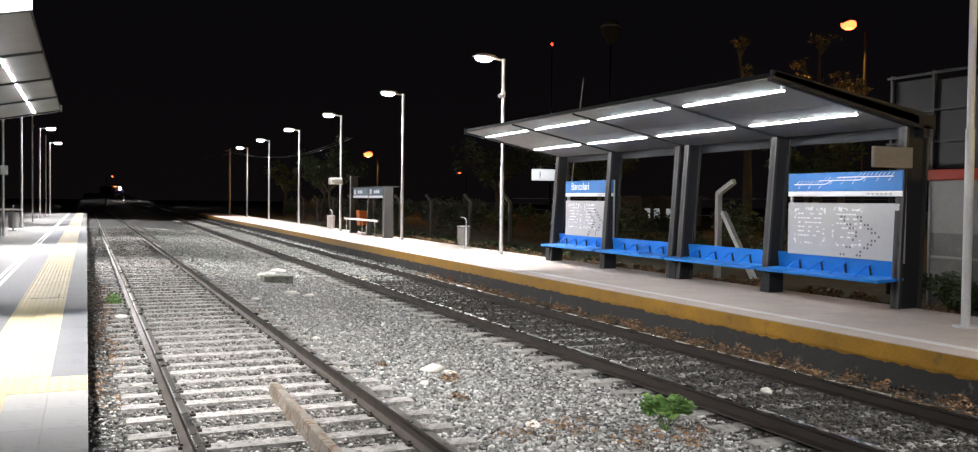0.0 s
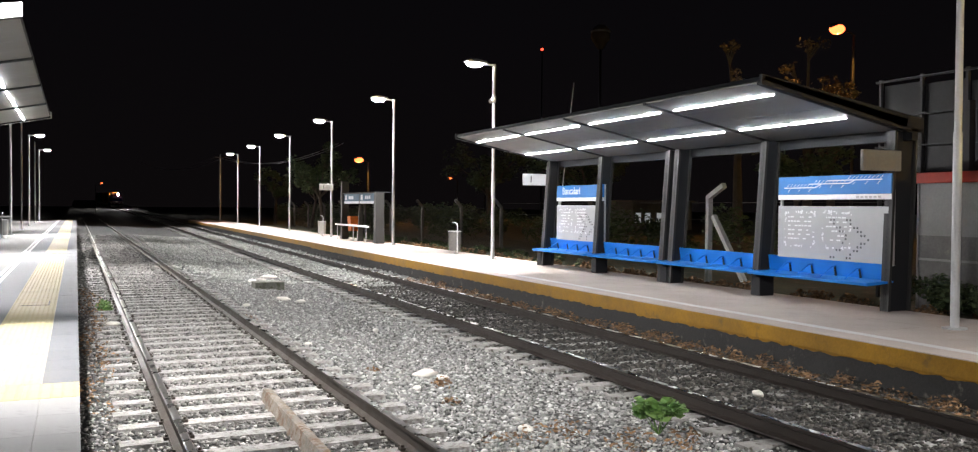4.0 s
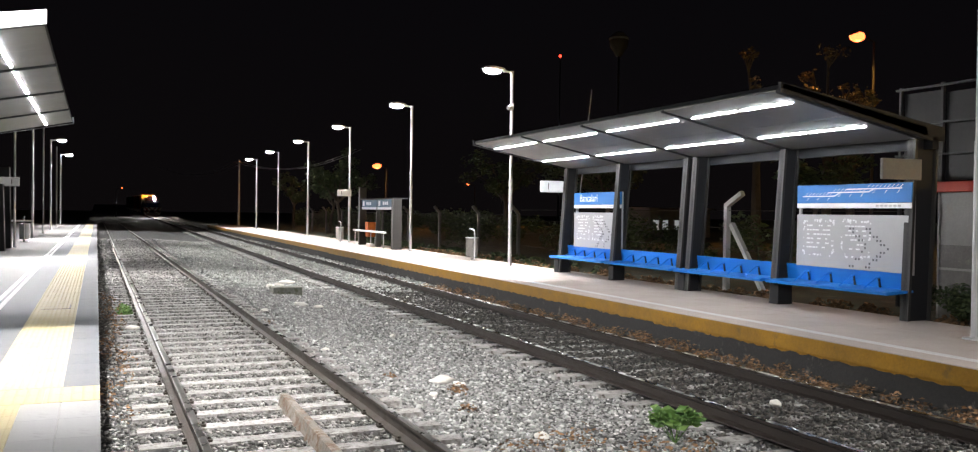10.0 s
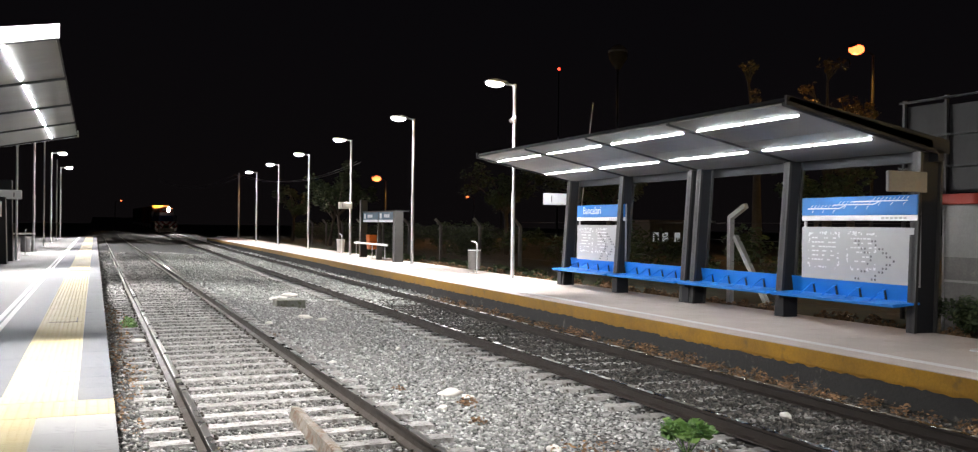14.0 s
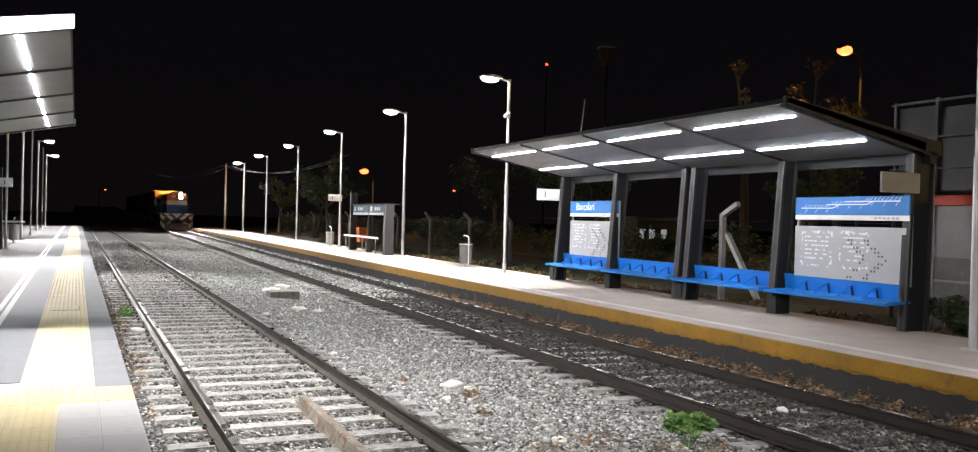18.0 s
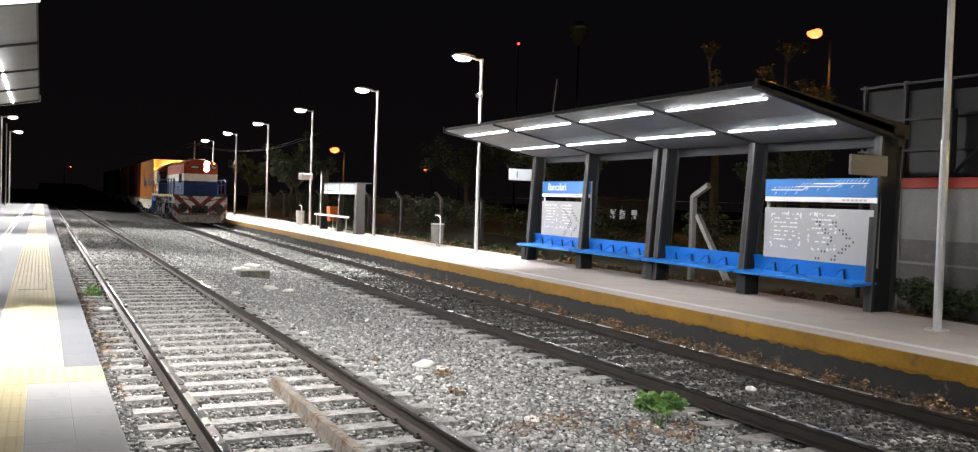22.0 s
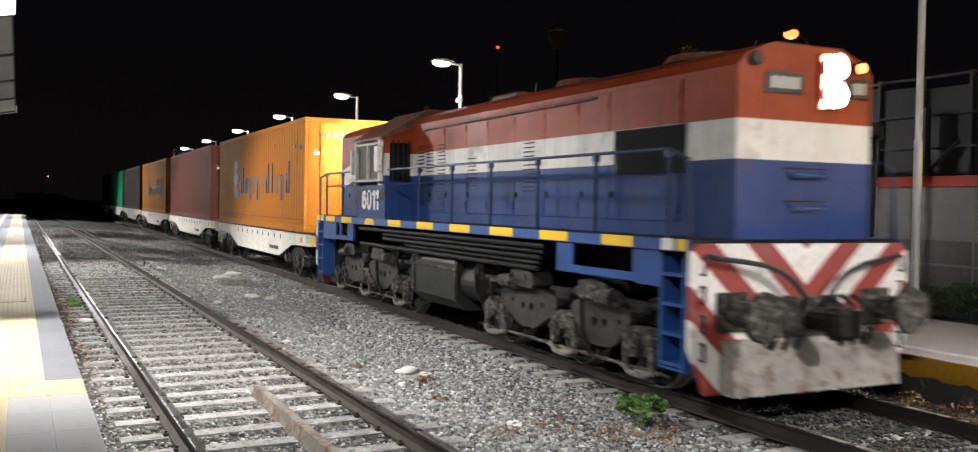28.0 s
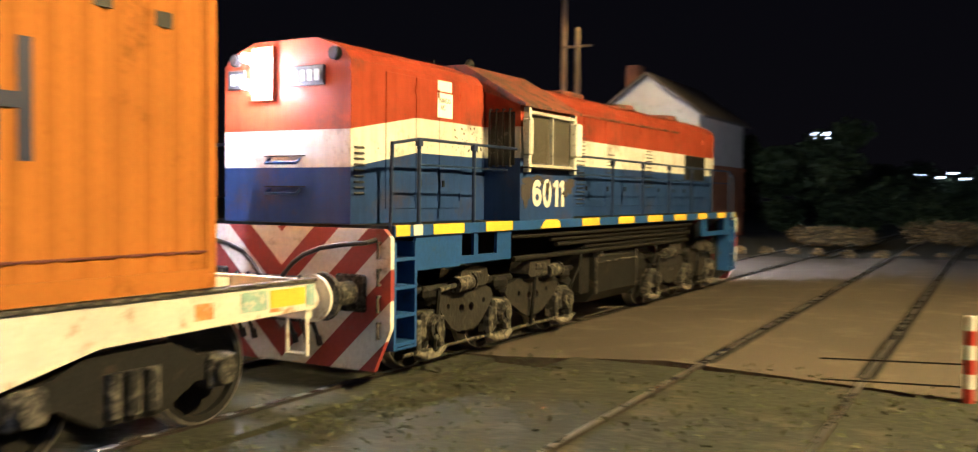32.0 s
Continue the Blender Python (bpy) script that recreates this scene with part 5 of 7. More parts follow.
                rr = 1 + 0.22 * math.sin(3 * a + yc * 9) + 0.14 * math.sin(5 * a + zc * 20)
                pts.append((yc + ry * rr * math.cos(a), zc + rz * rr * math.sin(a)))
            zz = 1.474 if (yc, zc) in ((9.82, 2.14), (9.26, 2.06), (9.98, 2.215)) else 1.464
            part("scarred_patch", Shape().prism(pts, "x", *sorted((s * 1.460, s * zz))), M["scar"], cab, "bare scarred patch")
    def stroke(b, pts, w, closed=False):
        """A flat painted stroke of width w along points (y, z) on the cab side."""
        n = len(pts)
        sides = []
        for i, (y, z) in enumerate(pts):
            p, q = (pts[i - 1], pts[(i + 1) % n]) if closed else (pts[max(i - 1, 0)], pts[min(i + 1, n - 1)])
            d = Vector((q[0] - p[0], q[1] - p[1])).normalized() * (w / 2)
            sides.append([b.bm.verts.new((x, y - k * d.y, z + k * d.x)) for x in (-1.4645, -1.4695) for k in (-1, 1)])
        for i in range(n if closed else n - 1):
            p, q = sides[i], sides[(i + 1) % n]
            for j, k in ((0, 1), (1, 3), (3, 2), (2, 0)):
                b.bm.faces.new((p[j], p[k], q[k], q[j]))
        if not closed:
            for e in (sides[0], sides[-1]):
                b.bm.faces.new((e[0], e[1], e[3], e[2]))
        return b

    def loop(yc, zc, ry, rz, a0=0, a1=360, n=24):
        return [(yc - ry * math.cos(math.radians(a0 + (a1 - a0) * i / n)), zc + rz * math.sin(math.radians(a0 + (a1 - a0) * i / n))) for i in range(n + (0 if a1 - a0 == 360 else 1))]

    six = stroke(Shape(), loop(10.135, 2.005, 0.095, 0.085), 0.078, True)
    stroke(six, [(10.234, 1.99), (10.236, 2.06)] + loop(10.135, 2.10, 0.098, 0.10, 165, 35, 14), 0.078)
    part("running_digit", six, M["loco_white"], cab, "peeling white digit 6")
    part("running_digit", stroke(Shape(), loop(9.835, 2.06, 0.095, 0.155), 0.078, True), M["loco_white"], cab, "peeling white digit 0")
    for y_ in (9.53, 9.335):
        one = stroke(Shape(), [(y_, 1.875), (y_, 2.245)], 0.085)
        stroke(one, [(y_ + 0.115, 2.165), (y_ + 0.03, 2.205)], 0.06)
        part("running_digit", one, M["loco_white"], cab, "peeling white digit 1")
    b = Shape()
    b.box(-HOOD - 0.02, -HOOD - 0.016, 11.46, 11.80, 2.97, 3.27).box(-HOOD - 0.02, -HOOD - 0.016, 11.48, 11.80, 3.29, 3.42)
    note = part("paper_notice", b, M["sign_white"], short, "taped white paper notice")
    written("notice_writing", "MANGAS\n  A/C", 0.085, M["black"], note, Matrix.Translation((-HOOD - 0.021, 11.77, 3.15)) @ FACE_W @ Matrix.Diagonal((0.75, 1, 1, 1)), extrude=0.001)
    # flaked paint on the white band beside the cab
    flakes = random.Random(4)
    b = Shape()
    for i in range(34):
        y_, z_, r_ = flakes.uniform(10.7, 11.45), flakes.uniform(2.56, 2.9), flakes.uniform(0.004, 0.017)
        b.rod((-HOOD - 0.012, y_, z_), (-HOOD - 0.0185, y_, z_), r_, r_ * 0.8, n=6)
    tagged(part("flaked_paint", b, M["scar"], short), kind="stuff", label="dark flaked spots in the white paint")
    # roof details
    for y in (1.6, 4.2):
        part("roof_fan", Shape().rod((0, y, 3.71), (0, y, 3.80), 0.55, 0.50, n=20), M["roof_rust"], long)
    part("roof_hatch", Shape().box(-0.3, 0.3, 6.0, 6.9, 3.71, 3.84, 0.03), M["roof_rust"], long)
    part("exhaust_stack", Shape().rod((0.1, 7.6, 3.7), (0.1, 7.6, 3.92), 0.09, n=10), M["grime"], long)
    b = Shape()
    b.rod((-0.25, 10.1, 3.76), (-0.25, 9.9, 3.90), 0.03, 0.07, n=10)
    part("horn", b, M["grime"], cab)
    part("aerial", Shape().rod((0.1, 10.3, 3.76), (0.1, 10.3, 3.92), 0.012, n=6), M["grime"], cab)
    # lights and number boards on both hood ends
    for y, out, hood, f in ((0.02, -1, long, FACE_S), (LEN - 0.02, 1, short, FACE_N)):
        off, lip = 0.31, 0.105
        b = Shape()
        xs_, zs_ = (off - 0.17, off - 0.137, off + 0.137, off + 0.17), (3.06, 3.36 - 0.145 - 0.137, 3.36 + 0.145 + 0.137, 3.66)
        y_ = sorted((y - out * 0.02, y + out * 0.05))
        b.box(xs_[0], xs_[1], *y_, zs_[0], zs_[3]).box(xs_[2], xs_[3], *y_, zs_[0], zs_[3]).box(xs_[1], xs_[2], *y_, zs_[0], zs_[1]).box(xs_[1], xs_[2], *y_, zs_[2], zs_[3])
        case = part("headlamp_case", b, M["livery"], hood)
        for dz in (-0.145, 0.145):
            if out > 0:
                part("headlamp", Shape().ball((off, y + out * 0.055, 3.36 + dz), 0.131, 2, (1, 0.75, 1)), M["headlamp_rear"], case, "blazing white headlamp", smooth=True)
                # an added glowing tube hides a burner that throws the container's hot spot
                b = Shape()
                ring(b, 0.12, 0.30, 0.050, 0.054, 20)
                bmesh.ops.rotate(b.bm, verts=b.bm.verts, cent=(0, 0, 0), matrix=Matrix.Rotation(radians(90), 3, "Z"))
                bmesh.ops.translate(b.bm, verts=b.bm.verts, vec=(off, y, 3.36 + dz))
                snout = part("snout", b, M["headlamp_bowl"], case)
                part("burner", Shape().rod((off, y + 0.148, 3.36 + dz), (off, y + 0.156, 3.36 + dz), 0.049, n=20), M["headlamp_burner"], snout)
                continue
            b = Shape()
            ring(b, *sorted((out * 0.05, out * (lip - 0.002))), 0.136, 0.150, 24)
            bmesh.ops.rotate(b.bm, verts=b.bm.verts, cent=(0, 0, 0), matrix=Matrix.Rotation(radians(90), 3, "Z"))
            bmesh.ops.translate(b.bm, verts=b.bm.verts, vec=(off, y, 3.36 + dz))
            part("lamp_rim", b, M["grime"], case)
            # a bright burner deep in a reflector bowl that itself emits
            b = Shape()
            deep, n_ = 0.006, 24
            rings = [[b.bm.verts.new((off + r_ * math.cos(2 * math.pi * i / n_), y + out * d_, 3.36 + dz + r_ * math.sin(2 * math.pi * i / n_))) for i in range(n_)] for r_, d_ in ((0.134, lip), (0.131, lip - 0.02), (0.112, deep + 0.012))]
            for ra, rb in zip(rings, rings[1:]):
                for i in range(n_):
                    b.bm.faces.new((ra[i], ra[(i + 1) % n_], rb[(i + 1) % n_], rb[i]))
            bowl = part("headlamp", b, M["headlamp_bowl"], case, "blazing white headlamp")
            part("burner", Shape().rod((off, y + out * (deep + 0.004), 3.36 + dz), (off, y + out * (deep + 0.012), 3.36 + dz), 0.111, n=24), M["headlamp"], bowl)
        for cx in (-0.32, 0.72):
            b = Shape().box(cx - 0.25 if cx < 0 else cx - 0.13, cx + 0.25 if cx < 0 else cx + 0.13, *sorted((y - out * 0.01, y + out * 0.03)), 3.20, 3.42, 0.008)
            board = part("number_board", b, M["black"], hood)
            for k in range(4 if cx < 0 else 2):
                x = (cx - 0.19 if cx < 0 else cx - 0.09) + 0.1 * k
                part("number_bar", Shape().box(x, x + 0.065, *sorted((y + out * 0.028, y + out * 0.036)), 3.25, 3.37, 0.002), M["sign_grey"], board)
        for sx in (-1, 1):
            b = Shape().rod((sx * 0.72, y, 3.53), (sx * 0.72, y + out * 0.05, 3.53), 0.075, n=14)
            ml = part("marker_light", b, M["grime"], hood)
            b = Shape().rod((sx * 0.72, y + out * 0.05, 3.53), (sx * 0.72, y + out * 0.06, 3.53), 0.055, n=12)
            part("marker_lens", b, M["tail_lens"] if (sx > 0 and out < 0) else M["black"], ml)
        for z in (2.02, 2.36):
            part("grab_iron", Shape().path([(-0.22, y, z + 0.05), (-0.22, y + out * 0.07, z), (0.22, y + out * 0.07, z), (0.22, y, z + 0.05)], 0.014, n=6), M["loco_blue"], hood)
            part("door_seam", Shape().box(-0.3, 0.3, *sorted((y + out * 0.001, y + out * 0.012)), z + 0.07, z + 0.085), M["grime"], hood)
        end_gear(t, 0.0 if out < 0 else LEN, out)
    # tank, reservoirs, bogies
    b = Shape()
    b.prism([(-1.28, 1.14), (-1.32, 1.06), (-1.32, 0.5), (-1.15, 0.34), (1.15, 0.34), (1.32, 0.5), (1.32, 1.06), (1.28, 1.14)], "y", 5.95, 7.80)
    tank = part("fuel_tank", b, M["tank"], t, "dark fuel tank")
    for s in (-1, 1):
        part("tank_rail", Shape().rod((s * 1.33, 6.0, 0.98), (s * 1.33, 7.75, 0.98), 0.018, n=6), M["grime_grey"], tank)
        for y in (5.97, 7.75):
            part("tank_strap", Shape().box(*sorted((s * 1.31, s * 1.345)), y, y + 0.035, 0.48, 1.14), M["grime_grey"], tank)
        part("filler_cap", Shape().rod((s * 1.30, 7.6, 1.08), (s * 1.36, 7.6, 1.16), 0.05, n=10), M["grime_grey"], tank)
    for s in (-1, 1):
        b = Shape()
        b.rod((s * 0.98, 5.38, 0.80), (s * 0.98, 5.90, 0.80), 0.30, n=22)
        part("air_reservoir", b, M["tank"], t)
        b = Shape()
        b.box(*sorted((s * 0.7, s * 1.25)), 7.84, 8.16, 0.50, 1.15, 0.03)
        part("equipment_box", b, M["grime"], t)
        for y in (5.05, 8.4):
            part("sand_pipe", Shape().path([(s * 1.34, y, 1.25), (s * 1.38, y + 0.1, 1.0), (s * 1.3, y + 0.2, 0.75), (s * 1.05, y + 0.2, 0.2)], 0.022, n=6), M["grime"], t)
    bogie(t, AXLES[:3])
    bogie(t, AXLES[3:])
    for y in AXLES:
        wheelset(t, y, 0.50)
    return t


# ---------------------------------------------------------------- containers and wagons
def corrugated(length, height, width):
    """Side and roof sheets pressed into troughs, and flat ends, as one shell."""
    b = Shape()
    step = 0.28
    for s in (-1, 1):
        pts = []
        y = 0.10
        while y < length - 0.10 - step:
            pts += [(y, 0.0), (y + 0.05, 0.018), (y + 0.16, 0.018), (y + 0.21, 0.0)]
            y += step
        pts.append((length - 0.10, 0.0))
        lo = [b.bm.verts.new((s * (width / 2 - 0.012 - d), y_, 0.16)) for y_, d in pts]
        hi = [b.bm.verts.new((s * (width / 2 - 0.012 - d), y_, height - 0.11)) for y_, d in pts]
        for i in range(len(pts) - 1):
            b.bm.faces.new((lo[i], lo[i + 1], hi[i + 1], hi[i]))
    b.box(-width / 2 + 0.06, width / 2 - 0.06, 0.06, length - 0.06, 0.1, height - 0.02)
    return b


def container(paint, label, logo):
    L, H, W = 12.19, 2.89, 2.44
    t = thing("shipping_container", label, "container", group="containers on the train")
    part("shell", corrugated(L, H, W), paint, t)
    b = Shape()
    for s in (-1, 1):
        x = sorted((s * (W / 2 - 0.09), s * W / 2))
        b.box(*x, 0.09, L - 0.09, 0, 0.16).box(*x, 0.09, L - 0.09, H - 0.11, H)
        for y in (0.0, L - 0.10):
            b.box(*x, y, y + 0.10, 0.12, H - 0.12)
    for y in (0.0, L - 0.09):
        b.box(-W / 2 + 0.09, W / 2 - 0.09, y, y + 0.09, 0, 0.16).box(-W / 2 + 0.09, W / 2 - 0.09, y, y + 0.09, H - 0.13, H)
    part("frame", b, paint, t)
    for sx in (-1, 1):
        for y in (-0.002, L - 0.165):
            for z in (-0.002, H - 0.115):
                part("corner_casting", Shape().box(*sorted((sx * (W / 2 - 0.16), sx * (W / 2 + 0.003))), y, y + 0.168, z, z + 0.118, 0.006), paint, t)
    # doors at the end that faces the locomotive
    for sx in (-1, 1):
        b = Shape()
        b.box(*sorted((sx * 0.01, sx * 1.12)), 0.03, 0.06, 0.17, H - 0.14, 0.006)
        door = part("door", b, paint, t)
        b = Shape()
        for z in (0.55, 1.05, 1.55, 2.05, 2.5):
            b.box(*sorted((sx * 0.04, sx * 1.10)), 0.012, 0.03, z, z + 0.045)
        part("door_rib", b, paint, door)
        for x in (0.30, 0.82):
            b = Shape().rod((sx * x, 0.0, 0.1), (sx * x, 0.0, H - 0.08), 0.017, n=8)
            b.box(*sorted((sx * x - 0.02, sx * x + 0.25 * (1 if x < 0.5 else -1))), -0.012, 0.004, 1.0, 1.03)
            for z in (0.2, 0.9, 1.7, 2.55):
                b.box(sx * x - 0.04, sx * x + 0.04, -0.005, 0.03, z, z + 0.05)
            part("lock_rod", b, paint, door)
    for x0_, x1_, z0_, z1_ in ((-0.98, -0.80, 1.95, 2.10), (0.3, 0.42, 1.0, 1.14)):
        part("door_plate", Shape().box(x0_, x1_, 0.018, 0.032, z0_, z1_), M["sign_white"], t, "pale data plate")
    if logo:
        for s in (-1, 1):
            x = sorted((s * (W / 2 - 0.05), s * (W / 2 - 0.006)))
            yy = 9.0
            b = Shape()
            b.box(*x, yy - 0.4, yy + 0.4, 0.85, 1.15).box(*x, yy - 0.18, yy + 0.18, 1.15, 2.05).box(*x, yy - 0.42, yy + 0.42, 1.35, 1.62).box(*x, yy - 0.3, yy + 0.3, 1.85, 2.05)
            part("company_mark", b, M["box_ink"], t, "dark blue anchor-like company mark")
            # plain bars of the size of the company's lettering
            for k, (w, z0, z1) in enumerate(((0.42, 1.0, 1.85), (0.34, 1.0, 1.5), (0.36, 0.8, 1.5), (0.34, 1.0, 1.5), (0.36, 0.8, 1.5), (0.22, 1.2, 1.3), (0.40, 1.0, 1.85), (0.14, 1.0, 1.85), (0.36, 1.0, 1.5), (0.34, 0.8, 1.5), (0.36, 1.0, 1.85))):
                y = 8.0 - 0.615 * k
                b = Shape()
                b.box(*x, y - w / 2, y - w / 2 + 0.11, z0, z1)
                if w > 0.25:
                    b.box(*x, y + w / 2 - 0.11, y + w / 2, z0, min(z1, 1.5)).box(*x, y - w / 2 + 0.1, y + w / 2 - 0.1, 1.36, 1.47)
                part("logo_bar", b, M["box_ink"], t)
        for k in range(9):
            part("logo_bar", Shape().box(-0.85 + 0.17 * k, -0.85 + 0.17 * k + 0.11, -0.004, 0.012, 2.42, 2.52), M["box_ink"], t)
        for sx in (-1, 1):
            x = sorted((sx * (W / 2 - 0.05), sx * (W / 2 - 0.004)))
            part("code_bar", Shape().box(*x, 0.46, 0.62, 2.10, 2.22), M["black"], t)
            part("code_bar", Shape().box(*x, 1.02, 1.18, 2.16, 2.26), M["black"], t)
            part("seam", Shape().box(*x, 0.1, 12.0, 0.30, 0.318), M["box_brown"], t, "dark lower seam line")
    return t


def wagon():
    t = thing("flat_wagon", "cream container flat wagon with two-axle bogies", "railway wagon", group="wagons of the train")
    L = 13.55
    for s in (-1, 1):
        b = Shape()
        b.prism([(0.0, 1.20), (0.0, 0.92), (2.4, 0.86), (3.9, 0.50), (L - 3.9, 0.50), (L - 2.4, 0.86), (L, 0.92), (L, 1.20)], "x", *sorted((s * 1.20, s * 1.24)))
        sill = part("side_sill", b, M["wagon_white"], t, "cream fish-bellied side sill")
        b = Shape()
        for k in range(9):
            b = Shape()
            b.box(*sorted((s * 1.238, s * 1.244)), 3.6 + 0.75 * k, 3.72 + 0.75 * k, 0.98, 1.10)
            part("stencil_bar", b, M["black"], sill)
        part("stencil_bar", Shape().box(*sorted((s * 1.238, s * 1.244)), 3.9, 5.0, 0.66, 0.76), M["black"], sill)
        b = Shape()
        b.box(*sorted((s * 1.16, s * 1.27)), 0.0, L, 1.185, 1.215, 0.004)
        part("top_flange", b, M["grime_grey"], sill)
        b = Shape()
        b.box(*sorted((s * 1.238, s * 1.246)), 0.15, 0.62, 0.98, 1.14)
        part("yellow_patch", b, M["loco_yellow"], sill)
        for y0_, y1_, z0_, z1_, k_ in ((0.02, 0.13, 0.95, 1.16, "teal"), (0.66, 0.98, 0.97, 1.15, "teal"), (0.45, 0.62, 0.94, 0.975, "patch_orange"), (1.3, 1.5, 0.96, 1.10, "patch_orange")):
            part("paint_patch", Shape().box(*sorted((s * 1.238, s * 1.2455)), y0_, y1_, z0_, z1_), M[k_], sill)
    b = Shape()
    for y in (0.0, L - 0.1):
        b.box(-1.2, 1.2, y, y + 0.1, 0.82, 1.20)
    for y in (0.9, 3.2, 6.7, 10.2, L - 1.0):
        b.box(-1.2, 1.2, y, y + 0.14, 0.95, 1.17)
    b.box(-0.22, 0.22, 0.0, L, 0.75, 1.17)
    part("centre_sill", b, M["wagon_white"], t)
    for y, out in ((0.0, -1), (L, 1)):
        for s in (-1, 1):
            b = Shape()
            b.rod((s * 0.99, y, 0.98), (s * 0.99, y + out * 0.24, 0.98), 0.11, n=14).rod((s * 0.99, y + out * 0.24, 0.98), (s * 0.99, y + out * 0.28, 0.98), 0.24, n=22)
            part("buffer", b, M["wagon_white"], t)
            b = Shape()
            b.path([(s * 1.1, y + out * 0.04, 0.95), (s * 1.1, y + out * 0.05, 0.45), (s * 0.85, y + out * 0.05, 0.45), (s * 0.85, y + out * 0.04, 0.9)], 0.018, n=6)
            part("step_iron", b, M["wagon_white"], t)
        b = Shape()
        b.rod((0, y, 0.9), (0, y + out * 0.28, 0.9), 0.09, n=10).box(-0.13, 0.13, *sorted((y + out * 0.2, y + out * 0.31)), 0.76, 1.04, 0.03)
        part("coupler", b, M["grime"], t)
    for yc in (2.05, L - 2.05):
        root = part("bogie", Shape().box(-0.9, 0.9, yc - 0.2, yc + 0.2, 0.45, 0.80), M["grime"], t, "black cast two-axle bogie")
        for s in (-1, 1):
            b = Shape()
            b.prism([(yc - 1.15, 0.60), (yc - 0.7, 0.66), (yc - 0.35, 0.82), (yc + 0.35, 0.82), (yc + 0.7, 0.66), (yc + 1.15, 0.60), (yc + 1.15, 0.42), (yc + 0.65, 0.44), (yc + 0.30, 0.24), (yc - 0.30, 0.24), (yc - 0.65, 0.44), (yc - 1.15, 0.42)], "x", *sorted((s * 1.0, s * 1.14)))
            part("side_frame", b, M["grime"], root)
            for k in (-0.18, 0.0, 0.18):
                part("spring", Shape().rod((s * 1.15, yc + k, 0.30), (s * 1.15, yc + k, 0.64), 0.07, n=10), M["grime_grey"], root)
            for d in (-0.9, 0.9):
                b = Shape()
                b.box(*sorted((s * 1.0, s * 1.2)), yc + d - 0.15, yc + d + 0.15, 0.36, 0.64, 0.03).rod((s * 1.18, yc + d, 0.5), (s * 1.26, yc + d, 0.5), 0.11, n=14)
                part("axle_box", b, M["grime_grey"], root)
        for d in (-0.9, 0.9):
            wheelset(t, yc + d, 0.50)
    return t


loco = build_locomotive()
TRAIN = [(loco, 0.0, 0.0)]
wagon_0 = wagon()
first_wheels = [(w, y, r) for w, y, r in WHEELS[len(AXLES):]]
box_kinds = [container(M["box_orange"], "orange corrugated shipping container with dark blue company mark", True), container(M["box_brown"], "brown corrugated shipping container", False)]
START, PITCH = 14.40, 14.2
TRAIN += [(wagon_0, START, 0.0), (box_kinds[0], START + 1.25, 1.225)]
PAINTS = (None, "box_brown", "box_orange", "box_dark", "box_green", "box_dark")
for i in range(1, 6):
    w = copy_thing(wagon_0, pose(0, 0, 0))
    TRAIN.append((w, START + PITCH * i, 0.0))
    if i <= 2:
        WHEELS += [(c, y, r) for c in w.children if c.name.startswith("wheelset") for _, y, r in [min(first_wheels, key=lambda f: abs(f[1] - c.matrix_basis.translation.y))]]
    if PAINTS[i] == "box_orange":
        c = copy_thing(box_kinds[0], pose(0, 0, 0))
    elif PAINTS[i] == "box_brown":
        c = box_kinds[1]
    else:
        c = container(M[PAINTS[i]], {"box_dark": "dark weathered shipping container", "box_green": "green corrugated shipping container"}[PAINTS[i]], False)
    TRAIN.append((c, START + PITCH * i + 1.25, 1.225))

# where the leading end of the locomotive is, along the track
FRONT = [(0, 296.0), (3, 263.0), (6, 229.5), (9, 196.0), (12, 162.5), (14, 140.0), (16, 117.5), (17, 106.3), (18, 95.0), (19, 84.7), (20, 74.6), (22, 55.3), (23, 46.8), (24, 38.4), (25, 30.4), (26, 22.7), (27, 15.05), (27.5, 11.3),
         (28, 7.55), (28.5, 3.95), (29, 0.35), (29.5, -3.34), (30, -7.13), (30.5, -10.9), (31, -14.62), (31.5, -18.41), (32, -22.26)]


def front_at(t):
    """Smooth between the rows of FRONT."""
    ts, ys = [r[0] for r in FRONT], [r[1] for r in FRONT]
    slope = np.gradient(ys, ts)
    i = min(max(np.searchsorted(ts, t) - 1, 0), len(ts) - 2)
    h, u = ts[i + 1] - ts[i], (t - ts[i]) / (ts[i + 1] - ts[i])
    return (2 * u**3 - 3 * u**2 + 1) * ys[i] + (u**3 - 2 * u**2 + u) * h * slope[i] + (3 * u**2 - 2 * u**3) * ys[i + 1] + (u**3 - u**2) * h * slope[i + 1]


def key_train():
    times = [i * 0.5 for i in range(65)]
    for ob, back, up in TRAIN:
        rows = []
        for t in times:
            y = front_at(t) + back
            (xa, za), (xb, zb) = track2(y), track2(y + 13)
            rows.append((t, Matrix.Translation((xa, y, za + up)) @ pose(0, 0, 0, 0, 0, math.degrees(math.atan2(xa - xb, 13.0)))))
        walk(ob, rows)
    start = front_at(0)
    for w, y, r in WHEELS:
        rows = [(f / FPS, pose(0, y, r, math.degrees((start - front_at(f / FPS)) / r), 0, 0)) for f in range(0, 961, 2)]
        walk(w, rows)

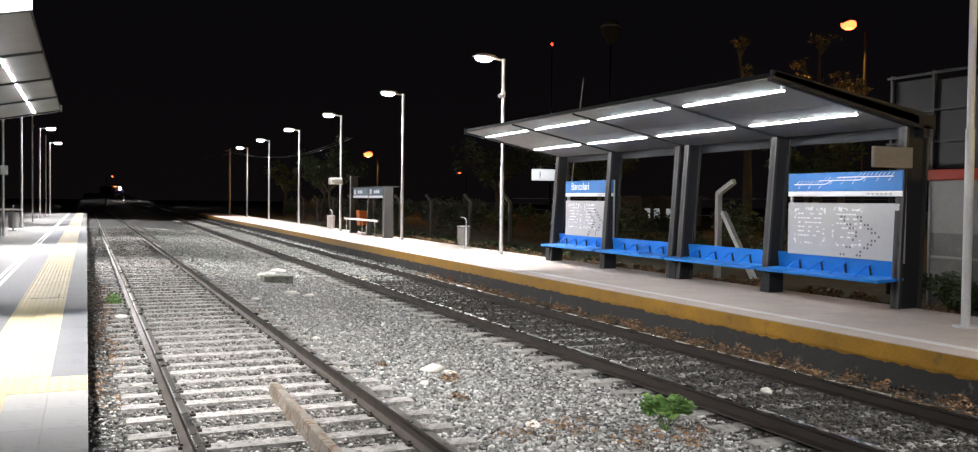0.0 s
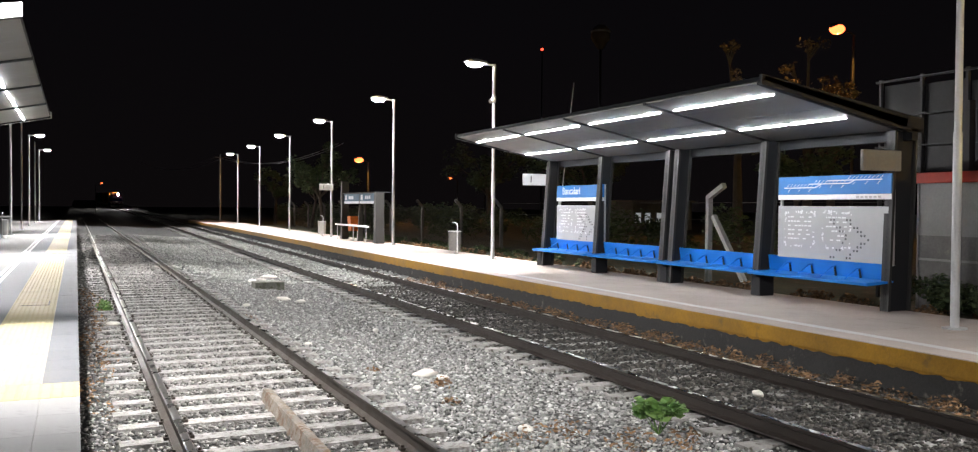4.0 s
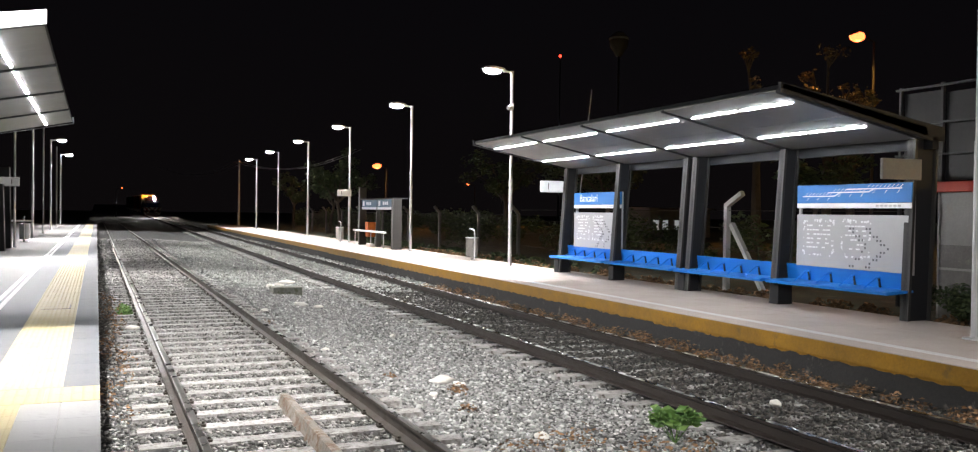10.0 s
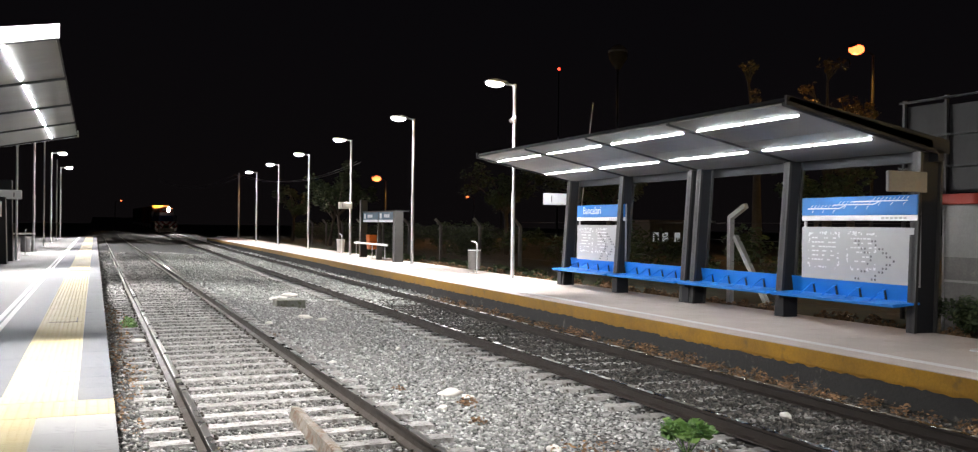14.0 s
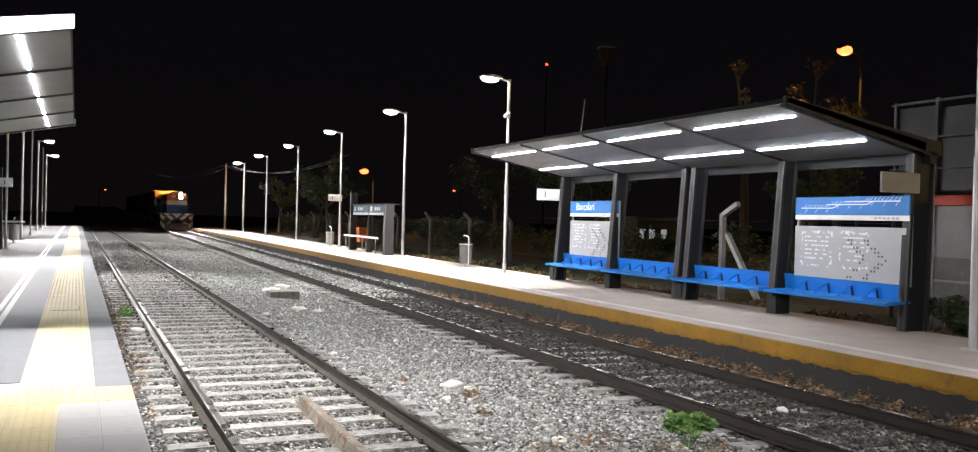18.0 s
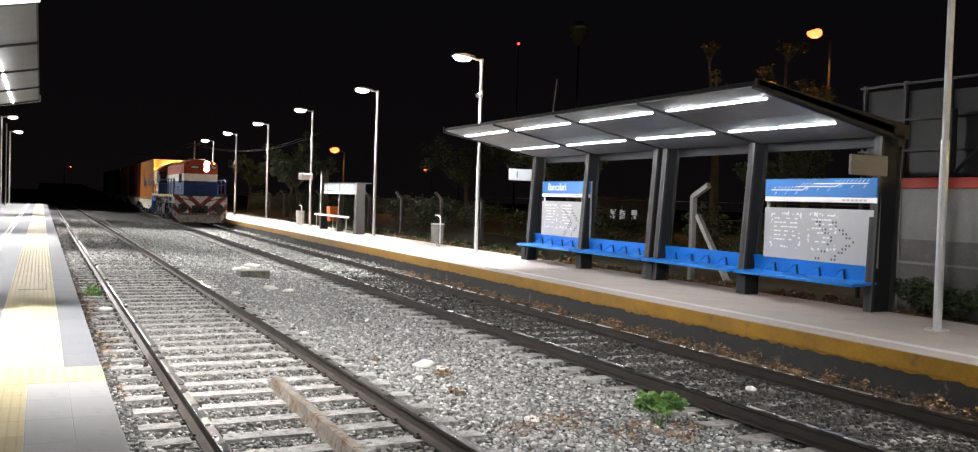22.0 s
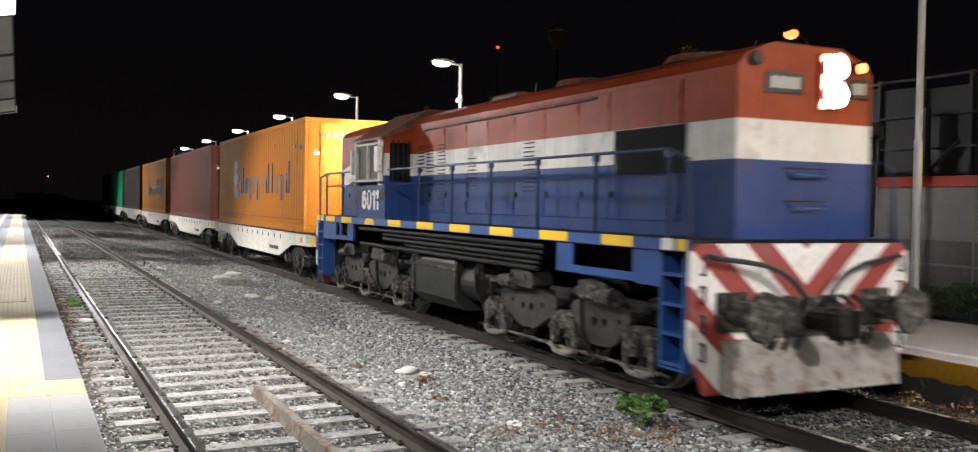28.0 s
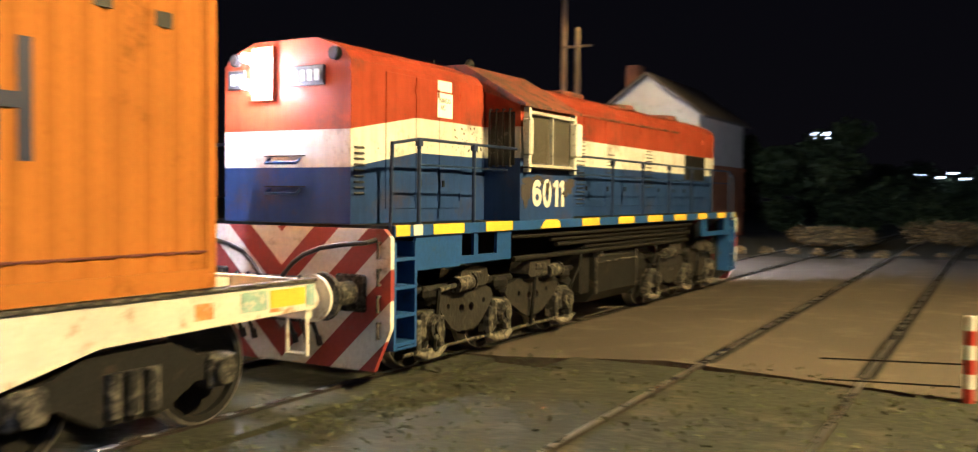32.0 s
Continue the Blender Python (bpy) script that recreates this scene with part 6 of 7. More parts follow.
# ---------------------------------------------------------------- materials of the surroundings
M["leaf"] = island_stone("leaves", (0.025, 0.045, 0.015), (0.09, 0.12, 0.045), 0.7)
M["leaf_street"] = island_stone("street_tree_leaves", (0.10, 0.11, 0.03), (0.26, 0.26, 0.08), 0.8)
# these leaves carry the street lamps' orange in their base colour
M["leaf_lamplit"] = island_stone("orange_lit_leaves", (0.05, 0.035, 0.012), (0.30, 0.20, 0.07), 0.7)
M["leaf_grass"] = island_stone("grass_blades", (0.036, 0.042, 0.020), (0.105, 0.112, 0.055), 0.8)
M["leaf_dry"] = island_stone("dry_leaves", (0.10, 0.058, 0.03), (0.34, 0.20, 0.10), 0.8)
M["leaf_weed"] = island_stone("weed_leaves", (0.07, 0.16, 0.035), (0.20, 0.34, 0.09), 0.6)
M["block"] = surface("mossy_concrete", (0.19, 0.19, 0.165), 0.9, vary=0.3, big=3, fine=30, bump=0.4, dirt=(0.10, 0.11, 0.07), dirt_at=0.55)
M["window_dim"] = glow("dim_lit_window", (0.75, 0.8, 0.85), 0.10)
M["bark"] = surface("bark", (0.09, 0.07, 0.055), 0.9, vary=0.3, big=4, fine=20, bump=0.6)
M["wood_pole"] = surface("weathered_wood_pole", (0.16, 0.11, 0.075), 0.85, vary=0.25, big=3, fine=30, bump=0.3)
M["wall_pale"] = surface("pale_wall_panel", (0.22, 0.213, 0.205), 0.7, vary=0.15, big=1, fine=25, bump=0.1, dirt=(0.22, 0.2, 0.18), dirt_at=0.6)
M["wall_grey"] = surface("stained_grey_wall", (0.13, 0.124, 0.117), 0.8, vary=0.25, big=1.5, fine=20, bump=0.2, dirt=(0.17, 0.16, 0.14), dirt_at=0.62)
M["band_red"] = surface("red_wall_band", (0.42, 0.04, 0.02), 0.5, vary=0.12, big=2, fine=30, bump=0.05)
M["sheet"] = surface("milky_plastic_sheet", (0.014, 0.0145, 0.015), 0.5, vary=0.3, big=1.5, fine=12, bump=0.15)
M["brick"] = surface("red_brick", (0.34, 0.13, 0.06), 0.85, vary=0.25, big=2, fine=25, bump=0.3)
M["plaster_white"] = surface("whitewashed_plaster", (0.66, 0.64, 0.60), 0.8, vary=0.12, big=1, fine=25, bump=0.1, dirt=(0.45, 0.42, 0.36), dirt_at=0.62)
M["roof_tile"] = surface("old_roof_sheet", (0.14, 0.12, 0.11), 0.7, vary=0.2, big=2, fine=20, bump=0.2)
M["rust_beam"] = surface("rusty_steel_beam", (0.20, 0.18, 0.155), 0.8, metal=0.1, vary=0.4, big=4, fine=30, bump=0.3, dirt=(0.12, 0.075, 0.045), dirt_at=0.52)
M["bin_orange"] = surface("orange_bin_plastic", (0.62, 0.15, 0.02), 0.45, vary=0.1, big=2, fine=40, bump=0.03)
M["bag_white"] = surface("dirty_white_plastic", (0.62, 0.60, 0.55), 0.5, vary=0.15, big=6, fine=40, bump=0.2)
M["road"] = surface("worn_road_concrete", (0.070, 0.057, 0.044), 0.8, vary=0.3, big=0.35, fine=30, bump=0.3, dirt=(0.095, 0.077, 0.058), dirt_at=0.56)
M["grass"] = surface("trodden_grass", (0.024, 0.026, 0.015), 0.95, vary=0.45, big=0.9, fine=9, bump=0.9, dirt=(0.05, 0.044, 0.030), dirt_at=0.56)
M["lamp_red"] = glow("red_warning_lens", (1.0, 0.04, 0.02), 2.2)
M["sign_lit"] = glow("lit_sign_panel", (0.9, 0.95, 1.0), 3.0)
M["window_dark"] = surface("dark_window_glass", (0.03, 0.035, 0.04), 0.15, vary=0.2, big=2, fine=30, bump=0.0)


# ---------------------------------------------------------------- signs, bins and small shelter of the far platform
def hanging_sign(x0, x1, y, z0, z1, label, arm, back=0.0):
    t = thing("platform_sign", label, "sign", pose(x0, y, z0), "hanging platform signs")
    w, h = x1 - x0, z1 - z0
    part("board", Shape().box(0, w, -0.03, 0.03, 0, h, 0.012), M["wall_pale"] if back else M["sign_white"], t)
    b = Shape()
    b.box(w * 0.28, w * 0.31, -0.034, -0.03, h * 0.25, h * 0.78)
    if not back:
        part("sign_bars", b, M["black"], t, "dark mark that cannot be read")
    if back:
        for z_ in (h * 0.3, h * 0.75):
            part("bracket", Shape().box(w * 0.5, w * 0.5 + 0.04, 0.025, back, z_, z_ + 0.04), M["dark_steel"], t)
        return
    part("arm", Shape().box(w - 0.02, w + arm, -0.02, 0.02, h * 0.2, h * 0.26).box(w - 0.02, w + arm, -0.02, 0.02, h * 0.75, h * 0.81), M["dark_steel"], t)


hanging_sign(10.62, 11.40, 22.87, 2.55, 2.86, "white platform sign hung from the shelter's end", 0.12)
hanging_sign(10.52, 11.29, 10.86, 2.55, 2.86, "dim white platform sign hung from the shelter's end", 0.0, 0.24)
hanging_sign(10.30, 11.00, 46.0, 2.72, 3.04, "white platform sign fixed to a lamp post", 0.06)
t = thing("platform_sign", "white platform sign fixed to a lamp post", "sign", NEAR @ pose(-3.1, 34.85, 2.66), "hanging platform signs")
part("board", Shape().box(0, 0.85, -0.03, 0.03, 0, 0.30, 0.012), M["sign_white"], t)
part("sign_bars", Shape().box(0.60, 0.63, -0.034, -0.03, 0.08, 0.22), M["black"], t)


def litter_bin(x, y, z, label, m):
    t = thing("litter_bin", label, "bin", pose(x, y, z), "litter bins")
    b = Shape().rod((0, 0, 0.12), (0, 0, 0.74), 0.19, 0.21, n=20)
    part("bucket", b, m, t)
    part("rim", Shape().rod((0, 0, 0.735), (0, 0, 0.765), 0.22, n=20), M["galv"], t)
    b = Shape()
    b.path([(0.0, -0.25, 0.0), (0.0, -0.25, 0.92), (0.0, -0.20, 1.0), (0.0, 0.0, 1.04), (0.0, 0.22, 1.04)], 0.022, n=8)
    part("hoop", b, M["galv"], t)
    part("foot", Shape().box(-0.16, 0.16, -0.3, 0.2, 0, 0.015).rod((0, 0, 0), (0, 0, 0.13), 0.03, n=8), M["galv"], t)


litter_bin(10.98, 28.9, TOP2, "grey steel litter bin with a bent hoop", M["wall_grey"])
litter_bin(10.62, 46.8, TOP2, "grey concrete litter bin beside the lamp post", M["concrete"])


def ticket_shelter():
    t = thing("ticket_shelter", "small dark steel ticket shelter with blue headers", "shelter", pose(10.88, 37.3, TOP2))
    for y, h, d, foot, top in ((5.78, 2.70, 0.26, 0.17, 0.16), (3.0, 2.08, 0.12, 0.13, 0.05), (0.0, 2.11, 0.30, 0.19, 0.18)):
        part("column", Shape().prism([(-foot, 0), (foot, 0), (top, h), (-top, h)], "y", y, y + d), M["column_edge"], t)
    for y0, y1 in ((0.31, 2.99), (3.13, 5.77)):
        header = part("header", Shape().box(-0.06, 0.06, y0, y1, 1.77, 2.10, 0.01), M["header_blue"], t, "dull blue header board")
        b = Shape()
        for k in range(3):
            b.box(-0.066, -0.06, y0 + 0.95 + 0.3 * k, y0 + 1.17 + 0.3 * k, 1.86, 2.0)
        b.box(-0.066, -0.06, y1 - 0.5, y1 - 0.2, 1.82, 2.04)
        tagged(part("header_bars", b, M["fascia"], header), kind="stuff", label="pale lettering that cannot be read")
        part("header_strip", Shape().box(-0.062, 0.058, y0, y1, 1.66, 1.766, 0.008), M["fascia"], t, "pale strip under the header")
    part("roof", Shape().box(-0.18, 0.45, 0.0, 5.9, 2.112, 2.15), M["dark_steel"], t)
    part("leaning_rail", Shape().rod((-0.34, 0.6, 0.69), (-0.34, 6.2, 0.69), 0.045, n=10), M["sign_white"], t, "white leaning rail")
    for y in (0.9, 3.0, 5.9):
        part("rail_post", Shape().rod((-0.34, y, 0.0), (-0.34, y, 0.68), 0.02, n=8), M["galv"], t)

ticket_shelter()
t = thing("litter_bin", "orange plastic litter bin on a post", "bin", pose(11.05, 42.3, TOP2), "litter bins")
part("bucket", Shape().prism([(-0.16, 0.40), (0.16, 0.40), (0.20, 1.02), (-0.20, 1.02)], "y", -0.28, 0.28), M["bin_orange"], t)
part("lid", Shape().box(-0.21, 0.21, -0.30, 0.30, 1.02, 1.08, 0.02), M["bin_orange"], t)
part("post", Shape().rod((0.22, 0, 0), (0.22, 0, 1.0), 0.03, n=8), M["galv"], t)

# furniture of the near platform
t = thing("ticket_shelter", "dark steel ticket post and reader cabinet", "cabinet", NEAR @ pose(-2.95, 34.4, TOP1))
part("column", Shape().prism([(-0.32, 0), (0.30, 0), (0.24, 2.2), (-0.24, 2.2)], "y", 0, 0.5), M["dark_steel"], t)
part("column", Shape().prism([(-0.30, 0), (0.30, 0), (0.24, 2.85), (-0.24, 2.85)], "y", 2.4, 2.9), M["dark_steel"], t)
part("reader_screen", Shape().box(-0.06, 0.14, -0.03, -0.001, 1.55, 2.05, 0.01), M["sign_white"], t, "pale screen")
part("leaning_rail", Shape().rod((0.15, 3.6, 0.95), (0.95, 3.6, 0.95), 0.035, n=8).rod((0.15, 3.6, 0), (0.15, 3.6, 0.95), 0.025, n=8), M["sign_white"], t)
litter = NEAR @ Vector((-2.65, 43.5, TOP1))
litter_bin(litter.x, litter.y, litter.z, "grey steel litter bin on the near platform", M["galv"])


# ---------------------------------------------------------------- fence and building behind the far platform
def fence_post(h=1.75, bend=42, tip=0.45):
    b = Shape()
    b.prism([(-0.06, 0), (0.06, 0), (0.055, h), (-0.055, h)], "x", -0.06, 0.06)
    b.box(-0.055, 0.055, -0.055, 0.055, -0.03, tip, m=Matrix.Translation((0, 0, h - 0.02)) @ Matrix.Rotation(radians(bend), 4, "X"))
    return b


def build_fence():
    mesh = fence_post().mesh("post", M["wall_grey"])
    t = thing("wire_fence", "concrete fence posts with bent tops and rusty wires", "fence", pose(15.0, 0, 0.2))
    ys = [34.25, 38.64, 43.95, 49.3, 54.6, 60.0, 65.4, 70.8, 76.2]
    for y in ys:
        part("post", mesh, None, t, m=pose(0, y, 0, 0, 0, -90))
    for z in (0.35, 0.8, 1.25, 1.7):
        part("wire", Shape().rod((0, ys[0], z), (0, ys[-1], z), 0.008, n=5), M["rail"], t)
    b = Shape()
    for i in range(int((ys[-1] - ys[0]) / 0.18)):
        y = ys[0] + 0.18 * i
        b.rod((0.01, y, 0.1), (0.01, y + 1.5, 1.65), 0.003, n=3).rod((0.01, y + 1.5, 0.1), (0.01, y, 1.65), 0.003, n=3)
    part("wire_mesh", b, M["rail"], t, "rusty chain link mesh")
    t = thing("fence_post", "braced concrete corner post with bent top", "fence post", pose(13.4, 18.45, 0.2))
    part("post", fence_post(2.05, 64, 0.62).mesh("post", M["concrete"]), None, t)
    part("brace", Shape().box(-0.055, 0.055, -0.055, 0.055, 0, 2.02, m=Matrix.Translation((0, -1.42, 0)) @ Matrix.Rotation(radians(-38), 4, "X")), M["concrete"], t)
    t = thing("boundary_wire_fence", "thin rusty fence wires between concrete posts", "fence", pose(13.4, 18.45, 0.2))
    for z in (0.5, 1.0, 1.5, 1.9):
        part("wire", Shape().rod((0, 0, z), (0.05, -5.75, z), 0.006, n=4), M["rail"], t)
        part("wire", Shape().rod((0, 0, z), (1.6, 15.6, z), 0.006, n=4), M["rail"], t)

build_fence()


def build_kiosk():
    t = thing("low_building", "low pale building with red band and sheeted frame", "building", pose(13.6, 12.6, 0.2))
    part("wall", Shape().box(0, 4.5, -17, 0, 0, 1.32), M["wall_grey"], t, "stained grey lower wall")
    part("wall", Shape().box(0.01, 4.49, -17, -0.01, 1.32, 2.24), M["wall_pale"], t, "pale upper wall")
    part("red_band", Shape().box(-0.04, 4.54, -17.04, 0.04, 2.24, 2.43, 0.01), M["band_red"], t, "red parapet band")
    b = Shape()
    for k in range(9):
        b.box(-0.012, 0.0, -2.0 * k - 0.02, -2.0 * k + 0.02, 0.0, 2.24)
    b.box(-0.012, 0.0, -17, 0, 0.88, 0.92)
    part("wall_joint", b, M["wall_pale"], t)
    for k in range(8):
        y = 1.8 - 1.0 * k
        b = Shape().box(0.9, 0.96, y - 0.03, y + 0.03, 2.43 if y < 0 else 0, 4.35)
        part("frame_post", b, M["black"], t)
        if k < 7:
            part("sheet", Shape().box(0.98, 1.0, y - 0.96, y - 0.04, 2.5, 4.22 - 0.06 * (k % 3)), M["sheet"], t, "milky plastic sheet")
    for z in (3.0, 3.6, 4.3):
        part("frame_rail", Shape().box(0.88, 0.94, -5.3, 1.9, z - 0.02, z + 0.02), M["black"], t)
    for y in (-0.4, -2.3):
        part("frame_brace", Shape().rod((0.7, y, 2.45), (0.9, y - 0.6, 3.1), 0.04, n=6), M["black"], t)
        part("frame_post", Shape().box(0.6, 0.75, y - 0.12, y + 0.12, 2.43, 3.7), M["black"], t)


build_kiosk()


# ---------------------------------------------------------------- trees, bushes and weeds
def leaf_cloud(name, centres, count, size, material, parent=None, label="", flat=0.5, seed=1):
    """Many small leaves, each two triangles bent along its rib, scattered in uneven clumps."""
    rng = np.random.default_rng(seed)
    c = np.array(centres, float)
    pick = rng.integers(0, len(c), count)
    d = rng.normal(size=(count, 3))
    d /= np.linalg.norm(d, axis=1)[:, None]
    r = rng.random(count) ** 0.45
    p = c[pick, :3] + d * (r * c[pick, 3])[:, None] * np.array([1, 1, 0.8])
    a = rng.normal(size=(count, 3))
    a[:, 2] *= flat
    a /= np.linalg.norm(a, axis=1)[:, None]
    bvec = np.cross(a, rng.normal(size=(count, 3)))
    bvec /= np.linalg.norm(bvec, axis=1)[:, None] + 1e-9
    s = size * rng.uniform(0.6, 1.4, count)[:, None]
    v = np.stack([p - a * s, p + bvec * s * 0.45 + 0.15 * s * d, p + a * s, p - bvec * s * 0.45 + 0.15 * s * d], 1).reshape(-1, 3)
    i = np.arange(count)[:, None] * 4
    fcs = np.concatenate([i + [0, 1, 2], i + [0, 2, 3]], 1).reshape(-1, 3)
    me = bpy.data.meshes.new(name)
    me.from_pydata(v.tolist(), [], fcs.tolist())
    me.materials.append(material)
    if parent is None:
        return tagged(new(name, me), label)
    return part(name, me, material, parent, label)


def tree(x, y, z, h, spread, seed, label, leaves=2600, size=0.11, leaf=None):
    rnd = random.Random(seed)
    t = thing("tree", label, "tree", pose(x, y, z), "trees behind the station")
    b = Shape()
    lean = (rnd.uniform(-0.3, 0.3), rnd.uniform(-0.3, 0.3))
    fork = h * 0.42
    b.rod((0, 0, 0), (lean[0] * 0.5, lean[1] * 0.5, fork * 0.6), 0.028 * h, 0.022 * h, n=9)
    b.rod((lean[0] * 0.5, lean[1] * 0.5, fork * 0.6), (*lean, fork), 0.022 * h, 0.017 * h, n=9)
    clumps = []
    for k in range(8):
        a = k * 0.785 + rnd.uniform(-0.3, 0.3)
        rr, zz = spread * rnd.uniform(0.35, 0.95), h * rnd.uniform(0.55, 0.95)
        mid = Vector((lean[0] + rr * 0.5 * math.cos(a), lean[1] + rr * 0.5 * math.sin(a), fork + (zz - fork) * 0.6))
        tip = Vector((lean[0] + rr * math.cos(a), lean[1] + rr * math.sin(a), zz))
        b.rod((*lean, fork * 0.95), mid, 0.012 * h, 0.008 * h, n=6).rod(mid, tip, 0.008 * h, 0.003 * h, n=5)
        for q in range(4):
            e = tip + Vector((rnd.uniform(-1, 1), rnd.uniform(-1, 1), rnd.uniform(-0.6, 0.8))) * spread * 0.28
            b.rod(mid.lerp(tip, 0.6), e, 0.004 * h, 0.0015 * h, n=4)
            clumps.append((*e, spread * rnd.uniform(0.12, 0.26)))
        clumps.append((*mid, spread * 0.2))
    part("trunk", b, M["bark"], t)
    tagged(leaf_cloud("crown", clumps, leaves, size, leaf or M["leaf"], t, "loose crown of small leaves", seed=seed), kind="stuff")


def build_green():
    for k, (x, y, h, s) in enumerate(((29.5, 38.0, 10.4, 1.2), (33.9, 38.0, 10.6, 2.0), (34.8, 37.2, 9.0, 1.7), (14.6, 64.0, 5.8, 2.4), (15.5, 72.0, 5.2, 2.2), (22.0, 52.0, 6.0, 2.8), (24.0, 43.0, 5.6, 2.6), (30.0, 52.0, 6.0, 3.0), (15.5, 88.0, 5.5, 2.2), (26.0, 30.0, 5.0, 2.4))):
        tree(x, y, 0.2, h, s, 11 + k, "dark leafy tree with leaves coloured as under orange street light" if k < 3 else "dark tree behind the platform fence", 650 if k < 3 else 2600, 0.11, M["leaf_lamplit"] if k < 3 else None)
    spots = [(17 + random.uniform(-1.2, 4), 22 + 1.2 * i + random.uniform(-0.5, 0.5), 0.7 + random.uniform(0, 0.9), random.uniform(0.5, 1.1)) for i in range(60)]
    tagged(leaf_cloud("hedge", spots, 22000, 0.09, M["leaf"], None, "dark rough hedge behind the fence", seed=4), category="hedge", kind="stuff")
    spots = [(12.85 + random.uniform(-0.2, 0.3), 8.2 + 0.35 * i, 0.45 + random.uniform(0, 0.35), 0.3) for i in range(12)]
    tagged(leaf_cloud("bush", spots, 5000, 0.05, M["leaf"], None, "dark low bush along the building", seed=6), category="bush", kind="stuff")
    # grass tufts on the verge and dry weeds under the shelter
    spots = [(12.0 + random.uniform(0, 1.3), 11 + 0.25 * i, 0.28, 0.16) for i in range(120)]
    tagged(leaf_cloud("verge_weeds", spots, 7000, 0.05, M["leaf_dry"], None, "dry weeds and litter behind the platform", seed=7), category="weeds", kind="stuff")
    spots = [(12.2 + random.uniform(0, 2.5), 25 + 0.3 * i, 0.24, 0.22) for i in range(110)]
    tagged(leaf_cloud("verge_grass", spots, 12000, 0.07, M["leaf"], None, "short grass behind the platform", seed=8), category="grass", kind="stuff")
    # the weed between the tracks
    t = thing("weed", "bright green leafy weed growing in the ballast", "plant", pose(5.15, 8.0, -0.24))
    b = Shape()
    ends = []
    for k in range(9):
        a = k * 0.7
        e = (0.17 * math.cos(a) * random.uniform(0.6, 1.2), 0.17 * math.sin(a) * random.uniform(0.6, 1.2), random.uniform(0.18, 0.34))
        b.rod((0, 0, 0), e, 0.005, 0.003, n=5)
        ends.append((*e, 0.07))
    part("stems", b, M["leaf_weed"], t)
    leaf_cloud("leaves", ends, 300, 0.062, M["leaf_weed"], t, "fresh green leaves", flat=0.25, seed=9)
    # dry leaves on the stones and along the platform foot
    spots = [(3.75, 8.0, -0.16, 0.25), (3.4, 7.8, -0.15, 0.22), (4.2, 8.1, -0.18, 0.25), (4.6, 7.6, -0.19, 0.25), (3.87, 10.7, -0.15, 0.13), (3.3, 11.6, -0.13, 0.12), (3.6, 9.6, -0.14, 0.10), (5.1, 7.5, -0.2, 0.2), (2.6, 17, -0.1, 0.2)]
    tagged(leaf_cloud("fallen_leaves", spots, 900, 0.028, M["leaf_dry"], None, "scattered brown dry leaves on the stones", flat=0.3, seed=10), category="leaves", kind="stuff")
    spots = [(8.2 + random.uniform(-0.22, 0.26), 3.0 + 0.2 * i, -0.12 + random.uniform(-0.06, 0.05), 0.15) for i in range(110)]
    tagged(leaf_cloud("fallen_leaves", spots, 8500, 0.028, M["leaf_dry"], None, "drift of dry leaves along the platform foot", flat=0.3, seed=12), category="leaves", kind="stuff")
    spots = [(0.35 + random.uniform(-0.15, 0.2) - 0.0185 * y, y, -0.03, 0.16) for y in [10 + 0.4 * i for i in range(34)]]
    tagged(leaf_cloud("fallen_leaves", spots, 900, 0.026, M["leaf_dry"], None, "brown leaves in the gap beside the near platform", flat=0.3, seed=13), category="leaves", kind="stuff")
    tagged(leaf_cloud("moss_tuft", [(0.28, 19.5, -0.05, 0.14), (0.25, 20.2, -0.05, 0.16)], 500, 0.04, M["leaf_weed"], None, "small green tuft against the near platform wall", seed=14), category="weeds", kind="stuff")


build_green()


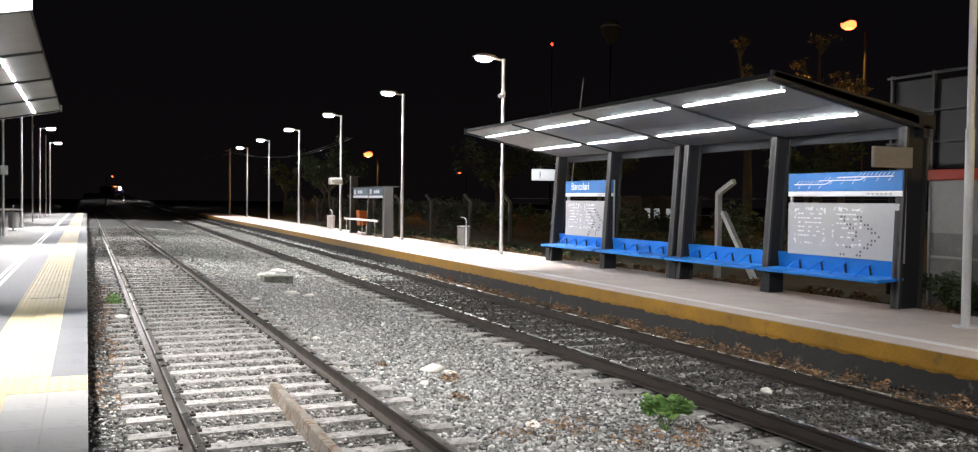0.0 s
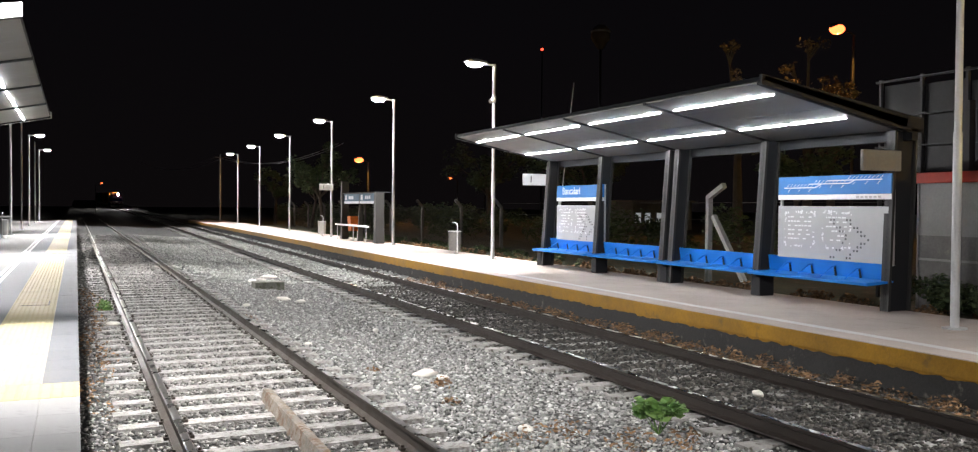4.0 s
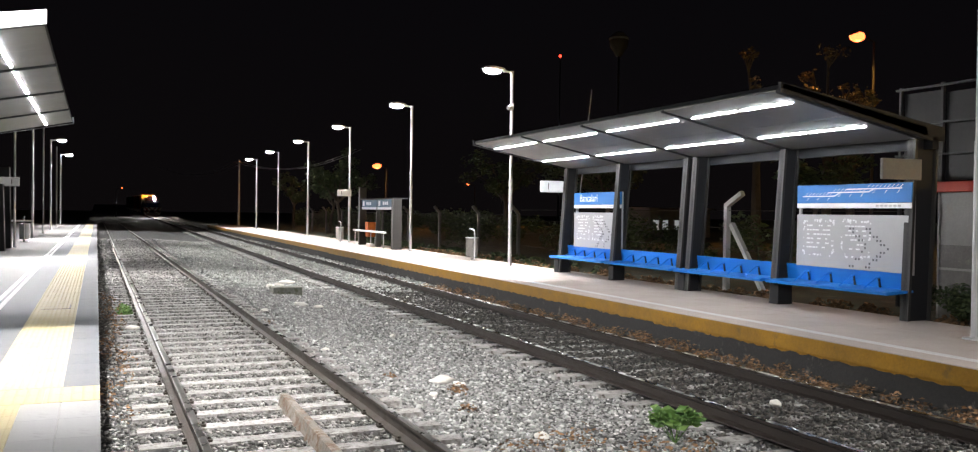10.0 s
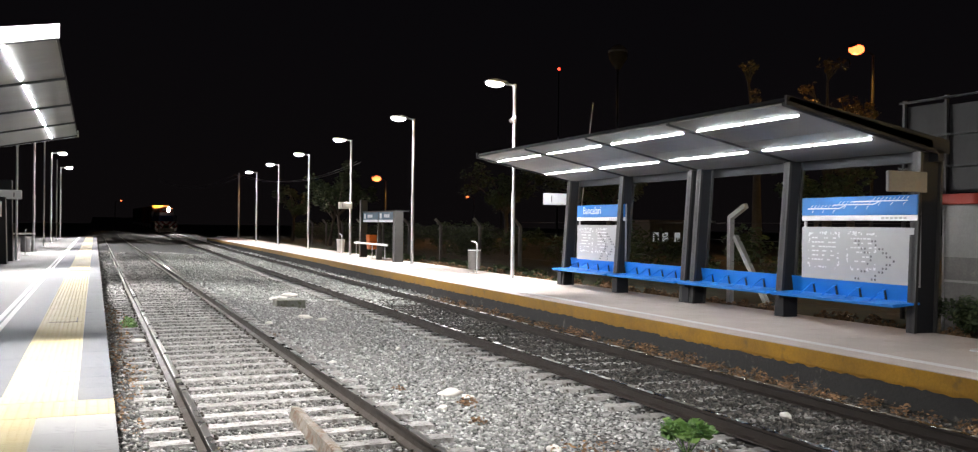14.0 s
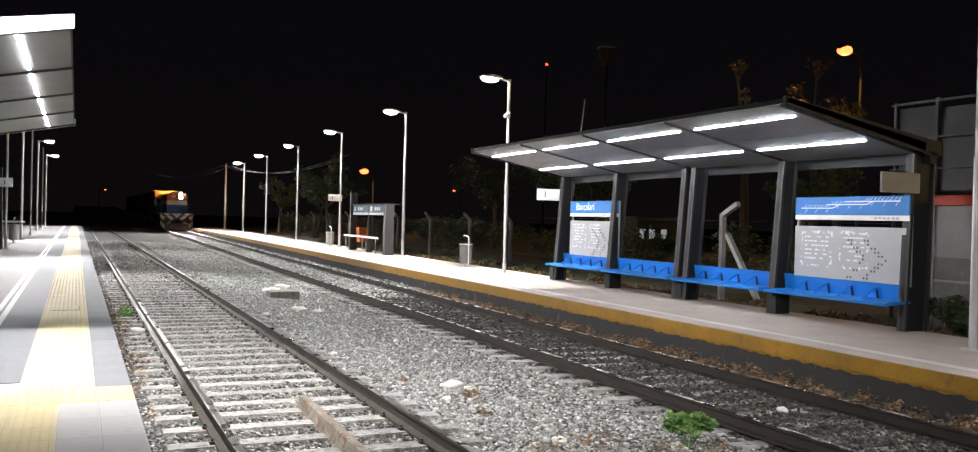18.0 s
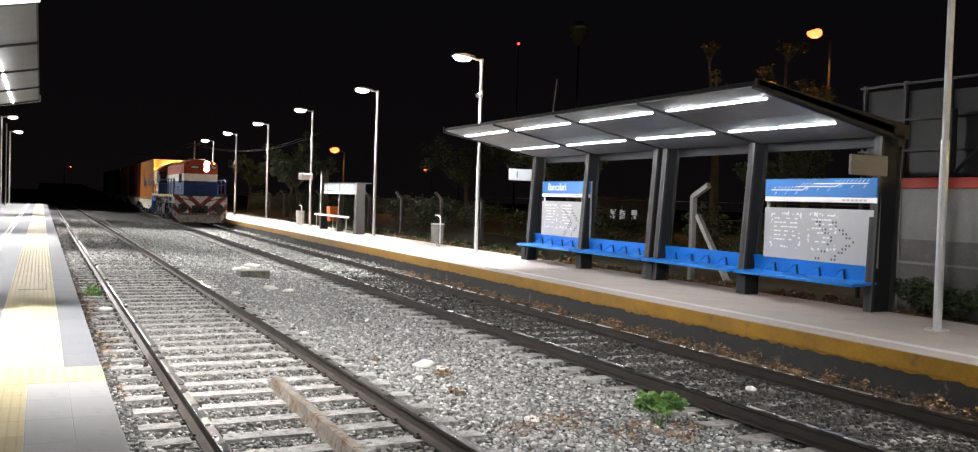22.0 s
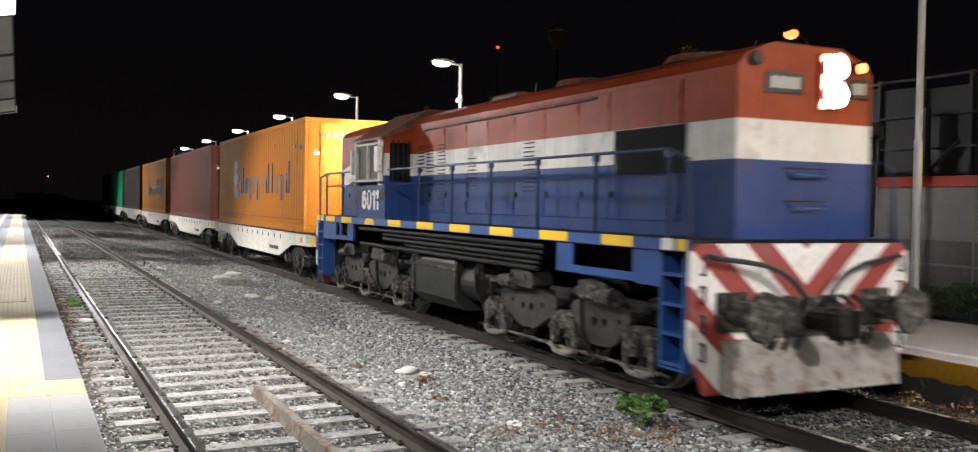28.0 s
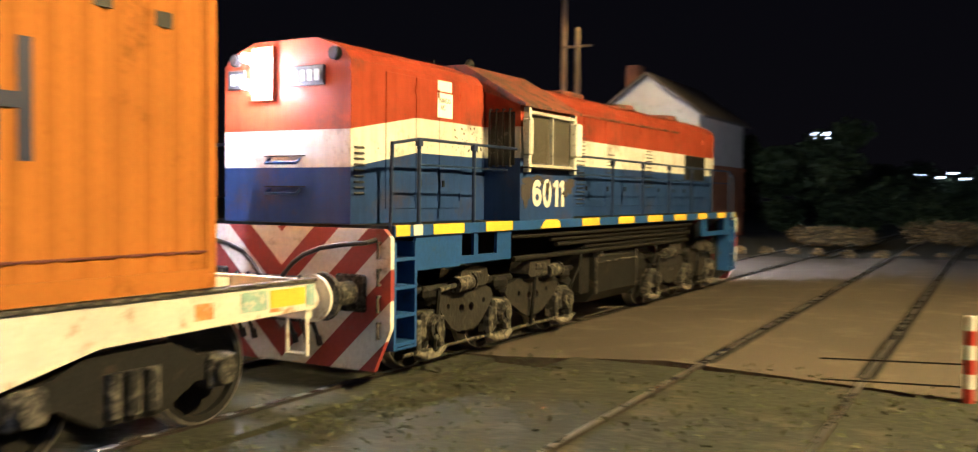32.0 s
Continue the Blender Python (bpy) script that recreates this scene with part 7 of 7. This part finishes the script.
# ---------------------------------------------------------------- things lying between the tracks
def build_litter():
    t = solid("concrete_block", Shape().box(-0.38, 0.38, -0.22, 0.22, 0, 0.34, 0.02), M["block"], "weathered concrete block beside the far track", "block", m=pose(4.2, 24.6, -0.34, 0, 0, 4))
    b = Shape()
    b.prism([(-0.03, 0.0), (0.02, 0.0), (0.025, 0.138), (0.06, 0.138), (0.06, 0.155), (0.0, 0.155), (-0.02, 0.145)], "y", -2.1, 2.1)
    solid("steel_beam", b, M["rust_beam"], "rusty stained steel channel lying loose between the rails", "beam", m=NEAR @ pose(1.85, 7.95, -0.075, 0, 9, -1.0))
    rnd = random.Random(3)
    for x, y, z, s, kind in ((3.92, 11.4, -0.14, 0.20, 1), (4.05, 11.1, -0.14, 0.10, 1), (3.5, 10.45, -0.12, 0.075, 0), (3.88, 8.35, -0.15, 0.09, 0), (3.98, 21.4, -0.15, 0.20, 1), (4.3, 21.0, -0.17, 0.13, 1), (4.85, 28.3, -0.18, 0.26, 1), (4.4, 27.2, -0.17, 0.2, 1), (4.1, 26.6, -0.16, 0.15, 0), (0.36, 17.0, -0.03, 0.14, 1), (3.0, 14.0, -0.08, 0.06, 0), (4.6, 16.0, -0.2, 0.07, 0), (2.9, 19.5, -0.06, 0.08, 0), (7.0, 8.8, -0.12, 0.08, 0), (8.2, 9.5, -0.2, 0.12, 1)):
        b = Shape()
        bmesh.ops.create_icosphere(b.bm, subdivisions=2, radius=1.0)
        for v in b.bm.verts:
            n_ = noise.noise(v.co * (2.2 if kind else 1.2) + Vector((x, y, 0)))
            v.co *= 1 + (0.5 if kind else 0.25) * n_
            v.co = Vector((v.co.x * s, v.co.y * s * 0.7, v.co.z * s * (0.28 if kind else 0.55)))
        solid("plastic_bag" if kind else "pale_stone", b, M["bag_white"], "crumpled dirty white plastic litter on the stones" if kind else "pale stone among the grey ballast", "litter" if kind else "stone", "litter on the track", m=pose(x, y, z, 0, 0, rnd.uniform(0, 180)), smooth=bool(kind))


build_litter()


# ---------------------------------------------------------------- masts, cables and lights in the distance
def street_lamp(x, y, z, h, arm, label, m=M["sodium"], r=0.16):
    t = thing("street_lamp", label, "street lamp", pose(x, y, z), "street lamps beyond the station")
    part("pole", Shape().rod((0, 0, 0), (0, 0, h), 0.10, 0.06, n=10), M["dark_steel"], t)
    part("arm", Shape().rod((0, 0, h), (arm, 0, h + 0.35), 0.04, n=8), M["dark_steel"], t)
    head = part("head", Shape().ball((arm, 0, h + 0.36), r * 1.1, 2, (1.3, 0.8, 0.5)), M["dark_steel"], t)
    part("lens", Shape().ball((arm, 0, h + 0.22), r, 2, (1.25, 1.1, 0.85)), m, head, "glowing orange sodium lens")


street_lamp(38.6, 39.8, 0.2, 11.4, -1.2, "tall street lamp glowing orange above the trees", r=0.36)
street_lamp(25.6, 92.0, 0.2, 6.2, -1.0, "street lamp glowing orange behind the platform", r=0.38)
street_lamp(46.8, 122.0, -0.62, 6.35, -1.0, "distant street lamp glowing orange", r=0.18)
street_lamp(50.3, 120.5, -0.62, 5.62, -1.0, "distant street lamp glowing orange", r=0.18)
street_lamp(0.0, 181.0, -0.62, 6.02, 1.0, "distant street lamp far down the line", r=0.12)
street_lamp(26.4, -12.3, -0.2, 4.3, -0.9, "street lamp glowing orange beyond the crossing", r=0.40)
street_lamp(33.5, -15.2, -0.2, 2.4, -0.9, "low lamp glowing orange beyond the crossing", r=0.22)
street_lamp(-8.4, -10.9, -0.2, 10.9, 1.3, "tall street lamp over the level crossing")
spot("street_light", (37.4, 39.8, 11.4), (34, 36, 6), 1000, AMBER, 170, 0.25)
spot("street_light", (24.6, 92.0, 6.2), (22, 86, 0), 900, AMBER, 170, 0.25)
spot("street_light", (47.0, 120.0, 5.0), (42, 110, 0), 900, AMBER, 170, 0.25)
spot("street_light", (25.5, -12.3, 4.0), (20, -6, 1), 5000, SODIUM, 175, 0.25)
spot("street_light", (-7.1, -10.9, 10.85), (7, -13.4, 0.5), 29000, SODIUM, 106, 0.2, 0.55)

t = thing("far_house", "small dark house with dim lit windows behind the fence", "house", pose(38.3, 62.0, 0.0))
part("wall", Shape().box(0, 5.5, 0, 5, -0.2, 2.4), M["wall_grey"], t)
part("roof", Shape().box(-0.3, 5.8, -0.3, 5.3, 2.4, 2.55), M["roof_tile"], t)
for x_ in (0.15, 1.0, 2.1):
    w_ = part("window", Shape().box(x_, x_ + 0.62, -0.05, 0.0, 0.75, 1.65), M["black"], t)
    part("pane", Shape().box(x_ + 0.06, x_ + 0.56, -0.07, -0.05, 0.82, 1.58), M["window_dim"], w_, "dimly lit pane")
t = thing("radio_mast", "tall thin dark mast with a red warning light", "mast", pose(98, 199.6, 0))
part("lattice", Shape().rod((0, 0, 0), (0, 0, 39.2), 0.25, 0.12, n=6), M["black"], t)
part("warning_light", Shape().ball((0, 0, 39.5), 0.35, 2), M["lamp_red"], t, "glowing red warning light")
t = thing("water_tower", "dark round water tower on a thin leg", "water tower", pose(49.3, 86.5, 0))
part("tank", Shape().ball((0, 0, 20.2), 1.0, 3, (1, 1, 1.15)).rod((0, 0, 18.7), (0, 0, 19.8), 0.3, 0.9, n=16), M["wall_grey"], t)
part("leg", Shape().rod((0, 0, 0), (0, 0, 18.8), 0.12, n=10), M["tank"], t)
part("rim", Shape().rod((0, 0, 20.45), (0, 0, 20.65), 1.04, n=24), M["galv"], t)
solid("aerial_whip", Shape().rod((0, 0, 0), (0.75, 0, 6.7), 0.03, 0.015, n=6), M["galv"], "thin leaning aerial pole behind the shelter", "aerial", m=pose(16.8, 33.0, 0.2))


def build_cables():
    t = thing("utility_pole", "bare utility pole with two sagging wires", "utility pole", pose(10.95, 91.5, 0.2))
    part("pole", Shape().rod((0, 0, 0), (0, 0, 6.5), 0.09, 0.06, n=10), M["galv"], t)
    part("crossarm", Shape().box(-0.5, 0.5, -0.04, 0.04, 6.2, 6.3), M["wood_pole"], t)
    for dx, end in ((-0.4, (7.5, -16.0, 6.9)), (0.4, (7.9, -16.0, 6.9)), (-0.4, (-6.0, 32.0, 7.0)), (0.4, (-5.5, 32.0, 7.0))):
        pts = []
        for i in range(13):
            u = i / 12
            pts.append((dx + (end[0] - dx) * u, end[1] * u, 6.3 + (end[2] - 6.3) * u - 1.1 * 4 * u * (1 - u)))
        part("wire", Shape().path(pts, 0.016, n=5), M["galv"], t)


build_cables()


# ---------------------------------------------------------------- level crossing and what lies beyond it
def build_crossing():
    b = Shape()
    xs = [(-60, -0.1), (-4, 0.04), (0.5, 0.10), (3.3, 0.10), (5.4, -0.015), (8.4, -0.02), (12, -0.06), (60, -0.15)]
    rows = [[b.bm.verts.new((x, y + 0.25 * math.sin(x * 0.9 + y), z)) for x, z in xs] for y in (-34.0, -28, -22, -16.5, -11.2)]
    low = [[b.bm.verts.new((v.co.x, v.co.y, -0.7)) for v in r] for r in (rows[0], rows[-1])]
    for r, s in zip(rows, rows[1:]):
        for i in range(len(xs) - 1):
            b.bm.faces.new((r[i], r[i + 1], s[i + 1], s[i]))
    for r, s in ((rows[-1], low[1]), (low[0], rows[0])):
        for i in range(len(xs) - 1):
            b.bm.faces.new((r[i], r[i + 1], s[i + 1], s[i]))
    road = solid("road", b, M["road"], "worn concrete road over the level crossing", kind="structure")
    for c_, z_, m_ in ((TRACK1, 0.1035, NEAR), (TRACK2, -0.0115, pose(0, 0, 0))):
        for s in (-1, 1):
            xr = c_ + s * GAUGE / 2
            part("rail_groove", Shape().box(xr - 0.11, xr + 0.11, -33.5, -11.6, z_ - 0.03, z_), M["grime"], road, "dark dirt-filled groove along a rail", m_)
    b = Shape()
    for y0, y1, x0, x1 in ((-11.2, -1.2, 4.4, 5.5), (-11.2, -1.2, 8.3, 12.5), (-11.2, -1.2, 12.5, 40), (-60, -34, 3.4, 5.5), (-60, -34, 8.3, 60), (-60, -34, -60, 0.3)):
        b.box(x0, x1, y0, y1, -0.7, -0.10)
    b.box(-14, 4.4, -11.2, -4.6, -0.7, 0.075)
    b.box(5.5, 8.3, -11.2, -1.2, -0.7, -0.045)
    b.box(0.3, 3.4, -60, -34, -0.7, 0.06)
    b.box(5.5, 8.3, -60, -34, -0.7, -0.05)
    solid("grass_ground", b, M["grass"], "trodden grass and dirt beside the crossing", kind="structure")
    rng = random.Random(8)
    spots = [(rng.uniform(-3, 5.2), rng.uniform(-11.1, -5), -0.02, rng.uniform(0.15, 0.5)) for _ in range(300)] + [(rng.uniform(8.5, 12), rng.uniform(-11, -2), -0.08, 0.3) for _ in range(60)]
    tagged(leaf_cloud("grass_tufts", spots, 16000, 0.03, M["leaf_grass"], None, "short grass tufts beside the crossing", flat=1.0, seed=21), category="grass", kind="stuff")
    spots = [(6.3 + rng.gauss(0, 1.0), -41 + rng.gauss(0, 0.8), 0.5, 0.5) for _ in range(14)] + [(1.2 + rng.gauss(0, 0.8), -42 + rng.gauss(0, 0.8), 0.7, 0.6) for _ in range(14)] + [(x, -36 - rng.random(), 0.0, 0.25) for x in range(-8, 14)]
    tagged(leaf_cloud("roadside_shrubs", spots, 12000, 0.09, M["leaf_lamplit"], None, "roadside shrubs with leaves coloured as under orange light", seed=22), category="shrubs", kind="stuff")
    spots = [(8 + 1.5 * i + rng.gauss(0, 1.5), -66 - 1.0 * i + rng.gauss(0, 3), rng.uniform(1, 7.0 - 0.15 * i), rng.uniform(1.0, 2.0)) for i in range(36)] + [(rng.uniform(-40, 30), -150 + rng.gauss(0, 6), rng.uniform(1, 6), 2.5) for _ in range(120)]
    for _ in range(90):
        x = rng.uniform(1.0, 21.0)
        spots.append((x, -76 + rng.gauss(0, 2), rng.uniform(0.2, max(0.8, 0.5 + 0.40 * (x - 2.0))), rng.uniform(0.7, 1.5)))
    tagged(leaf_cloud("far_woods", spots, 60000, 0.40, M["leaf"], None, "black tree line beyond the crossing", seed=23), category="trees", kind="stuff")
    # barrier post
    t = thing("barrier_post", "red and white striped barrier post at the crossing", "barrier", pose(0.12, -10.95, 0.075))
    for k in range(6):
        part("band", Shape().rod((0, 0, 0.14 * k), (0, 0, 0.14 * k + 0.14), 0.05, n=12), M["band_red"] if k % 2 == 0 else M["sign_white"], t)
    for z_ in (0.15, 0.37):
        part("rail", Shape().rod((0.0, 0, z_), (1.4, -0.2, z_ - 0.10), 0.009, n=6), M["grime"], t, "thin dark rail")
    # house
    t = thing("house", "old gabled house, brick below and whitewashed above", "house", pose(16.25, -46.0, -0.1))
    part("wall", Shape().box(-2.75, 2.75, -8.5, 0, 0, 3.7), M["brick"], t, "red brick lower wall")
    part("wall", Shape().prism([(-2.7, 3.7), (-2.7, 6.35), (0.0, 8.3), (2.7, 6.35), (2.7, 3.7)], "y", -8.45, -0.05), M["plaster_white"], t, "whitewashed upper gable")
    for s in (-1, 1):
        x_eave, x_top = s * 3.1, 0.0
        part("roof", Shape().prism([(x_eave, 6.05), (x_eave, 6.18), (x_top, 8.46), (x_top, 8.32)], "y", -8.9, 0.4), M["roof_tile"], t)
    part("chimney", Shape().box(1.1, 1.8, -2.4, -1.5, 6.6, 9.1, 0.03), M["brick"], t)
    part("ledge", Shape().box(-2.85, 2.85, -8.6, 0.12, 3.62, 3.80), M["brick"], t)
    for x in (-1.4, 1.4):
        w = part("window", Shape().box(x - 0.55, x + 0.55, 0.0, 0.06, 4.2, 5.8), M["loco_white"], t)
        part("pane", Shape().box(x - 0.45, x + 0.45, 0.05, 0.075, 4.3, 5.7), M["window_dark"], w)
        part("bar", Shape().box(x - 0.03, x + 0.03, 0.075, 0.09, 4.3, 5.7), M["loco_white"], w)
    w = part("door", Shape().box(-0.5, 0.6, 0.0, 0.06, 0, 2.2), M["wood_pole"], t)
    # two timber masts behind the train
    for x, y, h in ((18.4, -40.5, 12.5), (17.4, -39.8, 9.8)):
        solid("utility_pole", Shape().rod((0, 0, 0), (0, 0, h), 0.16, 0.11, n=10).box(-0.7, 0.7, -0.05, 0.05, h - 0.9, h - 0.8), M["wood_pole"], "tall timber utility pole beside the road", "utility pole", "poles by the road", m=pose(x, y, -0.1))
    # lamp head added above the view to brighten the gable and the road
    lamp = thing("road_lamp", "unseen sodium lamp head added on an arm of the timber pole", "street lamp", pose(18.4, -40.5, 11.8))
    part("arm", Shape().rod((0, 0, 0), (-2.6, 0.9, 0.5), 0.03, n=8), M["galv"], lamp)
    part("lens", Shape().ball((-2.7, 1.0, 0.42), 0.2, 2, (1.4, 0.9, 0.6)), M["sodium"], lamp, "glowing orange sodium lens")
    spot("street_light", (15.7, -39.4, 11.9), (14.5, -41.0, 0), 800, SODIUM, 130, 0.2)
    t = thing("lit_sign", "distant lit white roadside sign on a post", "sign", pose(15.4, -90.0, 0))
    part("post", Shape().rod((0, 0, 0), (0, 0, 7.3), 0.12, n=8), M["black"], t)
    part("panel", Shape().box(-1.0, 1.0, -0.1, 0.1, 7.5, 8.1, 0.02).box(-0.4, 0.5, -0.1, 0.1, 6.7, 7.0), M["sign_lit"], t, "glowing white panel")
    for k, (dx, dz, w) in enumerate(((0.0844, 0.0238, 1.6), (0.0545, 0.025, 1.6), (0.0713, 0.0032, 1.4), (0.0537, -0.003, 1.2), (0.064, 0.0205, 1.2), (0.043, 0.019, 1.6))):
        t = thing("distant_lamp", "small white light far beyond the crossing", "street lamp", pose(-0.2 + dx * 148, -148 + k, 0), "lights far beyond the crossing")
        part("post", Shape().rod((0, 0, -0.7), (0, 0, 2.0 + dz * 148), 0.06, n=6), M["black"], t)
        part("lens", Shape().box(-w * 0.35, w * 0.35, -0.1, 0.12, 2.0 + dz * 148, 2.22 + dz * 148), M["sign_lit"], t)
    # street behind the wagons
    t = thing("street_house", "low yellow-lit house front with a barred window", "house", pose(36.0, -13.0, -0.2))
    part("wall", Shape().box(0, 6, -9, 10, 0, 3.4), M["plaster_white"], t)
    part("roof", Shape().box(-0.3, 6.3, -9.3, 10.3, 3.4, 3.6), M["roof_tile"], t)
    for y in (-5.0, 2.0, 6.0):
        w = part("window", Shape().box(-0.05, 0.0, y, y + 1.3, 0.9, 2.2), M["loco_white"], t)
        part("pane", Shape().box(-0.06, -0.05, y + 0.08, y + 1.22, 0.98, 2.12), M["window_dark"], w)
    solid("utility_pole", Shape().rod((0, 0, 0), (0, 0, 9.0), 0.15, 0.12, n=10).box(-0.05, 0.05, -0.7, 0.7, 8.0, 8.1), M["wood_pole"], "timber utility pole beside the road", "utility pole", "poles by the road", m=pose(24.6, -12.4, -0.2))
    for k, (x, y, h) in enumerate(((29.5, -9.6, 5.2), (30.5, -16.0, 4.6), (28.8, -5.0, 4.4))):
        t = thing("street_tree", "bushy street tree lit orange by the lamp", "tree", pose(x, y, -0.2), "trees along the street")
        part("trunk", Shape().rod((0, 0, 0), (0.1, 0.1, h * 0.55), 0.14, 0.08, n=8).rod((0.1, 0.1, h * 0.5), (0.6, -0.5, h * 0.85), 0.06, 0.03, n=6).rod((0.1, 0.1, h * 0.5), (-0.5, 0.6, h * 0.8), 0.06, 0.03, n=6), M["bark"], t)
        clumps = [(rng.gauss(0, 0.9), rng.gauss(0, 1.2), h * 0.55 + rng.gauss(0, 1.0), rng.uniform(0.4, 0.9)) for _ in range(20)]
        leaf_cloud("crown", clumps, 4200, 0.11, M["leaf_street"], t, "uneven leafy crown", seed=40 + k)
    t = thing("street_fence", "low steel fence along the road", "fence", pose(21.0, -9.0, -0.15))
    for k in range(14):
        part("post", Shape().rod((0, -6 + k, 0), (0, -6 + k, 1.3), 0.03, n=6), M["galv"], t)
    for z in (0.4, 0.85, 1.28):
        part("bar", Shape().rod((0, -6, z), (0, 7, z), 0.02, n=6), M["galv"], t)


build_crossing()


def motions():
    key_train()


build_stones()
motions()
